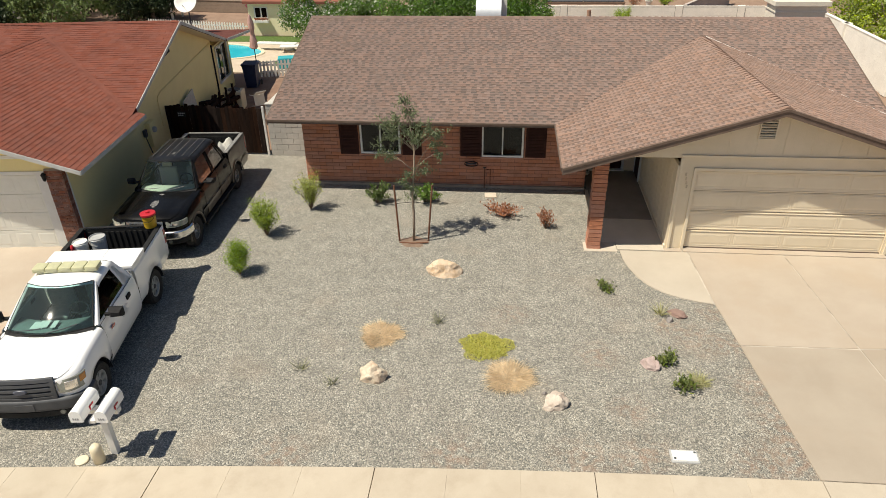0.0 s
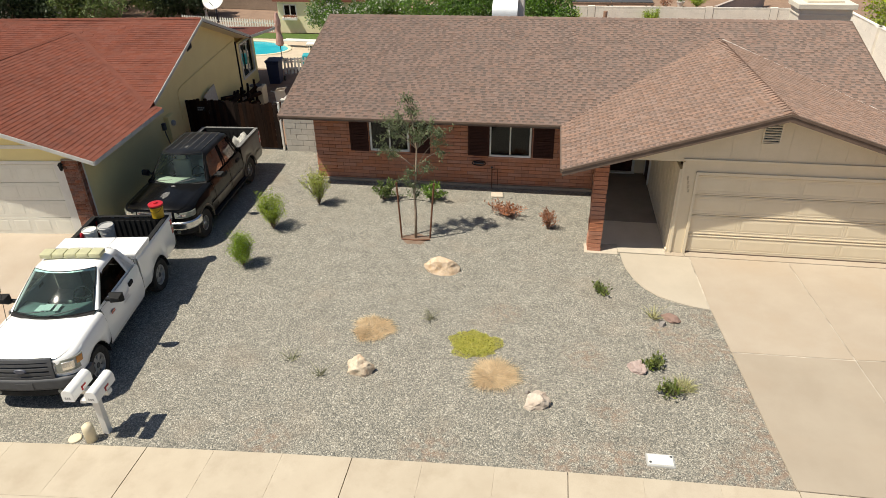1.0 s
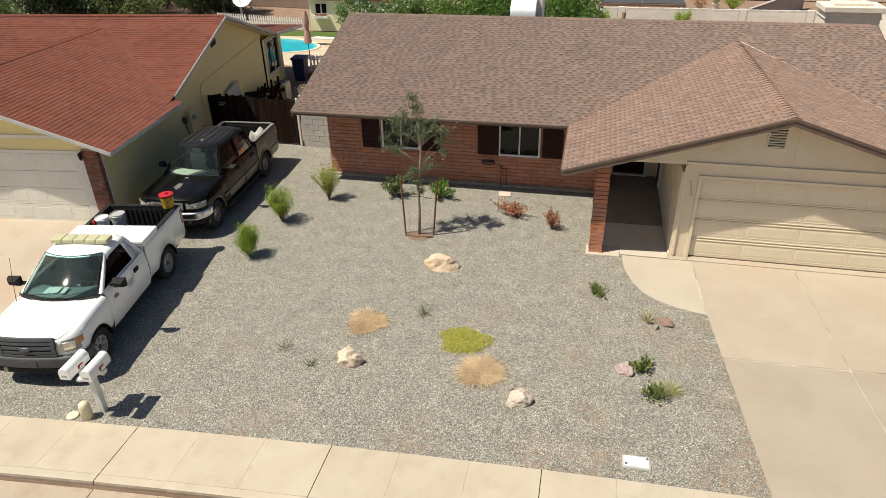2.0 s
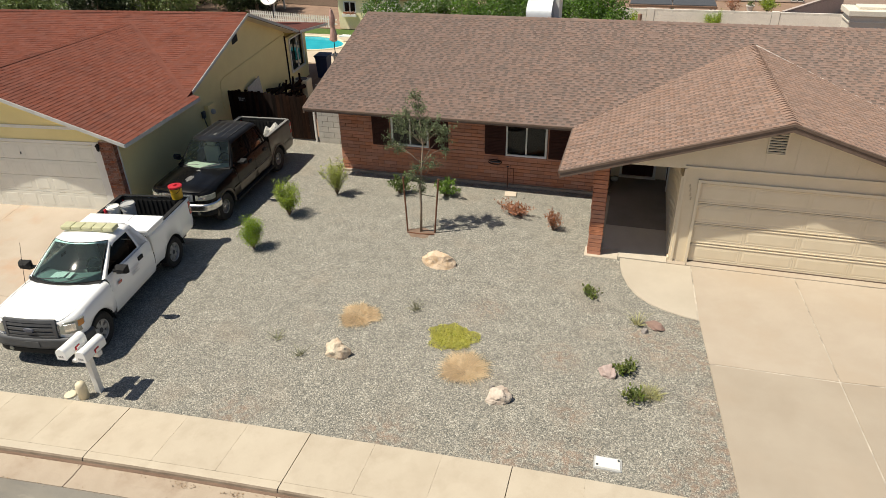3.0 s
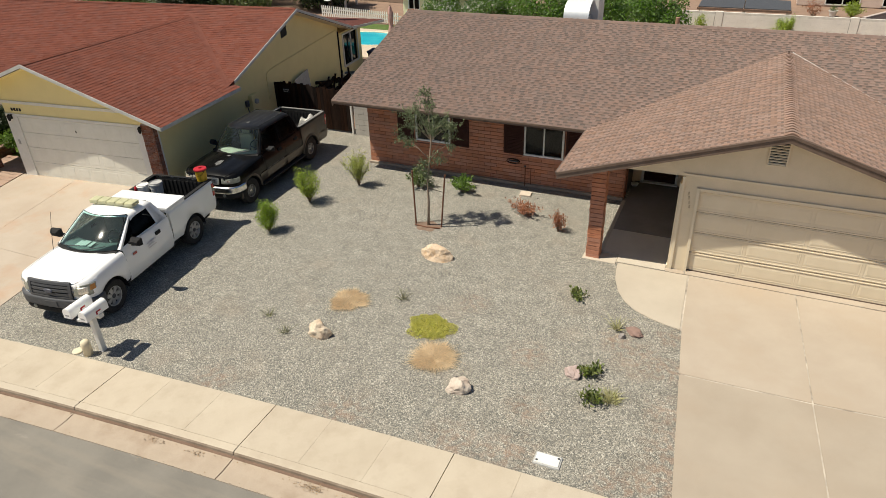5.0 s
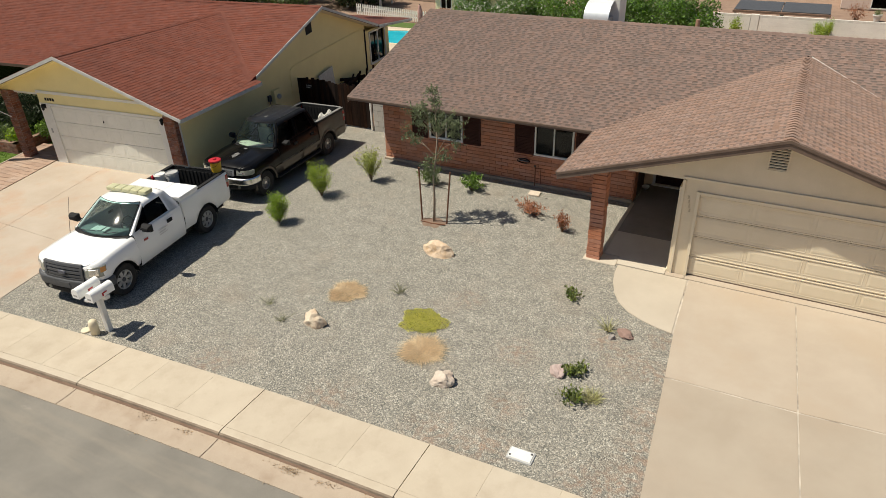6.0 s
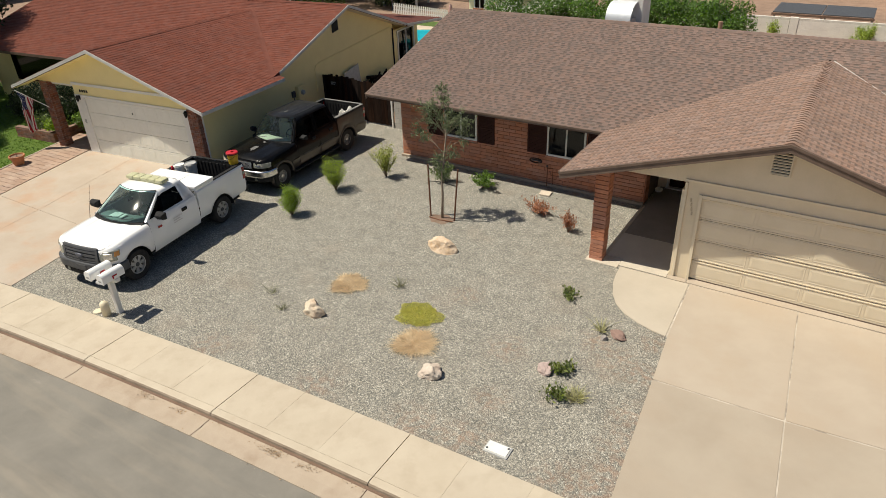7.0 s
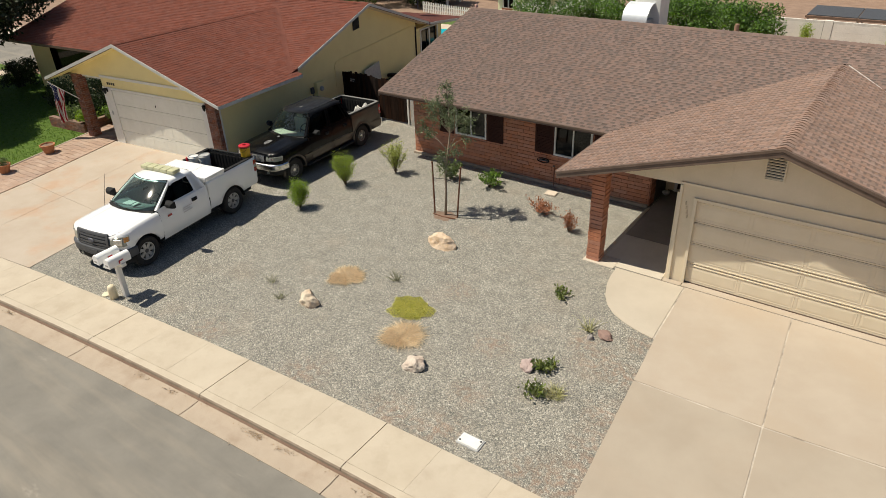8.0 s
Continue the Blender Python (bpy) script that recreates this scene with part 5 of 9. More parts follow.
# ---- pickup trucks ----
RIBGREY = mat("worn_rib_paint", (0.17, 0.17, 0.165), (0.02, 0.02, 0.02), 14, 0.7)
BEDTAUPE = mat("dark_bronze_paint", (0.05, 0.042, 0.034), (0.065, 0.054, 0.043), 3, 0.3, grain=0.06, coat=0.3, metal=0.3)
PALEMARK = mat("faint_marking", (0.78, 0.75, 0.74), None, 8, 0.5)
PALEDASH = mat("pale_dash_plastic", (0.55, 0.56, 0.48), (0.48, 0.49, 0.42), 6, 0.8)
WORNCAP = mat("worn_rail_and_glint_grey", (0.24, 0.237, 0.228), (0.15, 0.148, 0.142), 9, 0.6)
BADGE = mat("dull_blue_badge", (0.1, 0.11, 0.15), None, 8, 0.4)


def smooth_step(a, b, t):
    t = max(0.0, min(1.0, t))
    return a + (b - a) * t * t * (3 - 2 * t)


def wheel(parent, x, y, side, r=0.385, spokes=7, rim_mat=ALLOY, hub=1.0):
    bm = bmesh.new()
    w = 0.125
    lathe(bm, [(0.235 * hub, -w * 0.8), (0.3 * hub, -w), (r - 0.03, -w), (r, -w * 0.6), (r, w * 0.6), (r - 0.03, w), (0.3 * hub, w), (0.235 * hub, w * 0.8), (0.235 * hub, -w * 0.8)], 32, "x", (x, y, r))
    ty = part("wheel", bm, RUBBER, parent, "black rubber tyre on a metal rim", smooth=False)
    bm = bmesh.new()
    s = side
    lathe(bm, [(0.238 * hub, -0.1 * s), (0.238 * hub, 0.1 * s), (0.215 * hub, 0.095 * s), (0.2 * hub, 0.03 * s)], 28, "x", (x, y, r))
    part("rim", bm, rim_mat, ty, "silver wheel rim")
    for k in range(spokes):
        a = 2 * math.pi * k / spokes
        bm = bmesh.new()
        d, e = Vector((0, math.cos(a), math.sin(a))), Vector((0, -math.sin(a), math.cos(a)))
        c = Vector((x, y, r))
        o = Vector((s, 0, 0))
        q = [c + d * 0.05 + e * 0.035 + o * 0.075, c + d * 0.215 * hub + e * 0.05 * hub ** 3 + o * 0.07, c + d * 0.215 * hub - e * 0.05 * hub ** 3 + o * 0.07, c + d * 0.05 - e * 0.035 + o * 0.075]
        prism(bm, q, o * -0.03)
        part("spoke", bm, rim_mat, ty)
    bm = bmesh.new()
    lathe(bm, [(0.0, 0.09 * s), (0.05, 0.088 * s), (0.062, 0.06 * s), (0.062, 0.0)], 16, "x", (x, y, r))
    part("hub_cap", bm, GREYPLASTIC if spokes == 7 else CHROME, ty)
    bm = bmesh.new()
    lathe(bm, [(0.0, 0.035 * s), (0.2 * hub, 0.034 * s), (0.2 * hub, -0.05 * s)], 24, "x", (x, y, r))
    part("brake_disc", bm, BLACKPLASTIC, ty)
    return ty


def pickup(name, label, at, turn, c):
    """A pickup that faces local -y, its origin on the ground midway between the axles."""
    t = thing(name, label, "truck", at, turn, group="parked pickup trucks")
    t.scale = (c["width"], 1, 1)
    wb, yf, yr = c["wb"], -c["wb"] / 2, c["wb"] / 2
    R, AR = 0.39, c["arch"]
    y0, cabr, y1 = c["front"], c["cabr"], c["rear"]
    bed0 = cabr + 0.03
    rail, belt, hood0, hood1 = c["rail"], c["belt"], c["hood0"], c["hood1"]
    gc, bow = c["glass_corner"], c["bow"]          # foot of the windshield at its corners, and how far its middle bows forwards
    paint, low = c["paint"], c["low"]
    CX, CR = 0.62, c["corner"]                      # where the nose begins to turn, and how deep its corner is

    def arch(y, lowz):
        for a in (yf, yr):
            if abs(y - a) < AR:
                return max(lowz, R + math.sqrt(AR * AR - (y - a) ** 2) - 0.02)
        return lowz

    def stations(a, b, n):
        ys = {a, b, *[a + (b - a) * k / n for k in range(n + 1)]}
        ys |= {y0 + 0.045 + CR * (1 - math.cos(math.pi / 2 * k / 8)) for k in range(9) if a < y0 + 0.045 + CR * (1 - math.cos(math.pi / 2 * k / 8)) < b}
        for w in (yf, yr):
            ys |= {w + AR * math.cos(math.pi * k / 14) * 0.9999 for k in range(15) if a < w + AR * math.cos(math.pi * k / 14) < b}
        return sorted(ys)

    def nose(y):
        k = (y0 + 0.04 + CR - y) / CR
        return (0.985 - CX) * (1 - math.sqrt(max(0.0, 1 - k * k))) if k > 0 else 0.0

    def side(bm, a, b, prof, n=10, taper=None, rise=None, which=(1, -1)):
        """One side of the body between two stations; prof gives (half width, height) points upwards from the sill."""
        for s in which:
            rows = []
            for y in stations(a, b, n):
                z = arch(y, prof[0][1])
                tp = taper(y) if taper else 0.0
                row = []
                for i, (w, h) in enumerate(prof):
                    near = min(abs(y - q) for q in (yf, yr))
                    flare = 0.022 * smooth_step(0, 1, (AR + 0.16 - near) / 0.16) if h < 0.95 else 0.0
                    row.append((s * (w - tp + flare), y, max(h + (rise(y) if rise and i > 3 else 0), z + 0.012 * i)))
                rows.append(row)
            grid(bm, rows)

    def plan(p, z, off=0.0):
        """The nose in plan: p runs from the middle (0) round the corner (0.6 to 0.95) to the flank."""
        s, q = (1 if p >= 0 else -1), abs(p)
        lean = 0.05 * max(0.0, (z - 0.8) / 0.3) ** 2

        def at_(q):
            if q <= 0.6:
                x = CX * q / 0.6
                return x, y0 + 0.04 * (x / CX) ** 2
            if q <= 0.95:
                th = (q - 0.6) / 0.35 * math.pi / 2
                return CX + (0.992 - CX) * math.sin(th), y0 + 0.04 + CR * (1 - math.cos(th))
            return 0.992, y0 + 0.04 + CR + (q - 0.95)
        x, y = at_(q)
        xa, ya = at_(max(0.0, q - 0.01))
        xb, yb = at_(q + 0.01)
        n = Vector((yb - ya, -(xb - xa))).normalized()
        return (s * (x + n.x * off), y + n.y * off + lean, z)

    def pad(bm, p0, p1, z0, z1, off, n=8, base=0.0, m=3):
        """A raised patch that follows the nose."""
        ps = [p0 + (p1 - p0) * k / n for k in range(n + 1)]
        zs = [(z0, base)] + [(z0 + (z1 - z0) * (0.04 + 0.92 * k / m), off) for k in range(m + 1)] + [(z1, base)]
        grid(bm, [[plan(ps[0], z, base)] + [plan(p, z, o) for p in ps] + [plan(ps[-1], z, base)] for z, o in zs])
        bmesh.ops.recalc_face_normals(bm, faces=bm.faces[:])

    def rear_edge(u):
        """The hood's rear edge, in front of the windshield's foot."""
        return gc - 0.075 - bow * (1 - u * u)

    def hoodz(y):
        f = max(0.0, min(1.0, (y - y0 - 0.05) / (gc - 0.2 - y0 - 0.05)))
        return hood0 + (hood1 - hood0) * (1 - (1 - f) ** 1.6) - 0.075 * max(0.0, 1 - f * 5) ** 2

    # fenders and cab sides
    for s in (1, -1):
        bm = bmesh.new()
        side(bm, y0 + 0.045, gc + 0.03, [(0.93, 0.48), (0.975, 0.58), (0.992, 0.74), (0.99, 0.9), (0.972, hood0 - 0.1), (0.93, hood0 - 0.035), (0.89, hood0 - 0.012), (0.84, hood0 - 0.004)], 14, nose, lambda y: hoodz(y) - hood0, (s,))
        bmesh.ops.recalc_face_normals(bm, faces=bm.faces[:])
        part("fender", bm, paint, t, c["body_label"], smooth=True)
        bm = bmesh.new()
        side(bm, gc + 0.03, cabr, [(0.93, 0.4), (0.975, 0.54), (0.992, 0.74), (0.99, 0.95), (0.972, belt - 0.1), (0.935, belt)], 8, None, None, (s,))
        bmesh.ops.recalc_face_normals(bm, faces=bm.faces[:])
        part("cab_side", bm, paint, t, smooth=True)
    if low is not paint:
        for s in (1, -1):
            bm = bmesh.new()
            for a, b in ((yf + AR + 0.03, yr - AR - 0.03), (yr + AR + 0.02, y1 - 0.02)):
                grid(bm, [[(s * w, y, h) for w, h in ((0.955, 0.42), (0.997, 0.57), (1.013, 0.68), (1.013, 0.72))] for y in (a + (b - a) * k / 6 for k in range(7))])
            part("two_tone_panel", bm, low, t, "bronze-grey lower body paint", smooth=True)
            for w in (yf, yr):
                bm = bmesh.new()
                rows = []
                for k in range(17):
                    a = math.pi * k / 16
                    rows.append([(s * x, w + (AR + d) * math.cos(a), R - 0.02 + (AR + d) * math.sin(a)) for d, x in ((-0.005, 1.0), (0.005, 1.024), (0.06, 1.02), (0.075, 1.0))])
                grid(bm, rows)
                part("wheel_arch_trim", bm, low, t, smooth=True)
    # hood
    bm = bmesh.new()
    rows = []
    for k in range(17):
        f = (k / 16) ** 1.3
        row = []
        for u in (-1, -0.97, -0.9, -0.78, -0.66, -0.6, -0.54, -0.3, 0, 0.3, 0.54, 0.6, 0.66, 0.78, 0.9, 0.97, 1):
            ya = y0 + 0.05 + 0.05 * u * u + 0.16 * max(0.0, abs(u) - 0.8) ** 1.0
            y = ya + (rear_edge(u) - ya) * f
            w = min(0.84 * u, 0.84 - nose(y)) if u > 0 else max(0.84 * u, -0.84 + nose(y))
            lift = c["bulge"] * smooth_step(0, 1, (0.66 - abs(u)) / 0.12) * min(1, f * 4 + 0.15) + c["crown"] * (1 - u * u)
            row.append((w, y, hoodz(y) + lift + 0.004 - (0.014 if abs(u) == 1 else 0)))
        rows.append(row)
    grid(bm, rows)
    bmesh.ops.recalc_face_normals(bm, faces=bm.faces[:])
    part("hood", bm, c["hood_mat"], t, c["hood_label"], smooth=True)
    # nose panel behind grille and lamps
    bm = bmesh.new()
    grid(bm, [[plan(-1.0 + 2.0 * k / 28, z, -0.012) for k in range(29)] for z in (0.46, 0.7, 0.9, hood0 - 0.06)] + [[(x * 0.97, y + 0.06, hood0 - 0.03) for x, y, z in (plan(-1.0 + 2.0 * k / 28, hood0 - 0.06, -0.012) for k in range(29))]])
    bmesh.ops.recalc_face_normals(bm, faces=bm.faces[:])
    part("nose_panel", bm, paint, t, smooth=True)
    # underbody
    bm = bmesh.new()
    box(bm, -0.8, 0.8, y0 + 0.35, y1 - 0.2, 0.34, 0.6)
    box(bm, -0.68, 0.68, y0 + 0.3, gc - 0.3, 0.5, hood0 - 0.1)
    box(bm, -0.9, 0.9, gc - 0.05, cabr, 0.42, 0.7)
    part("chassis", bm, BLACKPLASTIC, t)
    bm = bmesh.new()
    box(bm, -0.93, 0.93, cabr - 0.04, cabr, 0.5, belt)
    part("cab_rear_panel", bm, paint, t)
    bm = bmesh.new()
    box(bm, -0.9, 0.9, cabr - 0.07, cabr - 0.045, 0.7, belt + 0.01)
    part("rear_trim", bm, BLACKPLASTIC, t, "dark cab lining")
    # greenhouse
    rz, tw, bw = c["roofz"], c["top_half"], 0.905
    gb = c["foot_half"]                                     # half width of the windshield's foot
    wy0, wy1, ry0, ry1 = gc + 0.08, c["roof_corner"] + 0.05, cabr - 0.02, c["roof1"]
    bm = bmesh.new()
    rows = []
    for k in range(19):
        f = k / 18
        edge = 0.05 * max(0.0, 1 - f * 7) ** 2 + 0.05 * max(0.0, 1 - (1 - f) * 7) ** 2
        row = []
        for u, dz in ((-1.05, -0.085), (-1.035, -0.04), (-0.985, -0.004), (-0.9, 0.02), (-0.7, 0.04), (-0.35, 0.054), (0, 0.058), (0.35, 0.054), (0.7, 0.04), (0.9, 0.02), (0.985, -0.004), (1.035, -0.04), (1.05, -0.085)):
            front = c["roof_corner"] - 0.03 - bow * 0.9 * (1 - min(1, u * u))
            y = front + (ry1 + 0.05 - front) * f
            row.append(((tw + 0.012) * u, y, rz + dz - edge))
        rows.append(row)
    grid(bm, rows)
    bmesh.ops.recalc_face_normals(bm, faces=bm.faces[:])
    roofp = part("roof", bm, c["roof_mat"], t, c["roof_label"], smooth=True)
    if c["ribs"]:
        for u in (-0.52, -0.31, -0.1, 0.11, 0.32, 0.53):
            bm = bmesh.new()
            zz = 0.056 - 0.035 * u * u
            box(bm, u - 0.008, u + 0.008, wy1 + 0.02, ry1 - 0.1, rz + zz - 0.012, rz + zz + 0.004, 0.003)
            part("roof_rib", bm, RIBGREY, roofp)
    for s in (1, -1):
        def P(f, z):
            """A point on the cab's side at fraction f from front to rear and z from belt to roof."""
            yl, yh = wy0 + (ry0 - wy0) * f, wy1 + (ry1 - wy1) * f
            return Vector((s * (bw + (tw - bw) * max(z, 0.0) ** 1.15), yl + (yh - yl) * z, belt + (rz - 0.035 - belt) * z))
        posts = c["posts"]
        # windshield pillar, bent round the corner of the cab
        bm = bmesh.new()
        rows = []
        for k in range(7):
            z = k / 6
            a = Vector((s * (gb + (tw - 0.035 - gb) * z), gc + (c["roof_corner"] - gc) * z, belt + 0.01 + (rz - 0.02 - belt) * z))
            b = P(0.0, z)
            mid = (a + b) / 2 + Vector((s * 0.02, -0.02, 0.008))
            rows.append([a + Vector((-s * 0.02, 0.02, -0.02)), a, mid, b, b + Vector((-s * 0.04, 0.0, 0))])
        grid(bm, rows)
        bmesh.ops.recalc_face_normals(bm, faces=bm.faces[:])
        part("windshield_pillar", bm, c["pillar_mat"], t, smooth=True)
        for f in posts[1:]:
            bm = bmesh.new()
            wd = 0.03 if f != 1 else 0.05
            grid(bm, [[P(f, z) + Vector((0, d, 0)) + Vector((-s * q, 0, 0)) for d, q in ((-wd, 0.03), (-wd, -0.003), (wd, -0.003), (wd, 0.03))] for z in (0, 0.25, 0.5, 0.75, 1.0)])
            bmesh.ops.recalc_face_normals(bm, faces=bm.faces[:])
            part("pillar", bm, c["pillar_mat"], t)
        bm = bmesh.new()
        prism(bm, [P(0, 0.93), P(1, 0.93), P(1, 1.03), P(0, 1.03)], (-s * 0.05, 0, 0), 0.01)
        part("roof_rail", bm, paint, t)
        bm = bmesh.new()
        prism(bm, [P(0, 0.05), P(1, 0.05), P(1, -0.06), P(0, -0.06)], (-s * 0.05, 0, 0), 0.008)
        part("window_ledge", bm, paint, t)
        for f0, f1 in zip(posts, posts[1:]):
            bm = bmesh.new()
            quarter = c["wide_rear"] and f1 == posts[-1]
            ins = 0.0 if quarter else 0.012
            grid(bm, [[P(f0 + (f1 - f0) * j / 3, z) + Vector((-s * ins, 0, 0)) for j in range(4)] for z in (0.0, 0.25, 0.5, 0.75, 1.0)])
            bmesh.ops.solidify(bm, geom=bm.faces[:], thickness=0.006)
            if quarter:
                part("rear_quarter", bm, paint, t, smooth=False)
            else:
                part("side_window", bm, DARKGLASS, t, "dark tinted side window")
        # doors with handle and lower panel
        for k, (f0, f1) in enumerate(zip(posts, posts[1:])):
            ya, yb = wy0 + (ry0 - wy0) * f0 + (0.0 if k == 0 else 0.012), wy0 + (ry0 - wy0) * f1 - 0.012
            if c["wide_rear"] and k == len(posts) - 2:
                continue
            if f1 - f0 < 0.1:
                continue
            bm = bmesh.new()
            rows = [[(s * (w + 0.007), y, max(h, arch(y, 0.45) + 0.01 * i)) for i, (w, h) in enumerate(((0.945, 0.46), (0.975, 0.54), (0.992, 0.74), (0.99, 0.95), (0.972, belt - 0.1), (0.937, belt - 0.01)))] for y in (ya + (yb - ya) * j / 6 for j in range(7))]
            grid(bm, rows)
            bmesh.ops.recalc_face_normals(bm, faces=bm.faces[:])
            d = part("door", bm, paint, t, smooth=True)
            bm = bmesh.new()
            box(bm, *sorted((s * 0.975, s * 1.015)), yb - 0.24, yb - 0.06, belt - 0.2, belt - 0.11, 0.012)
            part("door_handle", bm, BLACKPLASTIC, d, "black door handle")
            if low is not paint:
                bm = bmesh.new()
                box(bm, *sorted((s * 1.0, s * 1.017)), ya, yb, 0.5, 0.722, 0.003)
                part("door_lower_panel", bm, low, d)
                bm = bmesh.new()
                box(bm, *sorted((s * 1.0, s * 1.006)), ya, yb, 0.735, 0.745, 0.001)
                part("pinstripe", bm, WORNCAP, d)
        # mirror on its arm
        bm = bmesh.new()
        mw, mh = c["mirror"]
        ym = gc + 0.3
        box(bm, *sorted((s * 0.92, s * 1.1)), ym - 0.02, ym + 0.05, belt + 0.02, belt + 0.075, 0.012)
        x0 = 1.03
        rows = []
        for dy, ins, k in ((-0.11, 0.06, 1), (-0.07, 0.02, 1), (0.0, 0.0, 1), (0.045, 0.004, 1), (0.05, 0.02, 1)):
            rows.append([(s * x, ym + dy, z) for x, z in ((x0 + ins, belt + 0.0 + ins), (x0 + mw - ins, belt + 0.02 + ins), (x0 + mw - ins * 0.7, belt + mh - ins), (x0 + ins, belt + mh - ins * 0.8))])
        vs = grid(bm, rows, close=True)
        bm.faces.new(vs[0])
        bm.faces.new(vs[-1])
        bmesh.ops.recalc_face_normals(bm, faces=bm.faces[:])
        mr = part("mirror", bm, BLACKPLASTIC, t, "black door mirror")
        bm = bmesh.new()
        box(bm, *sorted((s * (x0 + 0.025), s * (x0 + mw - 0.025))), ym + 0.05, ym + 0.054, belt + 0.03, belt + mh - 0.025)
        part("mirror_glass", bm, CHROME, mr)
    # windshield and rear glass
    bm = bmesh.new()
    us = [-1 + k / 8 for k in range(17)]
    rows = []
    for k in range(11):
        z = k / 10
        w = gb + (tw - 0.035 - gb) * z
        yc = gc + (c["roof_corner"] - gc) * z ** c["rake"]
        rows.append([(w * u, yc - bow * (1 - u * u) * (1 - 0.1 * z), belt + 0.012 + (rz + 0.012 - belt) * z - 0.012 * u * u * z) for u in us])
    grid(bm, rows)
    bmesh.ops.recalc_face_normals(bm, faces=bm.faces[:])
    g = part("windshield", bm, c["glass"], t, smooth=True)
    bm = bmesh.new()
    tube(bm, rows[0] + [r[-1] for r in rows[1:]] + rows[-1][::-1] + [r[0] for r in rows[-2::-1]], 0.008, 6, cap=False)
    part("window_seal", bm, BLACKPLASTIC, g)
    bm = bmesh.new()
    grid(bm, [[((bw + (tw - bw) * z - 0.06) * u, ry0 + (ry1 - ry0) * z, belt + 0.02 + (rz - belt) * z) for u in (-1, 0, 1)] for z in (0, 0.5, 1)])
    part("rear_window", bm, DARKGLASS, t)
    bm = bmesh.new()
    uu = [-0.98 + 0.14 * k for k in range(15)]
    grid(bm, [[(0.86 * u, rear_edge(u) - 0.005, hood1 - 0.012 + c["crown"] * (1 - u * u)) for u in uu], [(0.86 * u, rear_edge(u) + 0.045, belt + 0.004) for u in uu], [(0.85 * u, rear_edge(u) + 0.12, belt - 0.0) for u in uu]])
    part("cowl", bm, BLACKPLASTIC, t, smooth=True)
    for x, dx in ((-0.62, 0.52), (0.0, 0.55)):
        bm = bmesh.new()
        q = []
        for k in range(5):
            xx = x + dx * k / 4
            u = xx / gb
            zz = 0.02 + 0.11 * (k / 4)
            q.append((xx, gc - bow * (1 - u * u) + (c["roof_corner"] - gc) * zz * 0.9 - 0.012, belt + 0.018 + (rz - belt) * zz + 0.012))
        tube(bm, q, 0.009, 6)
        # the black truck's wipers have the sun's glint put into a pale grey
        part("wiper", bm, WORNCAP if c["ribs"] else GREYPLASTIC, t)
    # interior
    bm = bmesh.new()
    rows = [[(0.8 * u, gc - bow * 0.85 * (1 - u * u) + d, belt + z) for u in uu] for d, z in ((0.06, -0.02), (0.2, 0.0), (0.45, -0.02), (0.52, -0.1), (0.5, -0.3))]
    grid(bm, rows)
    dash = part("dashboard", bm, c["dash"], t, smooth=True)
    bm = bmesh.new()
    ring = [(0.38 + 0.19 * math.cos(a), gc + 0.46 + 0.09 * math.sin(a), belt + 0.03 + 0.17 * math.sin(a)) for a in [2 * math.pi * k / 24 for k in range(25)]]
    tube(bm, ring, 0.016, 6, cap=False)
    tube(bm, [(0.2, gc + 0.45, belt + 0.03), (0.38, gc + 0.43, belt + 0.0), (0.56, gc + 0.45, belt + 0.03)], 0.02, 6)
    part("steering_wheel", bm, BLACKPLASTIC, dash)
    for sy in c["seats"]:
        for x in (-0.4, 0.4):
            bm = bmesh.new()
            box(bm, x - 0.27, x + 0.27, sy - 0.25, sy + 0.25, 0.75, 0.92, 0.05)
            box(bm, x - 0.26, x + 0.26, sy + 0.18, sy + 0.32, 0.85, 1.4, 0.06)
            box(bm, x - 0.14, x + 0.14, sy + 0.2, sy + 0.31, 1.41, 1.6, 0.05)
            covered = c["ribs"] and x < 0 and sy < 0
            part("seat", bm, CREAM if covered else SEAT, t, "cream covered seat" if covered else "grey cloth seat", smooth=True)
    bm = bmesh.new()
    for k, (dx, dy, w) in enumerate(c["papers"]):
        box(bm, dx - w, dx + w, gc - 0.02 + dy, gc + 0.2 + dy, belt + 0.0 + 0.016 * k, belt + 0.014 + 0.016 * k, 0.005, Matrix.Rotation(0.06 * (k - 1), 4, "Z"))
    if c["papers"]:
        part("dash_papers", bm, WHITE, t, "pale papers lying on the dashboard")
    # bed
    for s in (1, -1):
        bm = bmesh.new()
        side(bm, bed0, y1 - 0.03, [(0.93, 0.5), (0.975, 0.62), (0.99, 0.8), (0.992, rail - 0.2), (0.988, rail - 0.08), (0.972, rail - 0.01), (0.94, rail)], 10, None, None, (s,))
        bmesh.ops.recalc_face_normals(bm, faces=bm.faces[:])
        part("bed_side", bm, c["bed_paint"], t, smooth=True)
    bm = bmesh.new()
    for s in (1, -1):
        box(bm, *sorted((s * 0.885, s * 0.91)), bed0, y1 - 0.05, 0.76, rail - 0.01)
        box(bm, *sorted((s * 0.6, s * 0.9)), yr - 0.48, yr + 0.48, 0.76, 1.0, 0.05)
    box(bm, -0.9, 0.9, bed0, bed0 + 0.03, 0.72, rail - 0.01)
    box(bm, -0.9, 0.9, bed0, y1 - 0.05, 0.7, 0.77)
    bedl = part("bed_liner", bm, BLACKPLASTIC, t, "black ribbed bed liner")
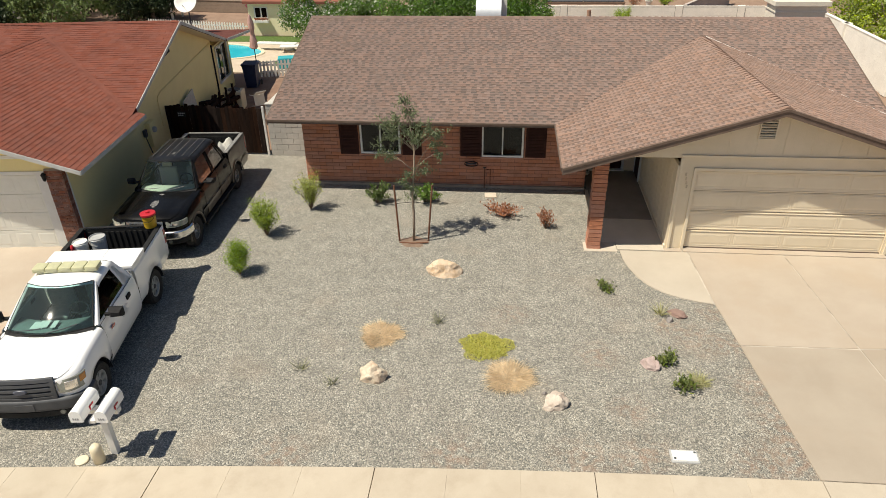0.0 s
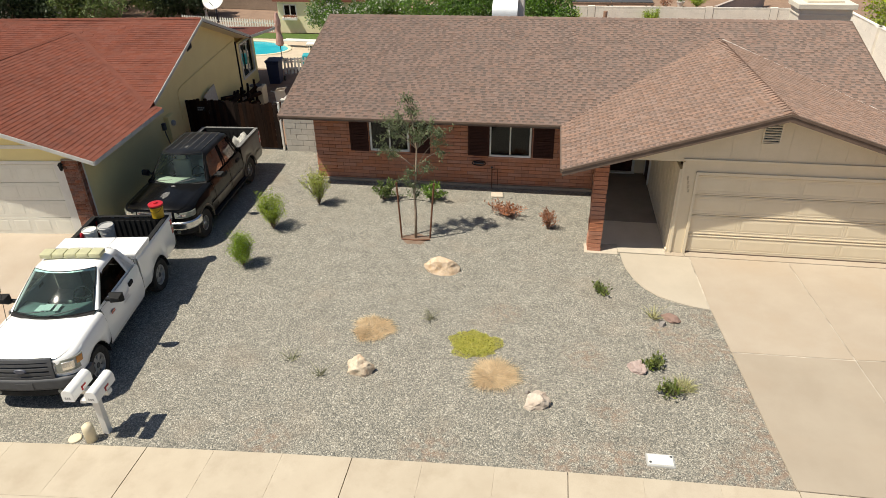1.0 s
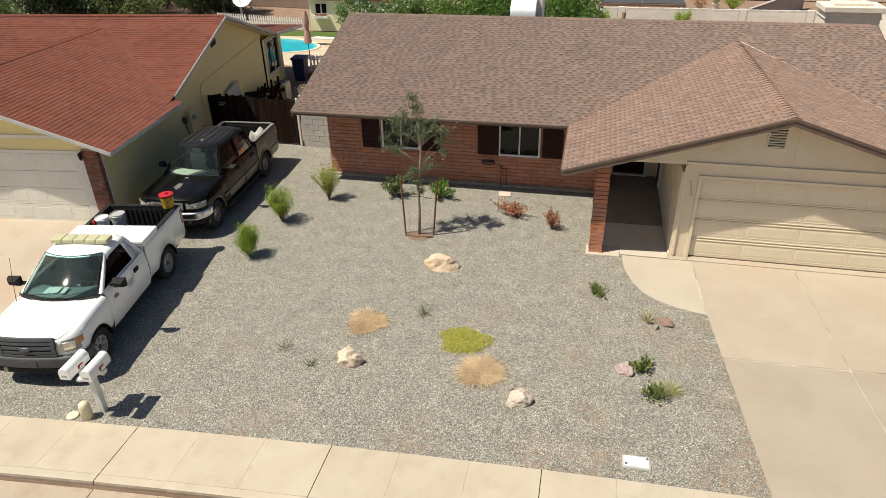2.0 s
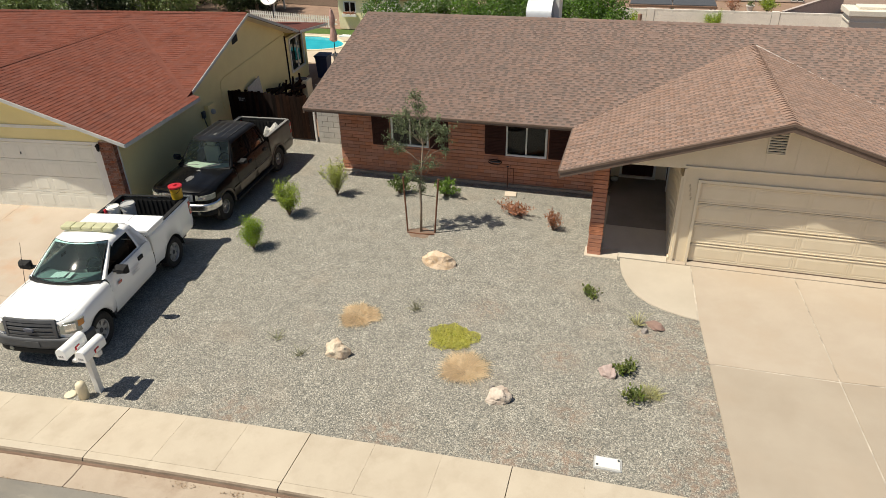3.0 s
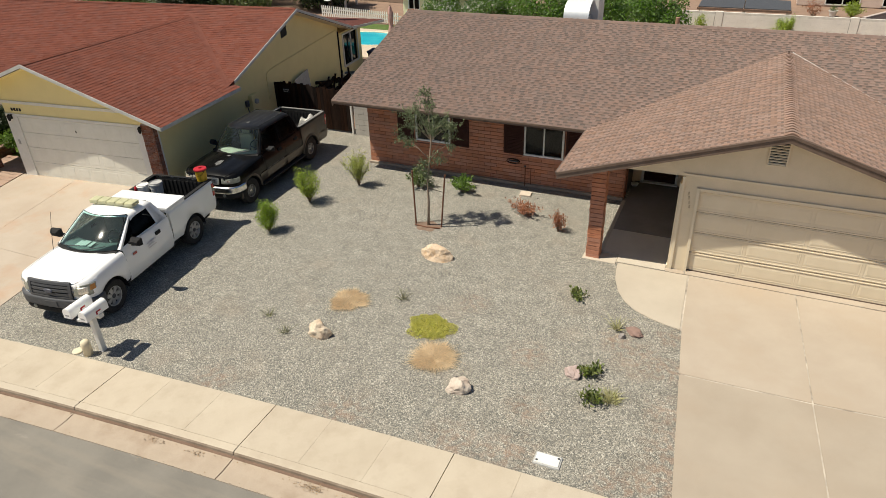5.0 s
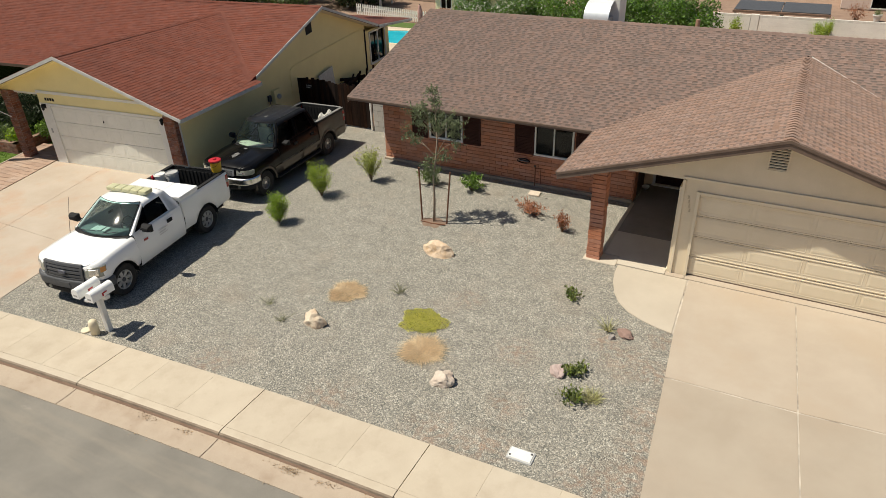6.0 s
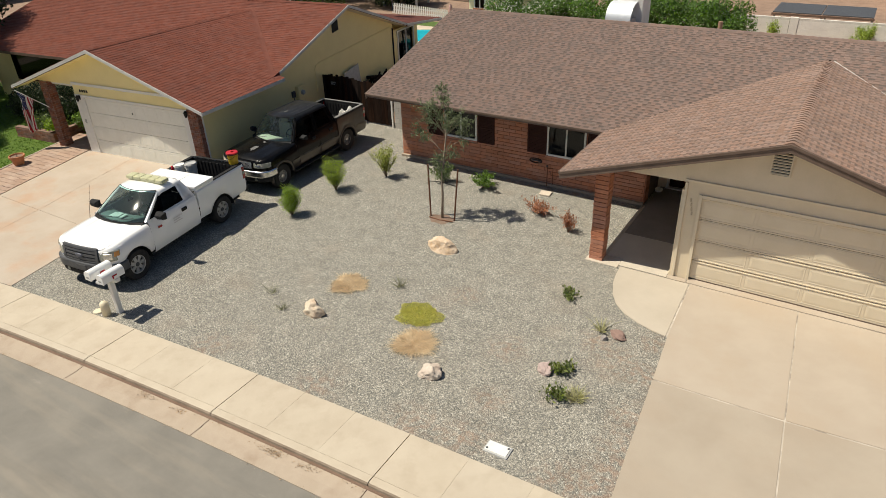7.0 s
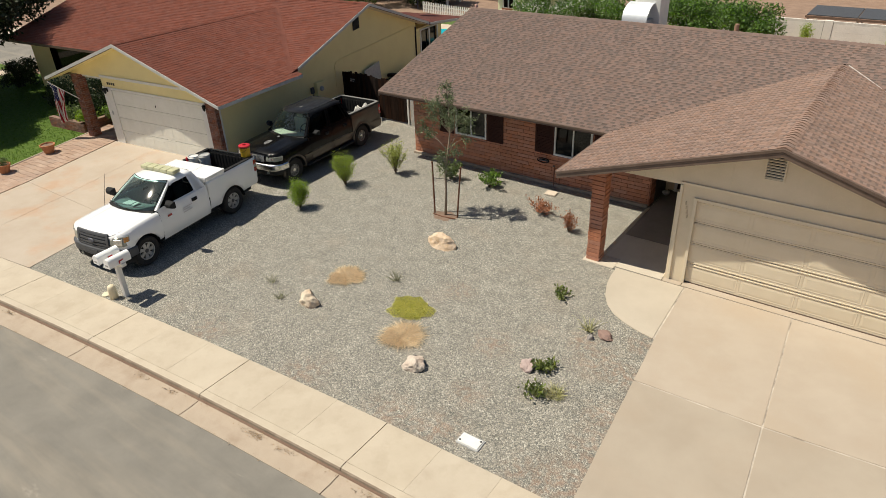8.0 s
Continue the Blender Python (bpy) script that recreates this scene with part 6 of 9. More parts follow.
    for x in [-0.8 + 0.16 * j for j in range(11)]:
        bm = bmesh.new()
        box(bm, x, x + 0.08, bed0 + 0.05, y1 - 0.08, 0.77, 0.785)
        part("floor_rib", bm, BLACKPLASTIC, bedl)
    for s in (1, -1):
        for y in [bed0 + 0.1 + 0.12 * j for j in range(int((y1 - bed0 - 0.2) / 0.12))]:
            bm = bmesh.new()
            box(bm, *sorted((s * 0.868, s * 0.886)), y, y + 0.06, 0.8, rail - 0.08)
            part("liner_rib", bm, BLACKPLASTIC, bedl)
        bm = bmesh.new()
        box(bm, *sorted((s * 0.86, s * 0.975)), bed0, y1 - 0.03, rail - 0.005, rail + 0.025, 0.012)
        part("rail_cap", bm, c["cap"], t, "bed rail cap")
    bm = bmesh.new()
    box(bm, -0.86, 0.86, y1 - 0.07, y1 - 0.01, 0.62, rail + 0.0, 0.015)
    tg = part("tailgate", bm, c["bed_paint"], t)
    bm = bmesh.new()
    box(bm, -0.86, 0.86, y1 - 0.08, y1, rail - 0.002, rail + 0.028, 0.01)
    part("tailgate_cap", bm, c["cap"], tg)
    bm = bmesh.new()
    box(bm, -0.87, 0.87, y1 - 0.076, y1 - 0.071, 0.76, rail - 0.006)
    part("tailgate_liner", bm, BLACKPLASTIC, tg)
    for j in range(12):
        bm = bmesh.new()
        box(bm, -0.8 + 0.135 * j, -0.72 + 0.135 * j, y1 - 0.092, y1 - 0.075, 0.8, rail - 0.08, 0.005)
        part("liner_rib", bm, BLACKPLASTIC, bedl)
    for s in (1, -1):
        bm = bmesh.new()
        box(bm, *sorted((s * 0.87, s * 1.0)), y1 - 0.12, y1 - 0.004, rail - 0.44, rail - 0.08, 0.02)
        tl = part("tail_light", bm, REDLENS, t, "red tail light")
        bm = bmesh.new()
        box(bm, *sorted((s * 0.95, s * 1.004)), y1 - 0.11, y1 - 0.03, rail - 0.3, rail - 0.2, 0.01)
        part("reverse_lens", bm, HEADLIGHT, tl)
    bm = bmesh.new()
    box(bm, -0.95, 0.95, y1 - 0.04, y1 + 0.12, 0.48, 0.68, 0.03)
    part("rear_bumper", bm, c["rear_bumper"], t)
    # front end
    gz0, gz1, gp = c["grille"]
    bm = bmesh.new()
    pad(bm, -gp, gp, gz0, gz1, 0.004, 12)
    gr = part("grille", bm, BLACKPLASTIC, t, "recessed black grille")
    fr = c["frame"]
    for a, b, z0, z1 in ((-gp, gp, gz1 - fr, gz1 + 0.01), (-gp, gp, gz0 - 0.01, gz0 + fr), (-gp - 0.01, -gp + 0.06, gz0, gz1), (gp - 0.06, gp + 0.01, gz0, gz1)):
        bm = bmesh.new()
        pad(bm, a, b, z0, z1, 0.045, 12)
        part("grille_surround", bm, c["grille_mat"], gr, smooth=False)
    for k in range(c["bars"]):
        z = gz0 + fr + (gz1 - gz0 - 2 * fr) * (k + 0.5) / c["bars"]
        bm = bmesh.new()
        pad(bm, -gp + 0.04, gp - 0.04, z - c["bar_h"], z + c["bar_h"], 0.036, 12)
        part("grille_bar", bm, c["grille_mat"], gr)
    bm = bmesh.new()
    zc = (gz0 + gz1) / 2
    lathe(bm, [(0.0, -0.02), (0.1, -0.018), (0.112, -0.01), (0.12, 0.0)], 24, at=(0, 0, 0))
    for v in bm.verts:
        v.co = Vector((v.co.x, y0 - 0.045 + v.co.z, zc + v.co.y * 0.42))
    part("badge", bm, BADGE, gr, "plain oval badge")
    for s in (1, -1):
        h0, h1 = c["lamp"]
        p0, p1 = c["lamp_span"]
        bm = bmesh.new()
        pad(bm, s * p0, s * p1, h0, h1, 0.016, 10)
        hl = part("headlight", bm, HEADLIGHT, t, "clear headlight", smooth=False)
        bm = bmesh.new()
        pad(bm, s * (p0 + 0.07), s * (p0 + 0.2), h0 + 0.05, h1 - 0.05, 0.021, 5, 0.01)
        part("lamp_reflector", bm, CHROME, hl)
        bm = bmesh.new()
        if c["ribs"]:
            pad(bm, s * (p1 - 0.1), s * p1, h0 + 0.02, h1 - 0.02, 0.02, 5, 0.01)
        else:
            pad(bm, s * (p1 - 0.1), s * (p1 - 0.015), h0 + 0.11, h1 - 0.025, 0.021, 5, 0.01)
        part("turn_signal", bm, AMBER if not c["ribs"] else HEADLIGHT, hl)
    b0, b1 = c["bumper"]
    bm = bmesh.new()
    pad(bm, -1.06, 1.06, b0, b1, 0.075, 40, 0.0, 5)
    bmp = part("front_bumper", bm, c["bumper_mat"], t, c["bumper_label"], smooth=True)
    bm = bmesh.new()
    pad(bm, -1.02, 1.02, b0 - 0.15, b0 - 0.005, 0.04, 40)
    dam = part("air_dam", bm, c["dam_mat"], t, smooth=True)
    bm = bmesh.new()
    pad(bm, -0.34, 0.34, b0 - 0.12, b0 - 0.03, 0.048, 12, 0.03)
    part("air_intake", bm, BLACKPLASTIC, dam)
    for s in (1, -1):
        bm = bmesh.new()
        x, y, z = plan(s * 0.56, b0 - 0.07, 0.045)
        lathe(bm, [(0.0, -0.012), (0.045, -0.01), (0.052, 0.01)], 14)
        for v in bm.verts:
            v.co = Vector((x + v.co.x, y + v.co.z, z + v.co.y))
        part("fog_lamp", bm, HEADLIGHT, bmp)
    bm = bmesh.new()
    box(bm, -0.16, 0.16, y0 - 0.085, y0 - 0.074, b0 + 0.03, b0 + 0.17, 0.003)
    part("plate", bm, WHITE if c["ribs"] else GREYPLASTIC, bmp, "plain number plate")
    if c["ribs"]:
        for s in (1, -1):
            bm = bmesh.new()
            box(bm, *sorted((s * 0.93, s * 1.08)), yf + AR + 0.05, yr - AR - 0.05, 0.34, 0.4, 0.015)
            part("running_board", bm, BLACKPLASTIC, t, "black running board")
    for y in (yf, yr):
        for s in (1, -1):
            wheel(t, s * 0.855, y, s, R, c["spokes"], c["rim"], 0.84 if c["ribs"] else 1.0)
    for s in (1, -1):
        for w in (yf, yr):
            bm = bmesh.new()
            rows = [[(s * x, w + (AR + 0.005) * math.cos(math.pi * k / 12), R - 0.03 + (AR + 0.005) * math.sin(math.pi * k / 12)) for x in (0.6, 0.985)] for k in range(13)]
            grid(bm, rows)
            part("wheel_well", bm, BLACKPLASTIC, t)
    return t


WT_AT, WT_TURN = (-6.37, 2.61, 0.0), 9.0
white_truck = pickup("pickup_truck", "white regular-cab work pickup with black grille parked on gravel", WT_AT, WT_TURN, dict(
    width=0.94, top_half=0.675, foot_half=0.825, wb=3.2, arch=0.47, front=-2.35, corner=0.29, cabr=0.7, rear=2.74, rail=1.34, belt=1.23, hood0=1.14, hood1=1.2, glass_corner=-1.02, bow=0.21, roof_corner=-0.24, roof1=0.5, roofz=1.73, bulge=0.018, crown=0.022,
    paint=CARWHITE, low=CARWHITE, hood_mat=CARWHITE, roof_mat=CARWHITE, bed_paint=CARWHITE, pillar_mat=CARWHITE, glass=CARGLASS, posts=(0, 0.8, 1), wide_rear=True, rake=1.22, mirror=(0.27, 0.2), dash=DASH, ribs=False, seats=(0.05,), cap=BLACKPLASTIC, rear_bumper=BLACKPLASTIC,
    papers=((-0.22, 0.0, 0.12), (-0.16, 0.02, 0.09), (0.0, -0.02, 0.05)),
    grille=(0.73, 1.11, 0.55), frame=0.05, bars=3, bar_h=0.03, grille_mat=GREYPLASTIC, lamp=(0.8, 1.06), lamp_span=(0.6, 0.93), bumper=(0.5, 0.73), bumper_mat=GREYPLASTIC, dam_mat=BLACKPLASTIC, bumper_label="dark grey plastic front bumper",
    body_label="white painted cab and fenders", hood_label="white hood with raised centre", roof_label="white cab roof", spokes=7, rim=ALLOY))
BT_AT, BT_TURN = (-6.87, 8.585, 0.0), 3.9
black_truck = pickup("pickup_truck", "older black and bronze crew-cab pickup with peeling paint", BT_AT, BT_TURN, dict(
    width=0.93, top_half=0.64, foot_half=0.8, wb=3.5, arch=0.47, front=-2.55, corner=0.36, cabr=1.22, rear=2.92, rail=1.32, belt=1.23, hood0=1.14, hood1=1.21, glass_corner=-0.98, bow=0.23, roof_corner=-0.46, roof1=1.06, roofz=1.84, bulge=0.012, crown=0.045,
    paint=CARBLACK, low=CARTAUPE, hood_mat=CARBLACK, roof_mat=CARROOF, bed_paint=BEDTAUPE, pillar_mat=CARBLACK, glass=CLEARCAR, posts=(0, 0.47, 0.53, 0.92, 1), wide_rear=False, rake=1.06, mirror=(0.2, 0.16), dash=PALEDASH, ribs=True, seats=(-0.15, 0.75), cap=WORNCAP, rear_bumper=CHROME,
    papers=(),
    grille=(0.88, 1.06, 0.45), frame=0.025, bars=5, bar_h=0.008, grille_mat=CHROME, lamp=(0.89, 1.035), lamp_span=(0.52, 0.9), bumper=(0.6, 0.8), bumper_mat=CHROME, dam_mat=BLACKPLASTIC, bumper_label="chrome front bumper",
    body_label="faded black painted cab and fenders", hood_label="black hood with a peeled grey patch", roof_label="dusty ribbed black roof", spokes=9, rim=DULLALLOY))


def local(at, turn):
    return pose(*at, 0, 0, turn)


# extras on the trucks
bm = bmesh.new()
for k in range(5):
    w0, w1 = -0.61 + k * 0.244, -0.61 + (k + 1) * 0.244
    box(bm, w0 + 0.002, w1 - 0.002, -0.13, 0.13, 0.035, 0.125, 0.035)
box(bm, -0.6, 0.6, -0.125, 0.125, 0.03, 0.05, 0.006)
box(bm, -0.5, 0.5, -0.1, 0.1, 0.0, 0.035)
lb = solo("light_bar", bm, LIGHTBAR, "yellowed clear plastic warning light bar on the cab roof", "light bar")
lb.matrix_basis = local(WT_AT, WT_TURN) @ pose(0, 0.12, 1.775)
chest = thing("tool_chest", "white steel truck tool chest across the bed", "tool chest")
chest.matrix_basis = local(WT_AT, WT_TURN) @ pose(0, 1.09, 1.29)
bm = bmesh.new()
box(bm, -0.86, 0.86, -0.36, 0.36, -0.45, 0.1, 0.01)
box(bm, -0.92, 0.92, -0.36, 0.36, 0.04, 0.1, 0.01)
part("chest_body", bm, CARWHITE, chest)
bm = bmesh.new()
box(bm, -0.93, 0.2, -0.38, 0.38, 0.105, 0.17, 0.015)
part("lid", bm, CARWHITE, chest)
bm = bmesh.new()
box(bm, 0.21, 0.93, -0.38, 0.38, 0.105, 0.17, 0.015)
part("lid", bm, CARWHITE, chest)
bm = bmesh.new()
box(bm, 0.8, 0.91, 0.365, 0.385, 0.02, 0.07, 0.006)
part("latch", bm, BLACKPLASTIC, chest)


def bucket(label, m, body, rim, h=0.37, r=0.15, lid=None, filled=None):
    b = thing("bucket", label, "bucket", group="buckets in the truck bed")
    b.matrix_basis = m
    bm = bmesh.new()
    lathe(bm, [(r * 0.87, 0), (r, h), (r - 0.006, h), (r * 0.86, 0.01)], 24)
    part("pail", bm, body, b, smooth=False)
    bm = bmesh.new()
    lathe(bm, [(r + 0.004, h - 0.05), (r + 0.012, h - 0.045), (r + 0.012, h - 0.03), (r + 0.004, h - 0.025)], 24)
    part("rim", bm, rim, b)
    bm = bmesh.new()
    tube(bm, [(r * math.cos(a), -0.1 * math.sin(a) - 0.06, h - 0.04 - 0.12 * math.sin(a)) for a in [math.pi * k / 10 for k in range(11)]], 0.005, 5)
    part("handle", bm, rim, b)
    if lid:
        bm = bmesh.new()
        lathe(bm, [(r + 0.015, h - 0.03), (r + 0.015, h + 0.01), (r - 0.01, h + 0.018), (0.05, h + 0.02), (0.045, h + 0.05), (0.0, h + 0.055)], 24)
        part("lid", bm, lid, b, "red round lid")
    if filled:
        bm = bmesh.new()
        lathe(bm, [(0, h - 0.09), (r * 0.97, h - 0.1)], 20)
        part("contents", bm, filled, b)
    return b


W = local(WT_AT, WT_TURN)
GREYPAIL = mat("grey_pail", (0.45, 0.45, 0.44), (0.38, 0.38, 0.37), 8, 0.5)
bucket("white plastic bucket with rags inside", W @ pose(-0.5, 1.74, 1.16), WHITE, WHITE, filled=mat("pale_rags", (0.5, 0.45, 0.42), (0.4, 0.1, 0.08), 30, 0.9))
bucket("pale grey dented metal bucket", W @ pose(-0.16, 1.84, 1.16), GREYPAIL, GREYPAIL, h=0.42, r=0.165)
YPLAST = mat("yellow_plastic", (0.55, 0.36, 0.02), (0.5, 0.3, 0.02), 8, 0.45)
RPLAST = mat("red_plastic", (0.5, 0.02, 0.03), (0.42, 0.02, 0.03), 8, 0.4)
bucket("yellow water cooler jug with red lid on the bed rail", W @ pose(0.7, 2.63, 1.37), YPLAST, BLACKPLASTIC, h=0.33, r=0.155, lid=RPLAST)
bm = bmesh.new()
lathe(bm, [(0.04, 0), (0.035, 0.2), (0.0, 0.22)], 12)
cone = solo("red_bottle", bm, RPLAST, "small red plastic bottle in the truck bed", "bottle", smooth=True)
cone.matrix_basis = W @ pose(-0.62, 1.6, 1.3)
bm = bmesh.new()
box(bm, -0.8, 0.1, 1.56, 2.02, 0.786, 1.158, 0.02)
cr = solo("storage_crate", bm, BLACKPLASTIC, "low black crate under the buckets in the bed", "crate")
cr.matrix_basis = W
bm = bmesh.new()
for k, w in enumerate((0.32, 0.24, 0.3)):
    box(bm, 1.0095, 1.0115, -0.25, -0.25 + w, 0.98 - k * 0.06, 1.01 - k * 0.06)
part("lettering", bm, PALEMARK, white_truck, "faint grey door lettering bars")
bm = bmesh.new()
for k in range(4):
    box(bm, 0.54 + k * 0.05, 0.57 + k * 0.05, -2.12 + 0.008 * k, -2.06 + 0.008 * k, 1.13, 1.144)
part("lettering", bm, GREYPLASTIC, white_truck, "small dark number bars on the hood edge")
bm = bmesh.new()
box(bm, 1.012, 1.016, -0.78, -0.64, 0.98, 1.04, 0.002)
part("fender_badge", bm, REDLENS, white_truck, "small dark badge")
bm = bmesh.new()
tube(bm, [(-0.84, -1.25, 1.15), (-0.88, -1.1, 1.55), (-0.93, -0.9, 1.98)], [0.007, 0.005, 0.004], 6)
part("antenna", bm, BLACKPLASTIC, white_truck, "thin whip antenna")
# peeled patch on the black hood and roof
rngp = random.Random(3)
def patch(x, y, z, w, l, slope):
    bm = bmesh.new()
    n = 18
    ring = [bm.verts.new((x + w * rngp.uniform(0.6, 1.1) * math.cos(2 * math.pi * k / n), y + l * rngp.uniform(0.55, 1.1) * math.sin(2 * math.pi * k / n), z + slope * l * math.sin(2 * math.pi * k / n))) for k in range(n)]
    bm.faces.new(ring)
    part("peeled_patch", bm, PEELED, black_truck, "grey patch of peeled paint")
patch(0.05, -1.9, 1.247, 0.12, 0.2, 0.045)
patch(0.05, -1.42, 1.272, 0.07, 0.05, 0.03)
patch(0.02, -0.2, 1.9005, 0.06, 0.09, 0.005)
bm = bmesh.new()
rows = []
for i in range(13):
    v = i / 6 - 1
    row = []
    for j in range(13):
        u = j / 12 * 2 - 1
        puff = max(0.0, (1 - u ** 4) * (1 - v ** 4)) ** 0.5
        row.append((0.3 * u * (1 - 0.08 * v * v), 0.36 * v, 0.4 * puff * (1 + 0.25 * math.sin(5 * u + 3 * v) + 0.15 * math.sin(9 * v - 4 * u))))
    rows.append(row)
grid(bm, rows)
bmesh.ops.solidify(bm, geom=bm.faces[:], thickness=0.01)
bag = solo("white_sack", bm, WHITE, "crumpled white sack lying in the black truck bed", "sack", smooth=True)
bag.matrix_basis = local(BT_AT, BT_TURN) @ pose(0.5, 2.45, 0.786)

# ---- plants and loose things in the front yard ----
def leaf_mat(name, a, b, piece=0.25, rough=0.55):
    m = mat(name, a, b, 6, rough, grain=0.1, bscale=30, piece=piece, spec=0.3)
    nt = m.node_tree
    bsdf = nt.nodes["Principled BSDF"]
    tl = nt.nodes.new("ShaderNodeBsdfTranslucent")
    src = bsdf.inputs["Base Color"].links[0].from_socket
    nt.links.new(src, tl.inputs[0])
    mx = nt.nodes.new("ShaderNodeMixShader")
    mx.inputs[0].default_value = 0.3
    nt.links.new(bsdf.outputs[0], mx.inputs[1])
    nt.links.new(tl.outputs[0], mx.inputs[2])
    nt.links.new(mx.outputs[0], nt.nodes["Material Output"].inputs[0])
    return m


TREELEAF = leaf_mat("grey_green_leaf", (0.2, 0.235, 0.13), (0.15, 0.185, 0.095))
BRIGHT = leaf_mat("bright_green_leaf", (0.22, 0.35, 0.045), (0.31, 0.41, 0.07))
OLIVE = leaf_mat("yellow_green_leaf", (0.46, 0.5, 0.13), (0.37, 0.43, 0.1))
DARKLEAF = leaf_mat("dark_green_leaf", (0.115, 0.17, 0.055), (0.18, 0.23, 0.085))
FRESH = leaf_mat("fresh_green_leaf", (0.15, 0.26, 0.05), (0.2, 0.3, 0.07))
DEADLEAF = leaf_mat("dead_russet_leaf", (0.47, 0.22, 0.13), (0.36, 0.16, 0.09))
STRAW = leaf_mat("straw", (0.8, 0.66, 0.46), (0.7, 0.56, 0.37), 0.15, 0.8)
LIME = leaf_mat("lime_ground_cover", (0.7, 0.66, 0.2), (0.58, 0.58, 0.16), 0.15)
PALEBLADE = leaf_mat("pale_dry_blade", (0.5, 0.47, 0.27), (0.42, 0.42, 0.2), 0.25)
LOWLEAF = leaf_mat("mid_green_leaf", (0.15, 0.21, 0.06), (0.24, 0.27, 0.09), 0.3)
GREYBLADE = leaf_mat("grey_green_blade", (0.27, 0.29, 0.17), (0.34, 0.32, 0.2), 0.2)
OLIVE2 = leaf_mat("spring_green_leaf", (0.36, 0.45, 0.08), (0.3, 0.4, 0.07))
TWIG = mat("brown_twig", (0.2, 0.14, 0.09), (0.14, 0.1, 0.07), 20, 0.9)


def mesh_part(name, me, parent, label="", kind=""):
    ob = new(name, me)
    hang(ob, parent)
    return tagged(ob, label, kind=kind)


# young tree tied between two stakes
tree = thing("young_tree", "slender young tree with sparse grey-green leaves between stakes", "tree", (-0.34, 7.42, 0))
nr = np.random.default_rng(5)
trunk = [(0, 0, 0), (0.02, 0.03, 0.7), (0.0, 0.06, 1.3), (0.05, 0.14, 1.9), (0.06, 0.24, 2.4), (-0.03, 0.34, 3.0), (-0.12, 0.42, 3.7)]
bm = bmesh.new()
tube(bm, trunk, [0.038, 0.033, 0.029, 0.026, 0.02, 0.014, 0.006], 8)
part("trunk", bm, BARK, tree, "pale slender trunk", smooth=True)
clumps = [(-0.16, 0.42, 3.62, 0.13), (-0.1, 0.35, 3.3, 0.15), (-0.42, 0.3, 3.15, 0.17), (-0.62, 0.25, 3.0, 0.16), (-0.5, 0.2, 2.75, 0.15), (-0.72, 0.1, 2.45, 0.15), (-0.55, 0.1, 2.3, 0.12), (-0.2, 0.3, 2.9, 0.2), (0.2, 0.35, 3.0, 0.16), (0.45, 0.3, 2.95, 0.17), (0.68, 0.25, 2.85, 0.13), (0.5, 0.2, 2.6, 0.13), (0.15, 0.25, 2.65, 0.17), (0.62, 0.15, 2.4, 0.09), (0.35, 0.1, 1.95, 0.1), (-0.1, 0.1, 1.85, 0.12), (-0.05, 0.05, 1.5, 0.13), (0.05, 0.08, 1.25, 0.1), (-0.2, 0.1, 1.65, 0.08)]
for cx, cy, cz, r in clumps:
    k = min(range(1, len(trunk)), key=lambda i: abs(trunk[i][2] - (cz - 0.45)))
    s = Vector(trunk[k])
    e = Vector((cx, cy, cz))
    bm = bmesh.new()
    tube(bm, [s, s.lerp(e, 0.5) + Vector((0, 0, 0.08)), e], [0.012, 0.008, 0.003], 5)
    part("branch", bm, BARK, tree, smooth=True)
cl = []
for cx, cy, cz, r in clumps:
    n = int(1700 * r)
    twigs = nr.normal(size=(9, 3)) * (r, r * 0.9, r * 0.8)
    pts = twigs[nr.integers(0, 9, n)] * nr.uniform(0.2, 1.25, (n, 1)) + nr.normal(size=(n, 3)) * 0.035
    cl.append(pts + (cx, cy, cz))
mesh_part("crown", leaf_mesh("crown", np.concatenate(cl), 0.072, TREELEAF, nr, 0.34, 0.7), tree, "sparse grey-green leaves")
for nm, base, top in (("tree_stake", (-0.71, 7.41, 0), (-0.8, 7.5, 1.52)), ("tree_stake", (0.02, 7.47, 0), (0.16, 7.5, 1.55))):
    st = thing(nm, "rusty brown steel tree stake in the gravel", "stake", base, group="stakes beside the young tree")
    bm = bmesh.new()
    tip = Vector(top) - Vector(base)
    tube(bm, [(0, 0, -0.1), tip * 0.5, tip], 0.024, 8)
    part("post", bm, RUST, st)
    bm = bmesh.new()
    lathe(bm, [(0.027, -0.02), (0.03, 0.01), (0.0, 0.02)], 8, at=tip)
    part("cap", bm, RUST, st)
bm = bmesh.new()
tube(bm, [(-0.77, 7.47, 1.05), (-0.34, 7.45, 1.12), (0.11, 7.49, 1.05)], 0.008, 5)
solo("tree_tie", bm, BLACKPLASTIC, "thin dark tie between the tree and its stakes", "tie")
bm = bmesh.new()
tube(bm, [(-0.7, 7.3, 0.03), (-0.34, 7.26, 0.035), (0.04, 7.34, 0.03)], 0.018, 6)
solo("cross_stake", bm, RUST, "rusty stake lying at the foot of the tree", "stake")
bm = bmesh.new()
rings = []
for r, z in ((0.36, 0.002), (0.24, 0.022), (0.12, 0.03), (0.01, 0.03)):
    rings.append([(-0.34 + r * math.cos(a) * (1 + 0.15 * math.sin(3 * a) + 0.12 * math.sin(7 * a + 1)), 7.38 + r * (0.8 + 0.12 * math.sin(5 * a)) * math.sin(a), z) for a in [2 * math.pi * j / 24 for j in range(24)]])
grid(bm, rings, close=True)
solo("soil_mound", bm, MULCH, "bare reddish soil round the tree foot", "soil", smooth=True)


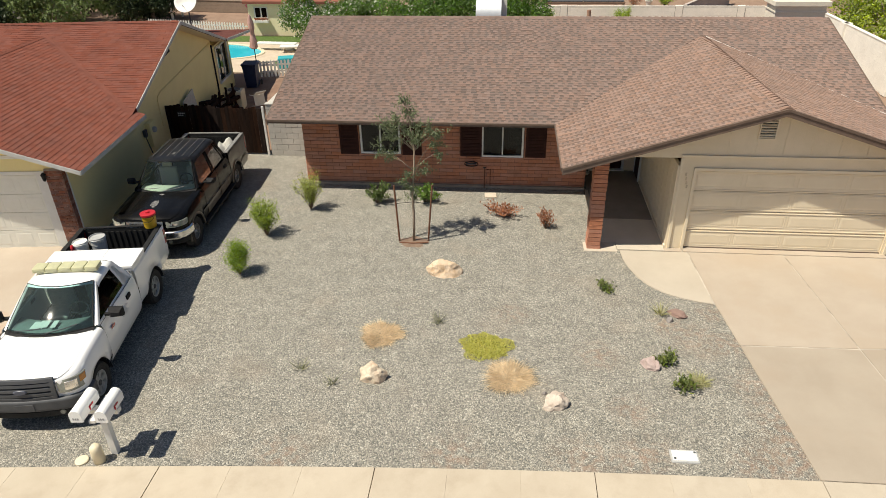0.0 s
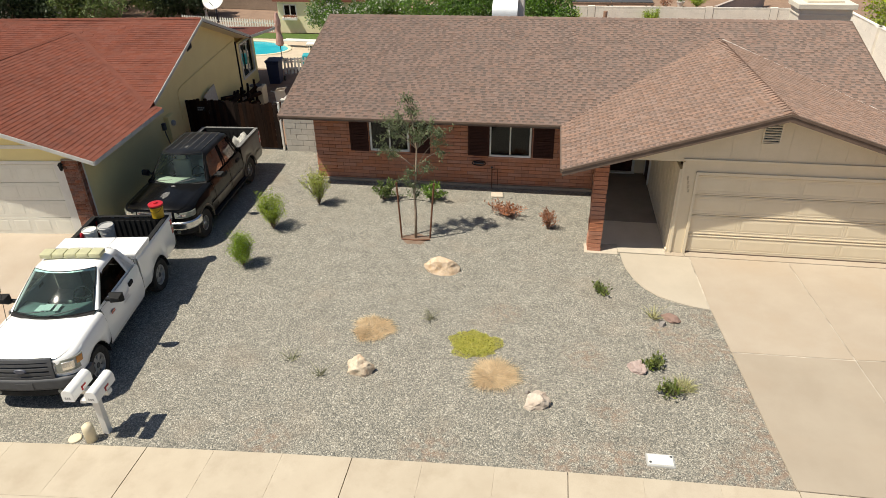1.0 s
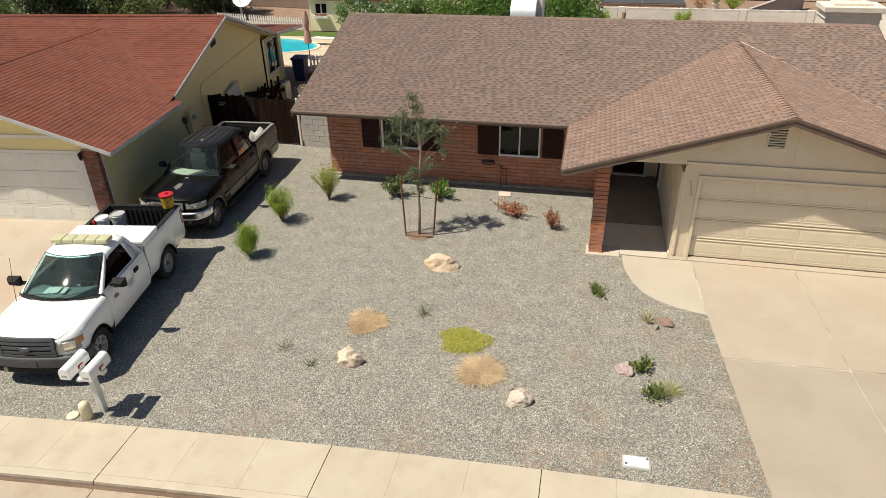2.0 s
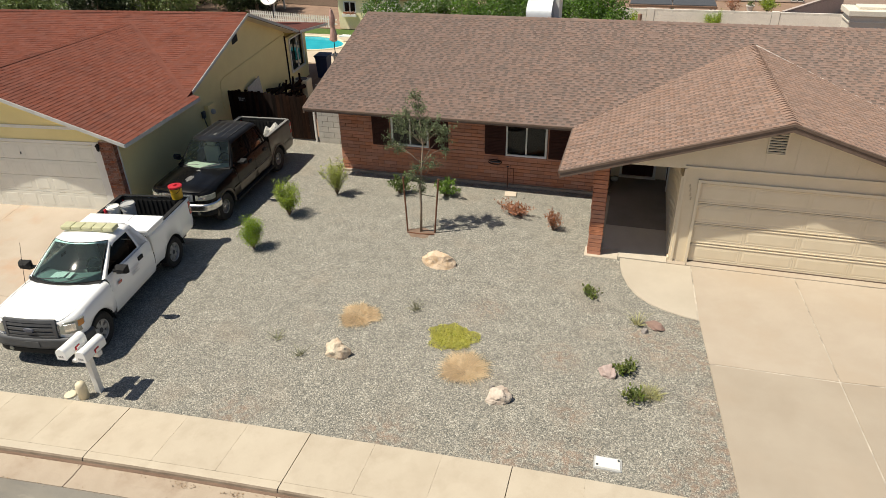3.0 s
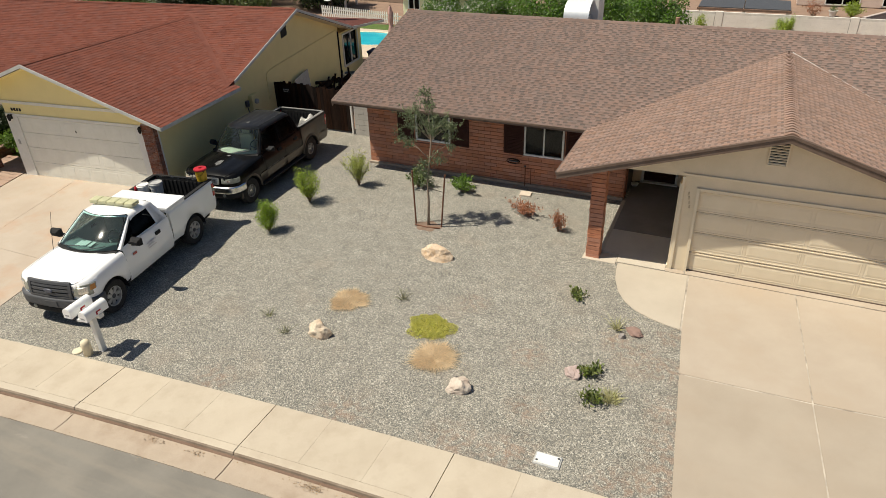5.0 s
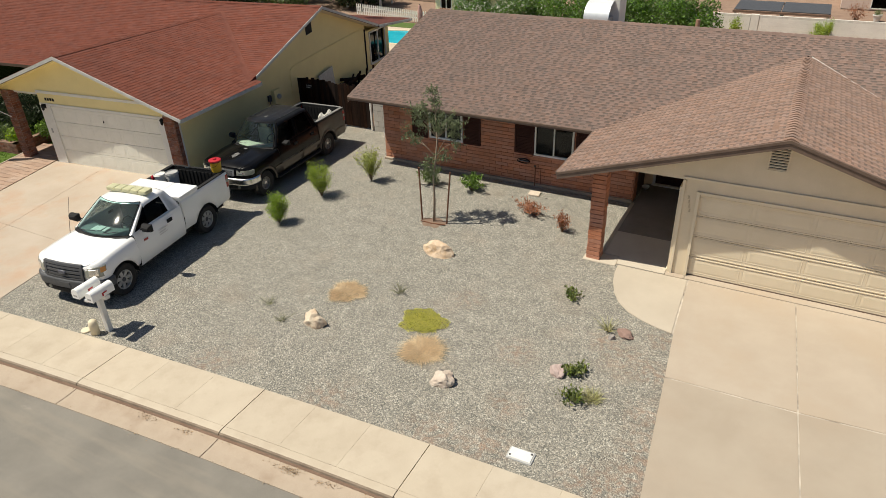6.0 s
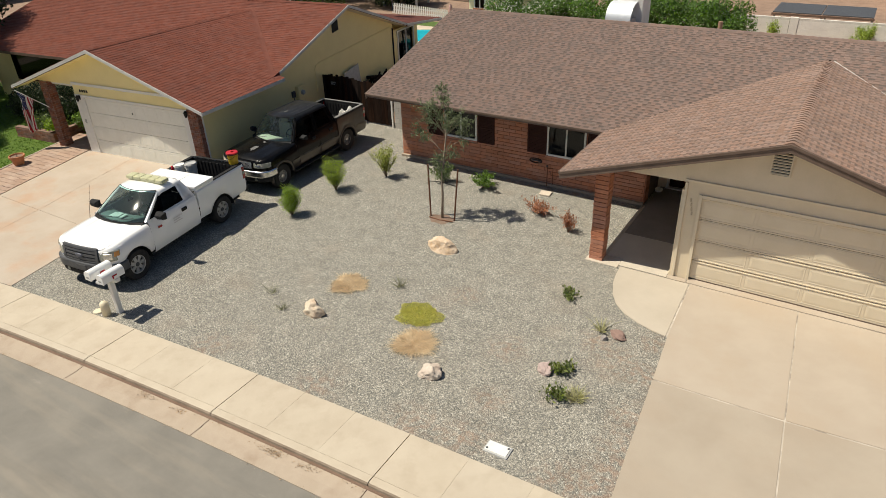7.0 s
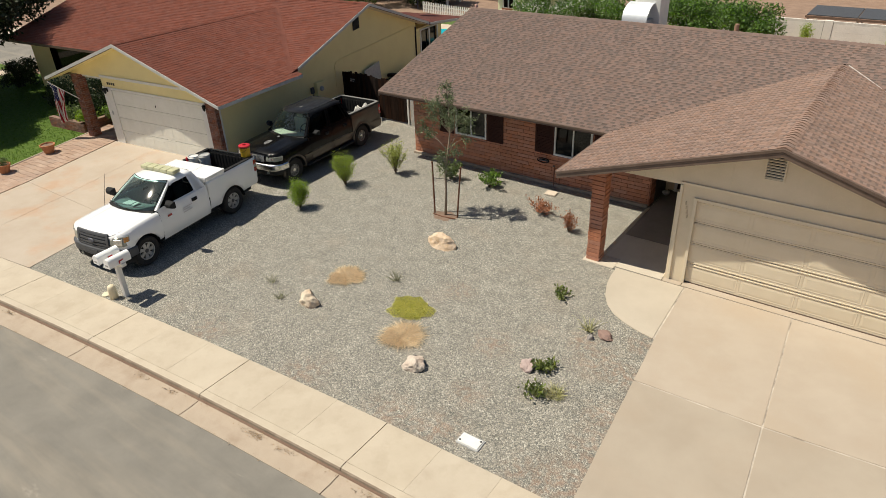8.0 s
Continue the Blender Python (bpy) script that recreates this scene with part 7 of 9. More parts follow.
def bush(name, label, at, h, r, n, material, seed, leaf=0.05, stems=26, flat=1.0, category="shrub", sparse=0.06, aspect=0.32):
    b = thing(name, label, category, at, group="desert shrubs in the gravel")
    g = np.random.default_rng(seed)
    bm = bmesh.new()
    pts = []
    for k in range(stems):
        a, q = g.uniform(0, 6.28), g.uniform(0.1, 1.0) ** 0.7
        tip = Vector((r * q * math.cos(a), r * q * math.sin(a), h * g.uniform(0.6, 1.05) * (1 - 0.35 * q * q)))
        mid = Vector((tip.x * 0.45, tip.y * 0.45, tip.z * 0.55))
        tube(bm, [(0, 0, -0.02), mid, tip], [0.008, 0.005, 0.002], 4)
        m = max(4, n // stems)
        f = g.uniform(0.3, 1.05, m)
        for t in f:
            p = Vector((0, 0, 0)).lerp(mid, t * 2) if t < 0.5 else mid.lerp(tip, t * 2 - 1)
            pts.append((p.x, p.y, p.z))
    part("stem", bm, TWIG, b)
    pts = np.array(pts) + g.normal(size=(len(pts), 3)) * sparse * (1, 1, flat)
    pts[:, 2] = np.maximum(pts[:, 2], 0.02)
    mesh_part("leaves", leaf_mesh("leaves", pts, leaf, material, g, aspect, -1.2), b)
    return b


bush("shrub", "dense bright green upright shrub in the gravel", (-4.3, 5.55, 0), 0.98, 0.3, 7000, BRIGHT, 1, 0.06, 40, aspect=0.2)
bush("shrub", "bright green feathery upright shrub in the gravel", (-4.28, 7.5, 0), 1.15, 0.42, 5200, OLIVE2, 2, 0.065, 40, sparse=0.04, aspect=0.2)
bush("shrub", "sparse yellow-green upright shrub near the brick wall", (-3.5, 9.08, 0), 1.15, 0.46, 3800, OLIVE, 3, 0.065, 36, sparse=0.035, aspect=0.2)
for (x, y), m, s, h, r, nn, lab in (((-1.7, 9.62), DARKLEAF, 11, 0.6, 0.48, 620, "dark green spiky shrub by the brick wall"), ((-0.32, 9.76), FRESH, 12, 0.5, 0.48, 700, "fresh green leafy shrub by the brick wall"), ((4.3, 5.43), LOWLEAF, 13, 0.2, 0.26, 230, "small low dark green plant in the gravel"),
                                    ((5.17, 2.95), LOWLEAF, 14, 0.2, 0.24, 270, "small dense dark green plant beside a rock"), ((5.38, 2.25), LOWLEAF, 15, 0.2, 0.28, 220, "small straggly green plant with pale tips")):
    bush("low_shrub", lab, (x, y, 0), h, r, nn, m, s, 0.1 if h > 0.3 else 0.09, 14, category="plant", sparse=0.03, aspect=0.45)
for (x, y), s, sx in (((1.9, 9.02), 17, 1.5), ((3.06, 8.33), 18, 0.75)):
    d = bush("dead_shrub", "dead russet shrub lying on the gravel" if sx > 1 else "dried russet shrub in the gravel", (x, y, 0), 0.36 if sx > 1 else 0.62, 0.48 if sx > 1 else 0.36, 560, DEADLEAF, s, 0.09, 18, category="dead plant", sparse=0.035)
    d.scale = (sx, 0.8, 1)
    d.rotation_euler[2] = radians(-32) if sx > 1 else 0

# tufts and ground cover
def tuft(name, label, at, r, n, length, material, seed, lean=1.0, width=0.008, up=0.6, category="grass"):
    g = np.random.default_rng(seed)
    a, q = g.uniform(0, 6.28, n), np.sqrt(g.uniform(0, 1, n))
    edge = 1 + 0.14 * np.sin(3 * a + seed) + 0.1 * np.sin(7 * a + 2 * seed)
    root = np.stack([q * r * edge * np.cos(a), q * r * edge * np.sin(a), np.full(n, 0.0)], 1)
    out = np.stack([np.cos(a), np.sin(a), np.zeros(n)], 1) * lean * q[:, None] + g.normal(size=(n, 3)) * 0.35
    out[:, 2] = up * g.uniform(0.4, 1.2, n)
    tip = root + out * length * g.uniform(0.6, 1.2, (n, 1))
    tip[:, 2] = np.maximum(tip[:, 2], 0.015)
    ob = new(name, blades(name, root, tip, width, material))
    ob.matrix_basis = pose(*at)
    return tagged(ob, label, category)


tuft("dry_grass", "dry straw-coloured grass clump lying flat", (-0.5, 3.44, 0), 0.34, 5200, 0.17, STRAW, 1, lean=0.8, up=0.22, width=0.006)
tuft("dry_grass", "dry straw-coloured grass clump beside the lime mound", (2.15, 2.3, 0), 0.3, 5600, 0.22, STRAW, 2, lean=1.0, up=0.24, width=0.006)
tuft("dry_grass", "small pale dry tuft beside a green plant", (5.66, 2.42, 0), 0.13, 420, 0.17, PALEBLADE, 3, up=0.7, width=0.007)
mound = thing("ground_cover", "bright lime-green low ground cover mound", "plant", (1.67, 3.19, 0))
g = np.random.default_rng(9)
n = 6000
a, q = g.uniform(0, 6.28, n), np.sqrt(g.uniform(0, 1, n))
e = 1 + 0.1 * np.sin(3 * a + 1) + 0.08 * np.sin(5 * a) + 0.06 * np.sin(11 * a + 2)
pts = np.stack([q * 0.52 * e * np.cos(a), q * 0.43 * e * np.sin(a), 0.05 * (1 - q ** 3) * g.uniform(0.4, 1.2, n) + 0.008], 1)
mesh_part("leaves", leaf_mesh("leaves", pts, 0.038, LIME, g, 0.4, -1.0), mound)
bm = bmesh.new()
lathe(bm, [(0.42, 0.0), (0.36, 0.02), (0.2, 0.035), (0.0, 0.04)], 24)
for v in bm.verts:
    v.co.y *= 0.8
part("mat_base", bm, mat("shaded_moss", (0.3, 0.3, 0.04), (0.22, 0.23, 0.03), 14, 0.9), mound, smooth=True)
for (x, y), s, ln, nn in (((0.65, 3.95), 21, 0.26, 40), ((-1.88, 2.25), 22, 0.22, 24), ((-1.17, 1.88), 23, 0.17, 30), ((5.36, 4.6), 24, 0.23, 60)):
    tuft("grass_tuft", "thin grey-green grass tuft in the gravel" if nn < 60 else "spiky grey-green yucca beside small rocks", (x, y, 0), 0.05, nn, ln, GREYBLADE if nn < 60 else PALEBLADE, s, 1.1, 0.012, 1.15, "grass" if nn < 60 else "yucca")


def rock(label, at, size, seed, material, turn=0.0):
    bm = bmesh.new()
    bmesh.ops.create_icosphere(bm, subdivisions=4, radius=1.0)
    g = random.Random(seed)
    cuts = [(Vector((g.uniform(-1, 1), g.uniform(-1, 1), g.uniform(-0.2, 1))).normalized(), g.uniform(0.55, 0.85)) for _ in range(11)]
    o = Vector((seed * 3.7, seed, 0))
    for v in bm.verts:
        p = v.co.copy()
        for nrm, d in cuts:
            k = p.dot(nrm) - d
            if k > 0:
                p -= nrm * k * 0.88
        p *= 1 + 0.14 * noise.noise(p * 1.7 + o) + 0.11 * noise.noise(p * 4 + o) + 0.045 * noise.noise(p * 11 + o)
        v.co = Vector((p.x * size[0] / 2, p.y * size[1] / 2, max(p.z, -0.35) * size[2] * 0.75))
    ob = solo("rock", bm, material, label, "rock", group="rocks in the gravel", smooth=False)
    ob.matrix_basis = pose(at[0], at[1], size[2] * 0.2, 0, 0, turn)
    return ob


TANROCK = mat("tan_sandstone", (0.6, 0.45, 0.31), (0.66, 0.53, 0.4), 5, 0.9, bump=0.008, bscale=26, stain=(0.45, 0.27, 0.13), stain_scale=7, stain_amount=0.6)
PALEROCK = mat("pale_sandstone", (0.68, 0.59, 0.46), (0.58, 0.45, 0.33), 5, 0.9, bump=0.006, bscale=30, stain=(0.42, 0.28, 0.19), stain_scale=6, stain_amount=0.7)
BROWNROCK = mat("reddish_brown_stone", (0.3, 0.2, 0.165), (0.25, 0.165, 0.14), 6, 0.9, bump=0.005, bscale=40)
PINKROCK = mat("pink_stone", (0.5, 0.4, 0.37), (0.44, 0.33, 0.3), 6, 0.9, bump=0.005, bscale=40)
GREYROCK = mat("grey_stone", (0.3, 0.27, 0.25), (0.22, 0.2, 0.19), 8, 0.9, bump=0.004, bscale=50)
GREYISHROCK = mat("pale_greyish_stone", (0.6, 0.53, 0.45), (0.52, 0.43, 0.36), 5, 0.9, bump=0.006, bscale=30, stain=(0.42, 0.3, 0.23), stain_scale=6, stain_amount=0.6)
rock("large rough tan sandstone boulder", (0.6, 5.95), (0.88, 0.62, 0.42), 4, TANROCK, 8)
rock("angular pale sandstone rock", (-0.46, 2.1), (0.62, 0.48, 0.4), 7, PALEROCK, -15)
rock("rounded pale sandstone rock", (2.98, 1.66), (0.56, 0.4, 0.3), 8, GREYISHROCK, 25)
rock("flat pinkish stone slab", (4.84, 2.85), (0.4, 0.36, 0.24), 9, PINKROCK, -55)
rock("flat reddish brown stone beside a yucca", (5.7, 4.62), (0.46, 0.36, 0.13), 11, BROWNROCK, -25)
rock("small round grey stone", (5.5, 4.36), (0.16, 0.16, 0.14), 12, GREYROCK, 20)
rock("small dark stone beside a pale rock", (2.8, 1.9), (0.1, 0.08, 0.07), 13, GREYROCK, 20)
rock("small dark stone near the wall", (1.98, 10.1), (0.08, 0.07, 0.05), 14, GREYROCK, 50)

# utility cover, paver
lid = thing("utility_cover", "white plastic utility box cover set in gravel", "utility cover", (5.01, 0.57, 0.0), 1)
bm = bmesh.new()
box(bm, -0.23, 0.23, -0.14, 0.14, -0.05, 0.03, 0.03)
part("collar", bm, GREYPAIL, lid)
bm = bmesh.new()
box(bm, -0.2, 0.2, -0.11, 0.11, 0.0, 0.042, 0.012)
part("plate", bm, WHITE, lid)
for x, y in ((-0.17, -0.07), (0.17, 0.07)):
    bm = bmesh.new()
    lathe(bm, [(0.022, 0.04), (0.022, 0.046), (0.0, 0.047)], 10, at=(x, y, 0))
    part("bolt", bm, GREYPLASTIC, lid)
bm = bmesh.new()
box(bm, -0.17, 0.17, -0.15, 0.15, 0.0, 0.045, 0.012)
pv = solo("paving_stone", bm, mat("pink_paver", (0.62, 0.53, 0.43), (0.56, 0.47, 0.38), 8, 0.85, bump=0.002), "small square pinkish paving stone on gravel", "paver")
pv.matrix_basis = pose(1.55, 10.25, 0, 0, 0, 6)

# twin mailboxes on one post
MAILWHITE = mat("fresh_white_enamel", (0.9, 0.9, 0.88), (0.87, 0.87, 0.85), 4, 0.35, grain=0.02)
mail = thing("mailbox_post", "white wooden post with two white mailboxes", "mailbox", (-4.4, -0.05, 0), 4)
bm = bmesh.new()
box(bm, -0.055, 0.055, -0.055, 0.055, -0.1, 0.98, 0.008)
part("post", bm, WHITE, mail)
bm = bmesh.new()
box(bm, -0.3, 0.3, -0.06, 0.06, 0.9, 0.99, 0.008)
box(bm, -0.05, 0.05, -0.3, 0.3, 0.93, 0.99, 0.008)
part("cross_arm", bm, WHITE, mail)
for x in (-0.2, 0.2):
    bm = bmesh.new()
    prof = [(-0.095, 0.0), (0.095, 0.0), (0.095, 0.13)] + [(0.095 * math.cos(a), 0.13 + 0.095 * math.sin(a)) for a in [math.pi * k / 10 for k in range(1, 10)]] + [(-0.095, 0.13)]
    prism(bm, [(x + px, -0.32, 1.0 + pz) for px, pz in prof], (0, 0.54, 0), 0.004)
    mb = part("mailbox", bm, MAILWHITE, mail, "white rounded metal mailbox", smooth=False)
    bm = bmesh.new()
    prism(bm, [(x + px * 1.05, -0.345, 0.995 + pz * 1.04) for px, pz in prof], (0, 0.03, 0), 0.004)
    part("mailbox_door", bm, MAILWHITE, mb)
    bm = bmesh.new()
    box(bm, x + 0.097, x + 0.104, -0.1, 0.02, 1.08, 1.11)
    box(bm, x + 0.097, x + 0.104, -0.1, -0.07, 1.03, 1.11)
    part("flag", bm, RPLAST, mb, "small red mailbox flag")
    bm = bmesh.new()
    for k in range(3):
        box(bm, x - 0.05 + k * 0.035, x - 0.025 + k * 0.035, -0.349, -0.346, 1.05, 1.09)
    part("number_bars", bm, GREYPAIL, mb)
bm = bmesh.new()
lathe(bm, [(0.095, -0.05), (0.095, 0.27), (0.085, 0.33), (0.05, 0.365), (0.0, 0.375)], 20)
ped = solo("utility_pedestal", bm, CREAM, "short cream rounded utility pedestal", "pedestal", smooth=True)
ped.matrix_basis = pose(-4.56, -0.27, 0)
bm = bmesh.new()
lathe(bm, [(0.11, -0.03), (0.11, 0.025), (0.095, 0.035), (0.0, 0.04)], 20)
disc = solo("valve_cap", bm, CREAM, "small round cream valve cap", "valve cap")
disc.matrix_basis = pose(-4.86, -0.29, 0)

# hose bib, pipe and wall reel on the brick
reel = thing("hose_hanger", "small dark metal hose hanger with coiled hose on brick", "hose hanger", (0.95, 10.86, 0.72))
bm = bmesh.new()
tube(bm, [(0.2 * math.cos(a), -0.05 - 0.012 * k / 16, 0.05 + 0.07 * math.sin(a)) for k, a in enumerate([2 * math.pi * k / 16 for k in range(33)])], 0.014, 6)
part("hose", bm, BLACKPLASTIC, reel, smooth=True)
bm = bmesh.new()
box(bm, -0.15, 0.15, -0.06, 0.01, 0.02, 0.06, 0.01)
part("bracket", bm, GREYPLASTIC, reel)
tap = thing("water_pipe", "thin water pipe and tap rising beside the brick wall", "pipe", (1.34, 10.8, 0))
bm = bmesh.new()
tube(bm, [(0, 0, -0.02), (0, 0, 0.62), (0.0, -0.03, 0.66)], 0.016, 8)
tube(bm, [(0.17, 0.03, 0.0), (0.17, 0.03, 0.6), (0.0, 0.0, 0.58)], 0.012, 8)
part("pipe", bm, RUST, tap)
bm = bmesh.new()
lathe(bm, [(0.035, 0.0), (0.04, 0.02), (0.0, 0.03)], 10, at=(0, -0.03, 0.66))
part("tap_handle", bm, GREYPLASTIC, tap)

# ---- side yard, back yards and distance ----
# board gate between the houses
gate = thing("board_gate", "dark weathered board fence and gate", "gate", (-7.7, 13.05, 0), world_parts=True)
rg = random.Random(8)
x = -9.5
while x < -6.1:
    w = rg.uniform(0.12, 0.15)
    bm = bmesh.new()
    h = 1.62 + rg.uniform(-0.05, 0.04) + (0.05 if x < -7.9 else 0)
    y = 13.05 + (0.03 if x < -7.9 else 0) + rg.uniform(-0.006, 0.006)
    prism(bm, [(x, y, 0.06), (x + w - 0.008, y, 0.06), (x + w - 0.008, y, h), (x + w - 0.03, y, h + 0.02), (x + 0.02, y, h + 0.02), (x, y, h)], (0, 0.02, 0))
    part("board", bm, FENCEWOOD, gate)
    x += w
for z in (0.35, 1.35):
    bm = bmesh.new()
    box(bm, -9.5, -6.1, 13.1, 13.14, z, z + 0.09)
    part("rail", bm, FENCEWOOD, gate)
bm = bmesh.new()
box(bm, -8.98, -8.68, 13.065, 13.072, 1.28, 1.46, 0.004)
sg = part("sign", bm, BLACKPLASTIC, gate, "small dark sign with pale unreadable lines")
for k in range(2):
    for j in range(4 - k):
        bm = bmesh.new()
        box(bm, -8.95 + j * 0.065, -8.905 + j * 0.065, 13.06, 13.064, 1.38 - k * 0.07, 1.42 - k * 0.07)
        part("sign_bar", bm, GREYPAIL, sg)
bm = bmesh.new()
box(bm, -6.04, -5.97, 12.98, 13.05, 0, 1.7, 0.008)
solo("gate_post", bm, WHITE, "white painted gate post", "post")


def block_wall(name, label, p, q, h, seed, limit=0, cap=True, t=0.15, face=None, joint=None):
    """A wall of grey concrete blocks between two points on the ground."""
    p, q = Vector((*p, 0)), Vector((*q, 0))
    d = (q - p)
    L = d.length
    ang = math.atan2(d.y, d.x)
    wl = thing(name, label, "block wall", p, kind="structure")
    wl.matrix_basis = Matrix.Translation(p) @ Matrix.Rotation(ang, 4, "Z")
    bm = bmesh.new()
    rec = 0.003 if face else 0.012
    box(bm, 0, L, rec, t - rec, -0.05, h)
    part("core", bm, joint or BLOCKJOINT, wl)
    pieces_wall(wl, Matrix.Translation((0, 0.012, 0)), L, h, [], 0.4, 0.2, 0.013 if face else 0.014, 0.006 if face else 0.012, face or BLOCK, "block", limit=limit, seed=seed, rough=0.002)
    pieces_wall(wl, Matrix.Translation((L, t - 0.012, 0)) @ Matrix.Rotation(math.pi, 4, "Z"), L, h, [], 0.4, 0.2, 0.013 if face else 0.014, 0.006 if face else 0.012, face or BLOCK, "block", limit=0, seed=seed + 1, rough=0.002)
    if cap:
        bm = bmesh.new()
        box(bm, -0.01, L + 0.01, -0.02, t + 0.02, h + 0.003, h + 0.05, 0.008)
        part("coping", bm, face or BLOCK, wl)
    return wl


block_wall("wall_side", "short grey concrete block wall beside the gate", (-5.9, 13.0), (-4.08, 13.0), 1.75, 41, 60)
block_wall("wall_property", "grey concrete block property wall with coping", (-5.9, 24.0), (-5.9, 13.2), 1.7, 42, 0)
bk = block_wall("wall_back", "long grey concrete block wall behind the house", (-4.5, 34.0), (17.3, 34.0), 1.12, 43, 120, cap=False, face=PALEBLOCK, joint=PALEBLOCKJOINT)
for x in (0.2, 5.1, 11.7, 15.2):
    bm = bmesh.new()
    box(bm, x + 4.5 - 0.2, x + 4.5 + 0.2, -0.012, 0.165, -0.02, 1.15, 0.006)
    part("pilaster", bm, PALEBLOCK, bk)
    for dx in (-0.225, 0.205):
        bm = bmesh.new()
        box(bm, x + 4.5 + dx, x + 4.5 + dx + 0.02, -0.012, 0.0, -0.02, 1.1)
        part("control_joint", bm, BLOCKJOINT, bk)
block_wall("wall_garden", "pinkish garden wall running away behind the back wall", (12.15, 34.3), (16.6, 41.2), 1.1, 47, 0, face=mat("pinkish_block", (0.5, 0.42, 0.38), (0.45, 0.38, 0.34), 2, 0.9), joint=mat("pinkish_mortar", (0.44, 0.37, 0.33), None, 4, 0.95))
rw = block_wall("wall_right", "pale block wall running back along the yard", (17.3, 34.0), (17.3, 8.0), 1.8, 44, 0, face=PALEBLOCK, joint=PALEBLOCKJOINT)
for k in range(5):
    bm = bmesh.new()
    box(bm, 3 + 5 * k, 3.4 + 5 * k, -0.12, 0.27, -0.02, 1.85, 0.008)
    part("pilaster", bm, PALEBLOCK, rw)

# earth of the side yard and back patio
SIDEEARTH = mat("reddish_side_yard_earth", (0.2, 0.12, 0.085), (0.26, 0.17, 0.12), 2, 0.95, bump=0.01, bscale=30)
bm = bmesh.new()
box(bm, -9.6, -5.92, 13.4, 22.2, -0.04, 0.0)
solo("side_yard", bm, SIDEEARTH, "reddish packed earth side yard", "ground", "structure")
LAWN = leaf_mat("lawn_grass", (0.09, 0.17, 0.02), (0.14, 0.22, 0.035), 0.2, 0.8)
DECK = mat("pool_deck_concrete", (0.56, 0.47, 0.36), (0.5, 0.41, 0.31), 1.5, 0.85, grain=0.05)
bm = bmesh.new()
box(bm, -19, -6.1, 23.2, 29.4, -0.045, -0.005)
solo("pool_deck", bm, DECK, "pale tan concrete pool deck", "pool deck", "structure")
bm = bmesh.new()
for x0, x1, y0, y1 in ((-20, -6.2, 29.4, 30.7), (-9.6, -6.2, 24.4, 25.6)):
    box(bm, x0, x1, y0, y1, -0.02, 0.012)
solo("back_lawn", bm, LAWN, "patchy green back lawn", "lawn", "structure")
WATER = mat("pool_water", (0.02, 0.42, 0.55), (0.03, 0.5, 0.62), 1.2, 0.06, grain=0.03, spec=0.6)
pool = thing("swimming_pool", "kidney-shaped turquoise swimming pool", "swimming pool", (-13.6, 26.8, 0))
ring = [(2.35 * math.cos(a) * (1 + 0.12 * math.cos(2 * a)), 1.55 * math.sin(a) * (1 + 0.2 * math.sin(a + 0.6))) for a in [2 * math.pi * k / 40 for k in range(40)]]
bm = bmesh.new()
bm.faces.new([bm.verts.new((x, y, 0.004)) for x, y in ring])
part("water", bm, WATER, pool, "still turquoise water")
bm = bmesh.new()
grid(bm, [[(x * s, y * s * (1.04 if s > 1 else 1), z) for x, y in ring] for s, z in ((1.0, 0.0), (1.0, 0.035), (1.07, 0.04), (1.08, 0.0))], close=True)
part("coping", bm, CREAM, pool, "pale rounded pool coping")
bm = bmesh.new()
box(bm, -1.1, 1.1, -0.22, 0.22, 0.32, 0.38, 0.02)
box(bm, 0.5, 0.9, -0.15, 0.15, 0.0, 0.32, 0.02)
db = solo("diving_board", bm, WHITE, "white diving board beside the pool", "diving board")
db.matrix_basis = pose(-10.3, 27.6, 0, 0, 0, -4)
# closed parasol
UMB = mat("faded_pink_canvas", (0.5, 0.32, 0.28), (0.42, 0.25, 0.22), 7, 0.9)
um = thing("parasol", "closed faded pink parasol on a dark pole", "parasol", (-10.5, 24.8, 0))
bm = bmesh.new()
tube(bm, [(0, 0, 0), (0, 0, 2.35)], 0.022, 8)
part("pole", bm, BLACKPLASTIC, um)
bm = bmesh.new()
lathe(bm, [(0.12, 0.72), (0.2, 0.8), (0.17, 1.1), (0.1, 1.4), (0.14, 1.7), (0.13, 1.95), (0.06, 2.28), (0.0, 2.36)], 12)
for k, v in enumerate(bm.verts):
    v.co.x *= 1 + 0.2 * math.sin(k * 2.4)
part("canopy", bm, UMB, um, "folded pink canvas")
bm = bmesh.new()
lathe(bm, [(0.25, 0.0), (0.25, 0.05), (0.05, 0.1), (0.03, 0.2)], 16)
part("base", bm, GREYPLASTIC, um)


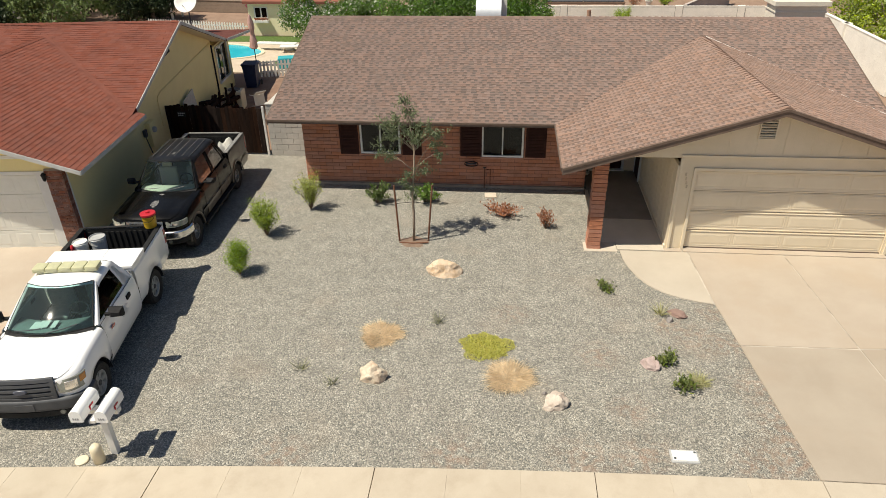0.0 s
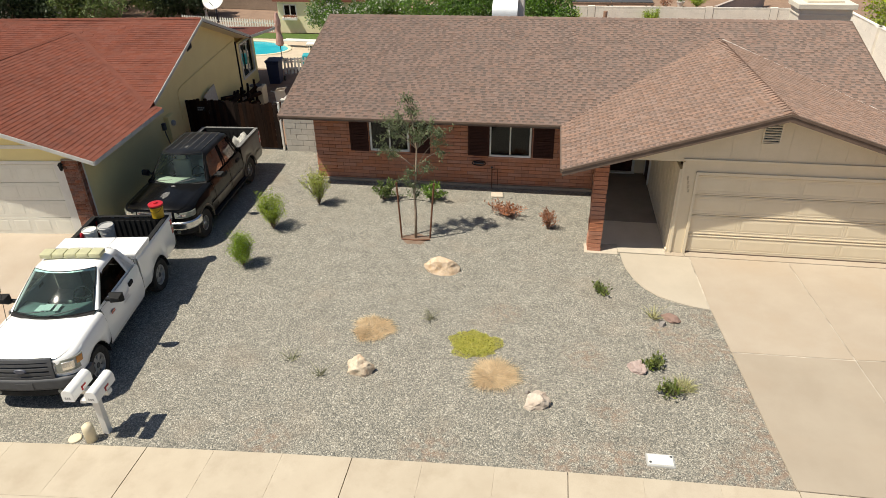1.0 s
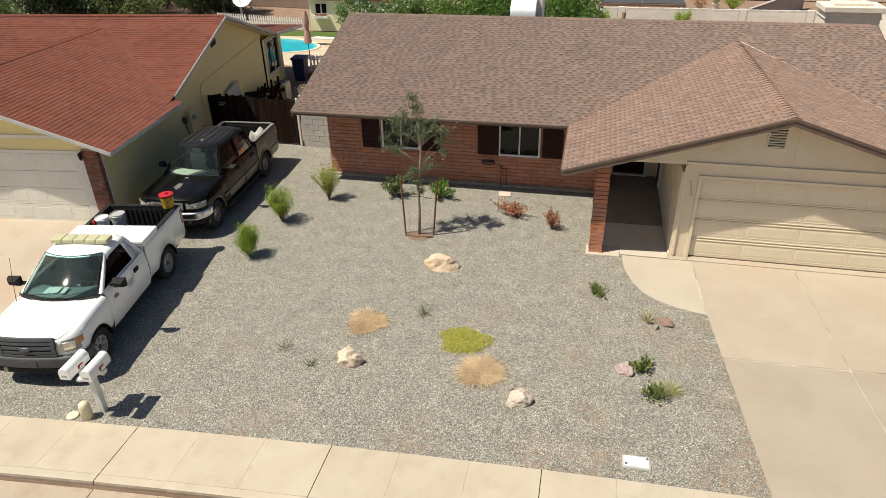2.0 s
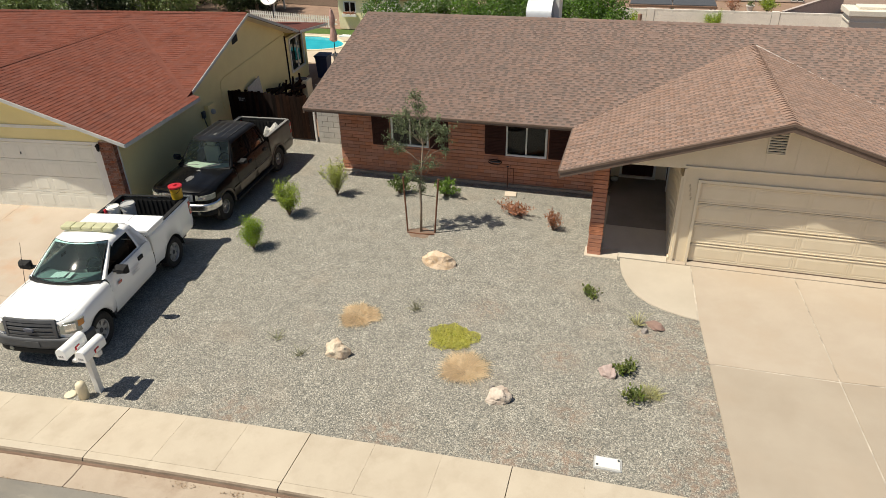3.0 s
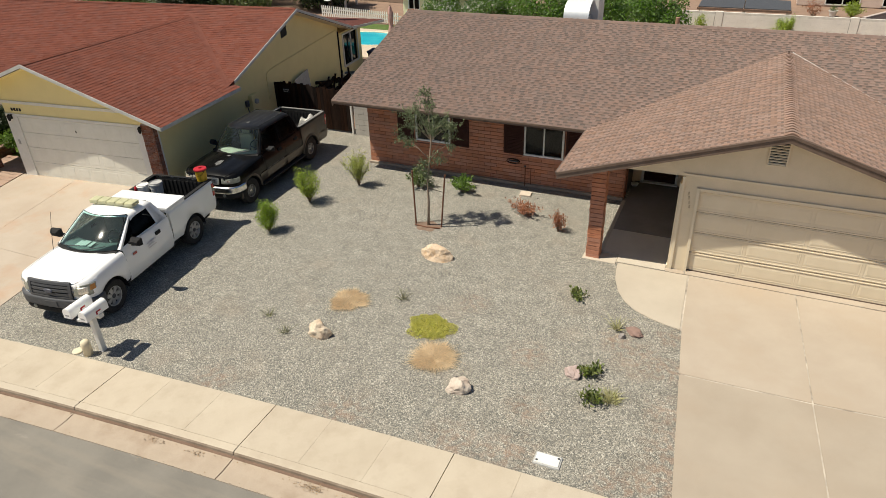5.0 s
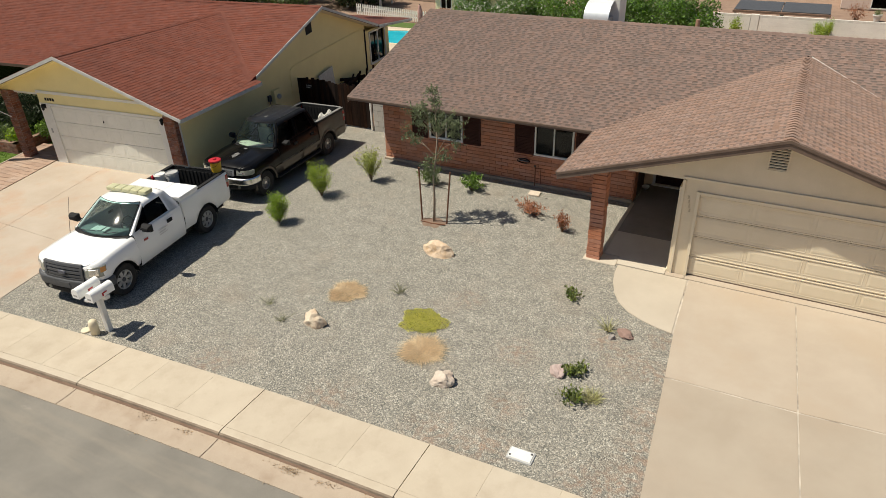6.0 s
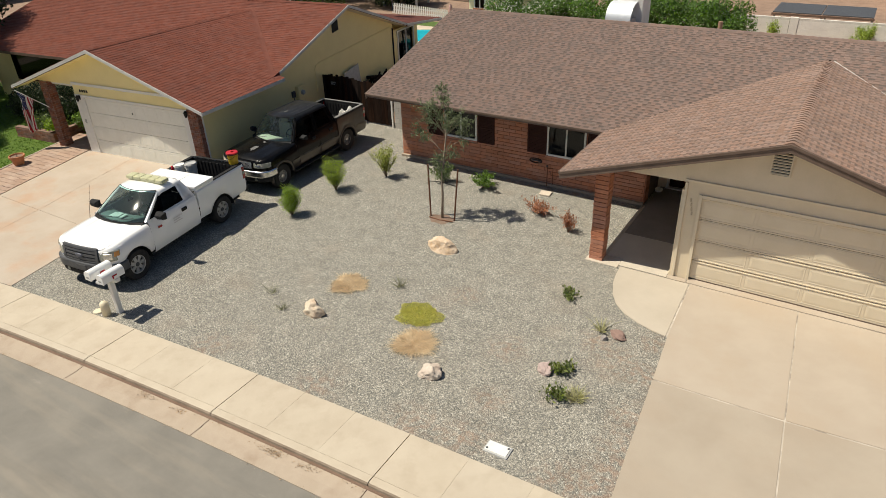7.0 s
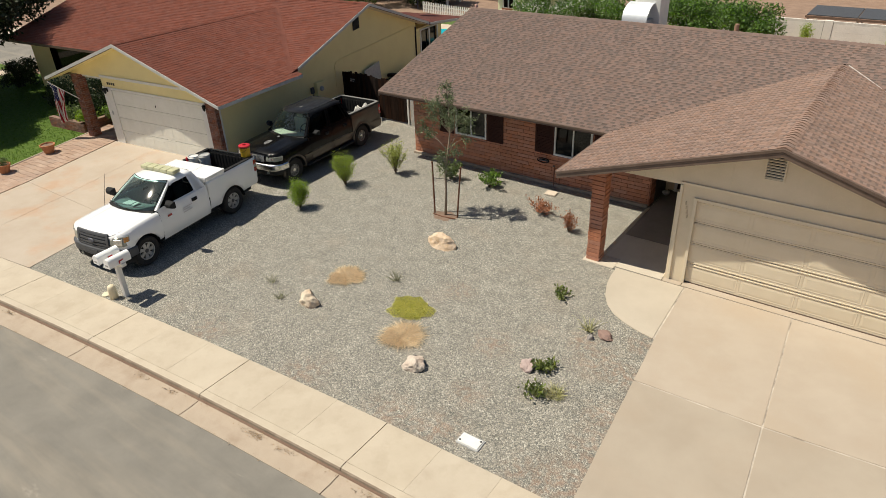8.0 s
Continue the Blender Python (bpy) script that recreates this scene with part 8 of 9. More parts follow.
def picket_fence(p, q, h, gap, label, limit=200):
    f = thing("picket_fence", label, "fence", (*p, 0))
    p, q = Vector((*p, 0)), Vector((*q, 0))
    d = (q - p)
    L = d.length
    f.matrix_basis = Matrix.Translation(p) @ Matrix.Rotation(math.atan2(d.y, d.x), 4, "Z")
    bm = bmesh.new()
    prism(bm, [(-0.045, 0, 0.05), (0.045, 0, 0.05), (0.045, 0, h - 0.06), (0, 0, h), (-0.045, 0, h - 0.06)], (0, 0.02, 0))
    me = mesh_of(bm, "picket", WHITE)
    for k in range(int(L / gap)):
        ob = new("picket", me)
        hang(ob, f)
        ob.matrix_basis = Matrix.Translation((0.05 + k * gap, 0, 0))
    for z in (0.25, h - 0.25):
        bm = bmesh.new()
        box(bm, 0, L, 0.022, 0.05, z, z + 0.07)
        part("rail", bm, WHITE, f)
    return f


picket_fence((-9.4, 22.2), (-6.0, 23.1), 0.8, 0.16, "white painted picket fence behind the side yard")
picket_fence((-19.5, 31.9), (-13.0, 30.75), 0.75, 0.17, "white picket fence across the back garden")

# wheeled bin, junk, chair by the yellow wall
bn = thing("wheeled_bin", "dark blue wheeled rubbish bin with closed lid", "bin", (-9.3, 20.9, 0), 5)
BINBLUE = mat("dark_blue_plastic", (0.012, 0.022, 0.065), (0.018, 0.03, 0.08), 5, 0.5)
bm = bmesh.new()
grid(bm, [[(x * s, y * s, z) for x, y in ((-0.28, -0.33), (0.28, -0.33), (0.28, 0.33), (-0.28, 0.33))] for s, z in ((0.82, 0.03), (1.0, 0.95), (1.06, 0.97), (1.06, 1.0))], close=True)
part("body", bm, BINBLUE, bn)
bm = bmesh.new()
box(bm, -0.32, 0.32, -0.38, 0.38, 1.0, 1.06, 0.02)
part("lid", bm, BINBLUE, bn)
for s in (-1, 1):
    bm = bmesh.new()
    lathe(bm, [(0.1, -0.03), (0.12, 0), (0.1, 0.03)], 16, "x", (s * 0.3, 0.32, 0.12))
    part("wheel", bm, RUBBER, bn)
wp = thing("wood_pile", "untidy pile of dark firewood and boards by the wall", "wood pile", (-9.25, 16.6, 0))
for k in range(34):
    bm = bmesh.new()
    x, y, z = rg.uniform(-0.4, 0.55), rg.uniform(-0.9, 0.9), rg.uniform(0.06, 0.75)
    d = Vector((rg.uniform(-0.3, 0.3), rg.uniform(0.2, 0.5), rg.uniform(-0.1, 0.35)))
    tube(bm, [Vector((x, y, z)) - d * 0.6, Vector((x, y, z)) + d * 0.6], rg.uniform(0.04, 0.09), 6)
    part("log", bm, FENCEWOOD, wp)
for k in range(4):
    bm = bmesh.new()
    xx = -0.2 + 0.25 * k
    prism(bm, [(xx, -0.3 + 0.3 * k, 0), (xx + 0.1, -0.3 + 0.3 * k, 0), (xx + 0.12 - 0.1 * k, 0.2 + 0.3 * k, 0.85 + 0.07 * k), (xx + 0.04 - 0.1 * k, 0.2 + 0.3 * k, 0.85 + 0.07 * k)], (0, 0.03, 0))
    part("board", bm, FENCEWOOD, wp)
bm = bmesh.new()
box(bm, -0.35, 0.35, -0.3, 0.3, 0.0, 0.75, 0.03)
acu = thing("air_conditioner", "old cream metal outdoor cooling unit", "air conditioner", (-8.95, 17.9, 0), 5)
part("casing", bm, CREAM, acu)
bm = bmesh.new()
lathe(bm, [(0.25, 0.755), (0.25, 0.775), (0.2, 0.78), (0.0, 0.78)], 18)
part("fan_grille", bm, GREYPLASTIC, acu)
ch = thing("plastic_chair", "white plastic garden chair lying in shade", "chair", (-8.25, 18.35, 0.22), 30)
ch.matrix_basis = pose(-8.25, 18.3, 0.23, 78, 0, 40)
bm = bmesh.new()
box(bm, -0.22, 0.22, -0.22, 0.22, 0.4, 0.44, 0.015)
part("seat", bm, WHITE, ch)
bm = bmesh.new()
prism(bm, [(-0.22, 0.22, 0.44), (0.22, 0.22, 0.44), (0.2, 0.34, 0.85), (-0.2, 0.34, 0.85)], (0, 0.025, 0), 0.008)
part("backrest", bm, WHITE, ch)
for sx in (-0.2, 0.2):
    for sy in (-0.2, 0.2):
        bm = bmesh.new()
        tube(bm, [(sx * 1.15, sy * 1.15, 0), (sx, sy, 0.42)], 0.02, 6)
        part("leg", bm, WHITE, ch)
bm = bmesh.new()
prism(bm, [(-9.32, 14.4, 0.6), (-9.44, 15.5, 0.75), (-9.52, 15.5, 1.5), (-9.4, 14.4, 1.35)], (0.04, 0, 0))
solo("leaning_screen", bm, GREYPAIL, "old window screen leaning on the yellow wall", "window screen")
bm = bmesh.new()
box(bm, -0.45, 0.45, -0.3, 0.3, 0.0, 0.5, 0.06)
tub = solo("pool_float", bm, mat("turquoise_plastic", (0.03, 0.33, 0.4), (0.05, 0.4, 0.45), 6, 0.5), "turquoise plastic tub by the pool", "tub")
tub.matrix_basis = pose(-8.7, 24.2, 0, 0, 0, 15)
bm = bmesh.new()
box(bm, -0.9, 0.9, -0.3, 0.3, 0.25, 0.33, 0.03)
box(bm, 0.4, 0.95, -0.3, 0.3, 0.33, 0.62, 0.03)
for x, y in ((-0.8, -0.25), (-0.8, 0.25), (0.8, -0.25), (0.8, 0.25)):
    tube(bm, [(x, y, 0), (x, y, 0.26)], 0.02, 6)
lg = solo("sun_lounger", bm, WHITE, "white sun lounger on the pool deck", "lounger")
lg.matrix_basis = pose(-9.1, 27.3, 0, 0, 0, 10)

# utility boxes on the neighbour's wall
ub = thing("electric_meter_box", "painted electric meter box with conduit on yellow wall", "meter box", (-9.2, 11.5, 0.9), 6)
bm = bmesh.new()
box(bm, 0, 0.16, -0.22, 0.22, 0.0, 0.75, 0.012)
part("box", bm, YELLOW, ub)
bm = bmesh.new()
lathe(bm, [(0.09, 0.0), (0.09, 0.06), (0.07, 0.09), (0.0, 0.1)], 16, "x", (0.16, 0.0, 0.5))
part("meter", bm, GREYPAIL, ub)
bm = bmesh.new()
tube(bm, [(0.06, -0.4, 0.55), (0.06, -0.4, 0.3), (0.05, -0.2, -0.2), (0.05, 0, -0.6)], 0.016, 6)
part("conduit", bm, GREYPLASTIC, ub)
bm = bmesh.new()
box(bm, 0.01, 0.1, -0.47, -0.33, 0.4, 0.62, 0.01)
part("switch_box", bm, GREYPLASTIC, ub)

# satellite dish
dish = thing("satellite_dish", "white satellite dish on a mast above the red roof", "satellite dish", (-11.95, 21.6, 2.45))
bm = bmesh.new()
tube(bm, [(0, 0, 0), (0.0, 0, 0.85)], 0.03, 8)
part("mast", bm, GREYPLASTIC, dish)
bm = bmesh.new()
lathe(bm, [(0.0, 0.0), (0.2, 0.015), (0.38, 0.06), (0.5, 0.115), (0.49, 0.12), (0.38, 0.07), (0.2, 0.025), (0.0, 0.01)], 24)
bmesh.ops.rotate(bm, verts=bm.verts[:], cent=(0, 0, 0), matrix=Matrix.Rotation(radians(58), 3, "X"))
bmesh.ops.translate(bm, verts=bm.verts[:], vec=(0, -0.05, 1.0))
part("reflector", bm, WHITE, dish, smooth=True)
bm = bmesh.new()
tube(bm, [(0, -0.05, 0.6), (0, -0.5, 0.95)], 0.015, 6)
part("feed_arm", bm, GREYPLASTIC, dish)

# roof cooler and chimney of the brick house
ec = thing("roof_cooler", "white metal evaporative cooler on the rear roof slope", "roof cooler", (1.28, 17.2, 3.6))
bm = bmesh.new()
box(bm, -0.36, 0.55, 0.1, 1.0, -0.25, 1.25, 0.02)
part("cabinet", bm, WHITE, ec)
bm = bmesh.new()
rows = [[(x, -0.6, 0.15) for x in (-0.52, 0.36)]] + [[(x, -0.6 + 0.7 * (1 - math.cos(a)), 0.28 + 0.5 * math.sin(a)) for x in (-0.52, 0.36)] for a in [math.pi / 2 * k / 8 for k in range(9)]]
grid(bm, rows)
bmesh.ops.recalc_face_normals(bm, faces=bm.faces[:])
part("duct_hood", bm, mat("galvanised_metal", (0.72, 0.75, 0.78), (0.66, 0.69, 0.72), 6, 0.5, metal=0.3, grain=0.04), ec, "curved galvanised duct hood", smooth=True)
bm = bmesh.new()
box(bm, -0.5, 0.34, -0.55, 0.1, -0.1, 0.28)
part("duct_base", bm, GREYPAIL, ec)
chim = thing("chimney", "cream stucco chimney with stepped cap at the house end", "chimney", (12.1, 18.5, 0))
STUCCO = mat("cream_stucco", (0.76, 0.7, 0.59), (0.7, 0.64, 0.54), 3, 0.85, bump=0.004, bscale=60)
bm = bmesh.new()
box(bm, -0.85, 0.85, -0.5, 0.5, 0.0, 3.95, 0.01)
part("shaft", bm, STUCCO, chim)
bm = bmesh.new()
box(bm, -0.88, 0.88, -0.53, 0.53, 3.72, 3.78, 0.008)
part("band", bm, STUCCO, chim)
bm = bmesh.new()
box(bm, -0.95, 0.95, -0.6, 0.6, 3.95, 4.12, 0.015)
part("cap", bm, STUCCO, chim)
bm = bmesh.new()
box(bm, -0.6, 0.6, -0.3, 0.3, 4.12, 4.2, 0.012)
part("crown", bm, STUCCO, chim)
bm = bmesh.new()
tube(bm, [(0, 0, 0), (0, 0, 0.35)], 0.07, 10)
vp = solo("roof_vent", bm, mat("terracotta_flue", (0.4, 0.24, 0.16), None, 6, 0.8), "small terracotta vent pipe behind the ridge", "roof vent")
vp.matrix_basis = pose(4.6, 16.4, 3.75)


def leafy_tree(name, label, at, h, r, n, leaf, material, seed, trunk=0.14, squash=0.8, base=0.3, category="tree", flower=None):
    """Trunk, limbs and a crown of clumps with gaps."""
    t = thing(name, label, category, at)
    g = np.random.default_rng(seed)
    bm = bmesh.new()
    tube(bm, [(0, 0, -0.1), (0.03, 0.02, h * 0.3), (0.0, 0.05, h * 0.6), (0.05, 0, h * 0.85)], [trunk, trunk * 0.8, trunk * 0.5, trunk * 0.15], 8)
    part("trunk", bm, BARK, t, smooth=True)
    cs = []
    while len(cs) < 34:
        p = g.uniform(-1, 1, 3)
        if 0.25 < np.linalg.norm(p) < 1:
            cs.append((p[0] * r, p[1] * r, h * base + (h * (1 - base)) * (p[2] + 1) / 2 * 1.0))
    for c in cs[::3]:
        bm = bmesh.new()
        s = Vector((0, 0.03, h * 0.4))
        tube(bm, [s, s.lerp(Vector(c), 0.55) + Vector((0, 0, 0.1)), Vector(c)], [trunk * 0.35, trunk * 0.2, 0.01], 5)
        part("limb", bm, BARK, t, smooth=True)
    m = n // len(cs)
    rad = r * 0.3
    pts = []
    for c in cs:
        d = g.normal(size=(m, 3))
        d /= np.linalg.norm(d, axis=1)[:, None]
        pts.append(np.array(c) + d * rad * g.uniform(0.55, 1.15, (m, 1)) * (1, 1, squash) + g.normal(size=(m, 3)) * 0.06)
    pts = np.concatenate(pts)
    pts[:, 2] = np.maximum(pts[:, 2], 0.05)
    mesh_part("crown", leaf_mesh("crown", pts, leaf, material, g, 0.5, 0.3), t)
    if flower:
        sel = pts[g.integers(0, len(pts), len(pts) // 8)]
        mesh_part("blossom", leaf_mesh("blossom", sel + g.normal(size=sel.shape) * 0.05 + (0, -0.05, 0.06), leaf * 0.8, flower, g, 0.9, -0.5), t, "small white flowers", "stuff")
    return t


FLOWER = leaf_mat("white_petal", (0.75, 0.74, 0.68), (0.7, 0.68, 0.6), 0.05)
CITRUS = leaf_mat("citrus_leaf", (0.1, 0.19, 0.04), (0.15, 0.25, 0.06), 0.35)
YELLOWLEAF = leaf_mat("yellowish_hedge_leaf", (0.4, 0.46, 0.08), (0.28, 0.36, 0.06), 0.35)
PINE = leaf_mat("dark_tree_leaf", (0.025, 0.04, 0.018), (0.038, 0.056, 0.022))
leafy_tree("oleander", "tall oleander bush with white flowers", (-8.6, 28.6, 0), 3.0, 1.35, 9000, 0.13, CITRUS, 51, 0.05, 0.9, 0.15, "bush", FLOWER)
leafy_tree("oleander", "oleander bush with white flowers behind the house", (-5.9, 29.5, 0), 2.6, 1.3, 8000, 0.13, CITRUS, 52, 0.05, 0.9, 0.15, "bush", FLOWER)
leafy_tree("citrus_tree", "dense green citrus tree behind the house", (-2.9, 28.2, 0), 3.1, 1.9, 11000, 0.14, CITRUS, 53, 0.12, 0.9, 0.2)
leafy_tree("citrus_tree", "dense green citrus tree behind the house", (0.2, 28.6, 0), 2.9, 1.7, 11000, 0.14, CITRUS, 54, 0.12, 0.9, 0.2)
leafy_tree("citrus_tree", "dense green citrus tree near the block wall", (2.5, 27.6, 0), 3.0, 1.35, 10000, 0.14, CITRUS, 55, 0.12, 0.9, 0.2)
leafy_tree("hedge_tree", "yellow-green leafy tree beyond the pale block wall", (20.4, 28.5, 0), 3.6, 2.4, 13000, 0.16, YELLOWLEAF, 56, 0.14, 0.9, 0.1)
leafy_tree("hedge_tree", "yellow-green leafy tree beyond the pale block wall", (21.0, 24.0, 0), 3.2, 2.2, 11000, 0.16, YELLOWLEAF, 57, 0.14, 0.9, 0.1)
leafy_tree("shade_tree", "dark shade tree on the neighbour's front lawn", (-26.4, 6.5, 0), 6.3, 3.3, 36000, 0.19, PINE, 58, 0.2, 0.9, 0.48)
# the next two trees stand out of view, added to shade the lawn
leafy_tree("shade_tree", "unseen dark tree added to shade the neighbour's lawn", (-24.6, 3.4, 0), 6.3, 3.0, 30000, 0.2, PINE, 59, 0.2, 0.9, 0.35)
leafy_tree("shade_tree", "unseen dark tree added to shade the lawn's edge", (-22.7, 2.0, 0), 6.2, 2.7, 30000, 0.2, PINE, 49, 0.2, 0.9, 0.35)
for k, (x, y, h, r) in enumerate(((-27, 36, 3.4, 3.0), (-22.5, 35, 3.2, 2.6), (-32, 33, 4.0, 3.2), (-18.5, 41, 4.0, 2.4), (-37, 28, 4.2, 3.2), (-30, 25, 3.0, 2.0), (-20.5, 34.5, 2.8, 2.0), (-25, 31.5, 2.8, 2.2), (-29, 29.5, 2.8, 2.2), (-33.5, 37.5, 4.4, 3.4), (-24, 42, 4.6, 3.2))):
    leafy_tree("garden_tree", "dark green tree in a far back garden", (x, y, 0), h, r, 8000, 0.2, PINE if k % 2 == 0 else DARKLEAF, 60 + k, 0.14, 0.9, 0.15)
bush("shrub", "light green shrub against the back wall", (8.55, 33.4, 0), 1.2, 0.72, 3600, OLIVE2, 71, 0.1, aspect=0.25)
bush("shrub", "light green shrub near the back wall", (4.2, 33.5, 0), 1.1, 0.35, 900, OLIVE2, 72, 0.1)

# ---- neighbour's porch, lawn and the far houses ----
NM = pose(*NH, 0, 0, NTURN)
bm = bmesh.new()
prism(bm, [(-33.0, -4.5, 0.02), (-14.6, -1.6, 0.02), (-16.15, 6.0, 0.02), (-16.6, 9.6, 0.02), (-33.0, 9.6, 0.02)], (0, 0, -0.07))
solo("front_lawn", bm, LAWN, "green mown front lawn", "lawn", "structure")
g = np.random.default_rng(33)
n = 26000
gy2 = g.uniform(-1.6, 9.5, n)
gx = g.uniform(-27, 0, n) * 0.43 - 15.2 - 0.2 * gy2
root = np.stack([gx, gy2, np.full(n, 0.015)], 1)
tip = root + np.stack([g.normal(size=n) * 0.02, g.normal(size=n) * 0.02, g.uniform(0.03, 0.07, n)], 1)
tagged(new("lawn_grass", blades("lawn_grass", root, tip, 0.02, LAWN)), "short green lawn blades", "grass", kind="stuff")
# brick border beside the drive
PAVER = mat("pinkish_brick_paver", (0.35, 0.24, 0.18), (0.42, 0.31, 0.24), 1.6, 0.9, bump=0.003, bscale=70, piece=0.08, stain=(0.27, 0.17, 0.13), stain_scale=1.2)
border = thing("brick_border", "pinkish brick paver strip beside the driveway", "paving", (-16, 3, 0), kind="structure", world_parts=True)
bm = bmesh.new()
box(bm, -0.2185, 0.2185, -0.0985, 0.0985, -0.16, 0.03)
pme = mesh_of(bm, "paver", PAVER)
rb = random.Random(2)
for j in range(40):
    for i in range(4):
        y = -1.2 + j * 0.2
        if y < edge_y(-15.5) + 0.1:
            continue
        ob = new("paver", pme)
        hang(ob, border)
        ob.matrix_basis = pose(-14.76 + 0.44 * i - 0.2 * y, y + 0.02 * i, climb(y) + rb.uniform(-0.003, 0.004), 0, 0, 9)
bm = bmesh.new()
tube(bm, [(-14.75, -1.2, 0.02), (-15.42, 2.1, 0.02), (-15.6, 3, 0.045), (-16.2, 6.1, 0.13)], 0.05, 6)
solo("lawn_edging", bm, CONCRETE, "pale concrete lawn edging", "edging", "structure")
TERRACOTTA = mat("terracotta", (0.5, 0.22, 0.1), (0.44, 0.19, 0.09), 6, 0.8)


def pot(at, r, label, leaves=0, clay=None):
    p = thing("flower_pot", label, "flower pot", at, group="" if clay else "terracotta pots by the lawn")
    bm = bmesh.new()
    lathe(bm, [(r * 0.65, 0), (r * 0.95, r * 1.15), (r * 1.08, r * 1.16), (r * 1.08, r * 1.4), (r * 0.95, r * 1.4), (r * 0.9, r * 1.2)], 24)
    part("pot", bm, clay or TERRACOTTA, p, smooth=False)
    bm = bmesh.new()
    lathe(bm, [(0, r * 1.22), (r * 0.92, r * 1.2)], 20)
    part("soil", bm, MULCH, p)
    if leaves:
        gg = np.random.default_rng(leaves)
        pts = gg.normal(size=(400, 3)) * (r * 0.4, r * 0.4, r * 0.4) + (0, 0, r * 1.8)
        mesh_part("leaves", leaf_mesh("leaves", pts, 0.06, DARKLEAF, gg), p)
    else:
        bm = bmesh.new()
        tube(bm, [(0, 0, r * 1.2), (0.02, 0, r * 1.75)], 0.01, 5)
        part("stem", bm, TWIG, p)


pot((-15.5, 3.84, 0.07), 0.24, "round terracotta pot with bare soil")
pot((-15.12, 2.09, 0.025), 0.22, "terracotta pot with small green plant", 5)
# low brick planter with leaves
pl = thing("brick_planter", "low brick planter with green leaves at the porch", "planter", (-17.2, 6.0, 0), 6)
for m2, ln in ((pose(-1.5, -0.3, 0), 2.2), (pose(0.7, -0.3, 0, 0, 0, 90), 1.4)):
    bm = bmesh.new()
    box(bm, 0, ln, 0.0, 0.2, 0, 0.42, m=m2)
    wl = part("planter_wall", bm, mat("column_mortar", (0.25, 0.16, 0.12), None, 5, 0.9), pl)
    pieces_wall(wl, m2, ln, 0.42, [], 0.2, 0.075, 0.012, 0.01, NBRICK, "brick", limit=60, seed=77)
gg = np.random.default_rng(12)
for cx, m3, s in ((0.3, BRIGHT, 0.28), (-0.5, DARKLEAF, 0.3), (0.9, FRESH, 0.3)):
    pts = gg.normal(size=(600, 3)) * (s * 0.6, s * 0.5, s * 0.4) + (cx, 0.1 if cx < 0.8 else 0.9, 0.6)
    mesh_part("leaves", leaf_mesh("leaves", pts, 0.12, m3, gg), pl)
for k, (sx, sy, hh, rr) in enumerate(((-18.6, 7.9, 1.3, 0.9), (-20.8, 7.6, 1.15, 0.9), (-26.0, 7.9, 1.3, 0.85))):
    leafy_tree("porch_shrub", "dark leafy shrub under the neighbour's eave", (sx, sy, 0), hh, rr, 4500, 0.11, PINE, 90 + k, 0.05, 0.9, 0.1, "bush")

# wall lamps beside the neighbour's garage door
for u in (ND[0] - 0.2, ND[1] + 0.22):
    lp = thing("wall_lantern", "black metal wall lantern beside the garage door", "wall lamp", group="wall lanterns")
    lp.matrix_basis = NM @ pose(u, GFN - 0.03, 2.12) @ Matrix.Scale(0.75, 4)
    bm = bmesh.new()
    box(bm, -0.05, 0.05, -0.02, 0.02, -0.1, 0.1, 0.006)
    tube(bm, [(0, -0.02, 0.05), (0, -0.1, 0.13), (0, -0.13, 0.1)], 0.01, 6)
    part("bracket", bm, BLACKPLASTIC, lp)
    bm = bmesh.new()
    lathe(bm, [(0.02, -0.16), (0.05, -0.12), (0.075, 0.05), (0.09, 0.06), (0.03, 0.12), (0.0, 0.14)], 6, at=(0, -0.13, 0))
    part("lantern", bm, BLACKPLASTIC, lp)
bm = bmesh.new()
for k in range(4):
    box(bm, -1.6 + k * 0.11, -1.53 + k * 0.11, GFN - 0.012, GFN - 0.001, 2.31, 2.4)
part("number_bars", bm, BLACKPLASTIC, nh, "small dark number bars")
bm = bmesh.new()
box(bm, ND[0] - 0.27, ND[0] - 0.2, GFN - 0.045, GFN - 0.004, 1.2, 1.35, 0.006)
part("keypad", bm, GREYPAIL, nh, "small door keypad")

# striped flag on a slanting pole
fl = thing("flag", "red and white striped flag with blue corner on a slanting pole", "flag")
fl.matrix_basis = NM @ pose(-3.38, GFN - 0.08, 1.6)
pole0, pole1 = Vector((0, 0, 0)), Vector((-0.72, -0.6, 0.72))
bm = bmesh.new()
tube(bm, [pole0, pole1], 0.016, 8)
part("pole", bm, WHITE, fl)
FRED = mat("flag_red", (0.36, 0.03, 0.045), None, 6, 0.8)
FWHITE = mat("flag_white", (0.68, 0.66, 0.62), None, 6, 0.8)
FBLUE = mat("flag_blue", (0.02, 0.03, 0.11), None, 6, 0.8)


def cloth(u, v):
    """u down the fly, v along the pole from its tip."""
    gather = 1 - 0.5 * min(1.0, u * 1.6)
    top = pole1.lerp(pole0, 0.04 + v * 0.5 * gather + 0.06 * u)
    drop = Vector((0, 0, -1.35 * u - 0.12 * u * math.sin(6 * v)))
    fold = Vector((0.07 * math.sin(9 * v + 1.5 * u), 0.1 * math.cos(8 * v + 2 * u), 0)) * min(1.0, 2.5 * u)
    return top + drop + fold


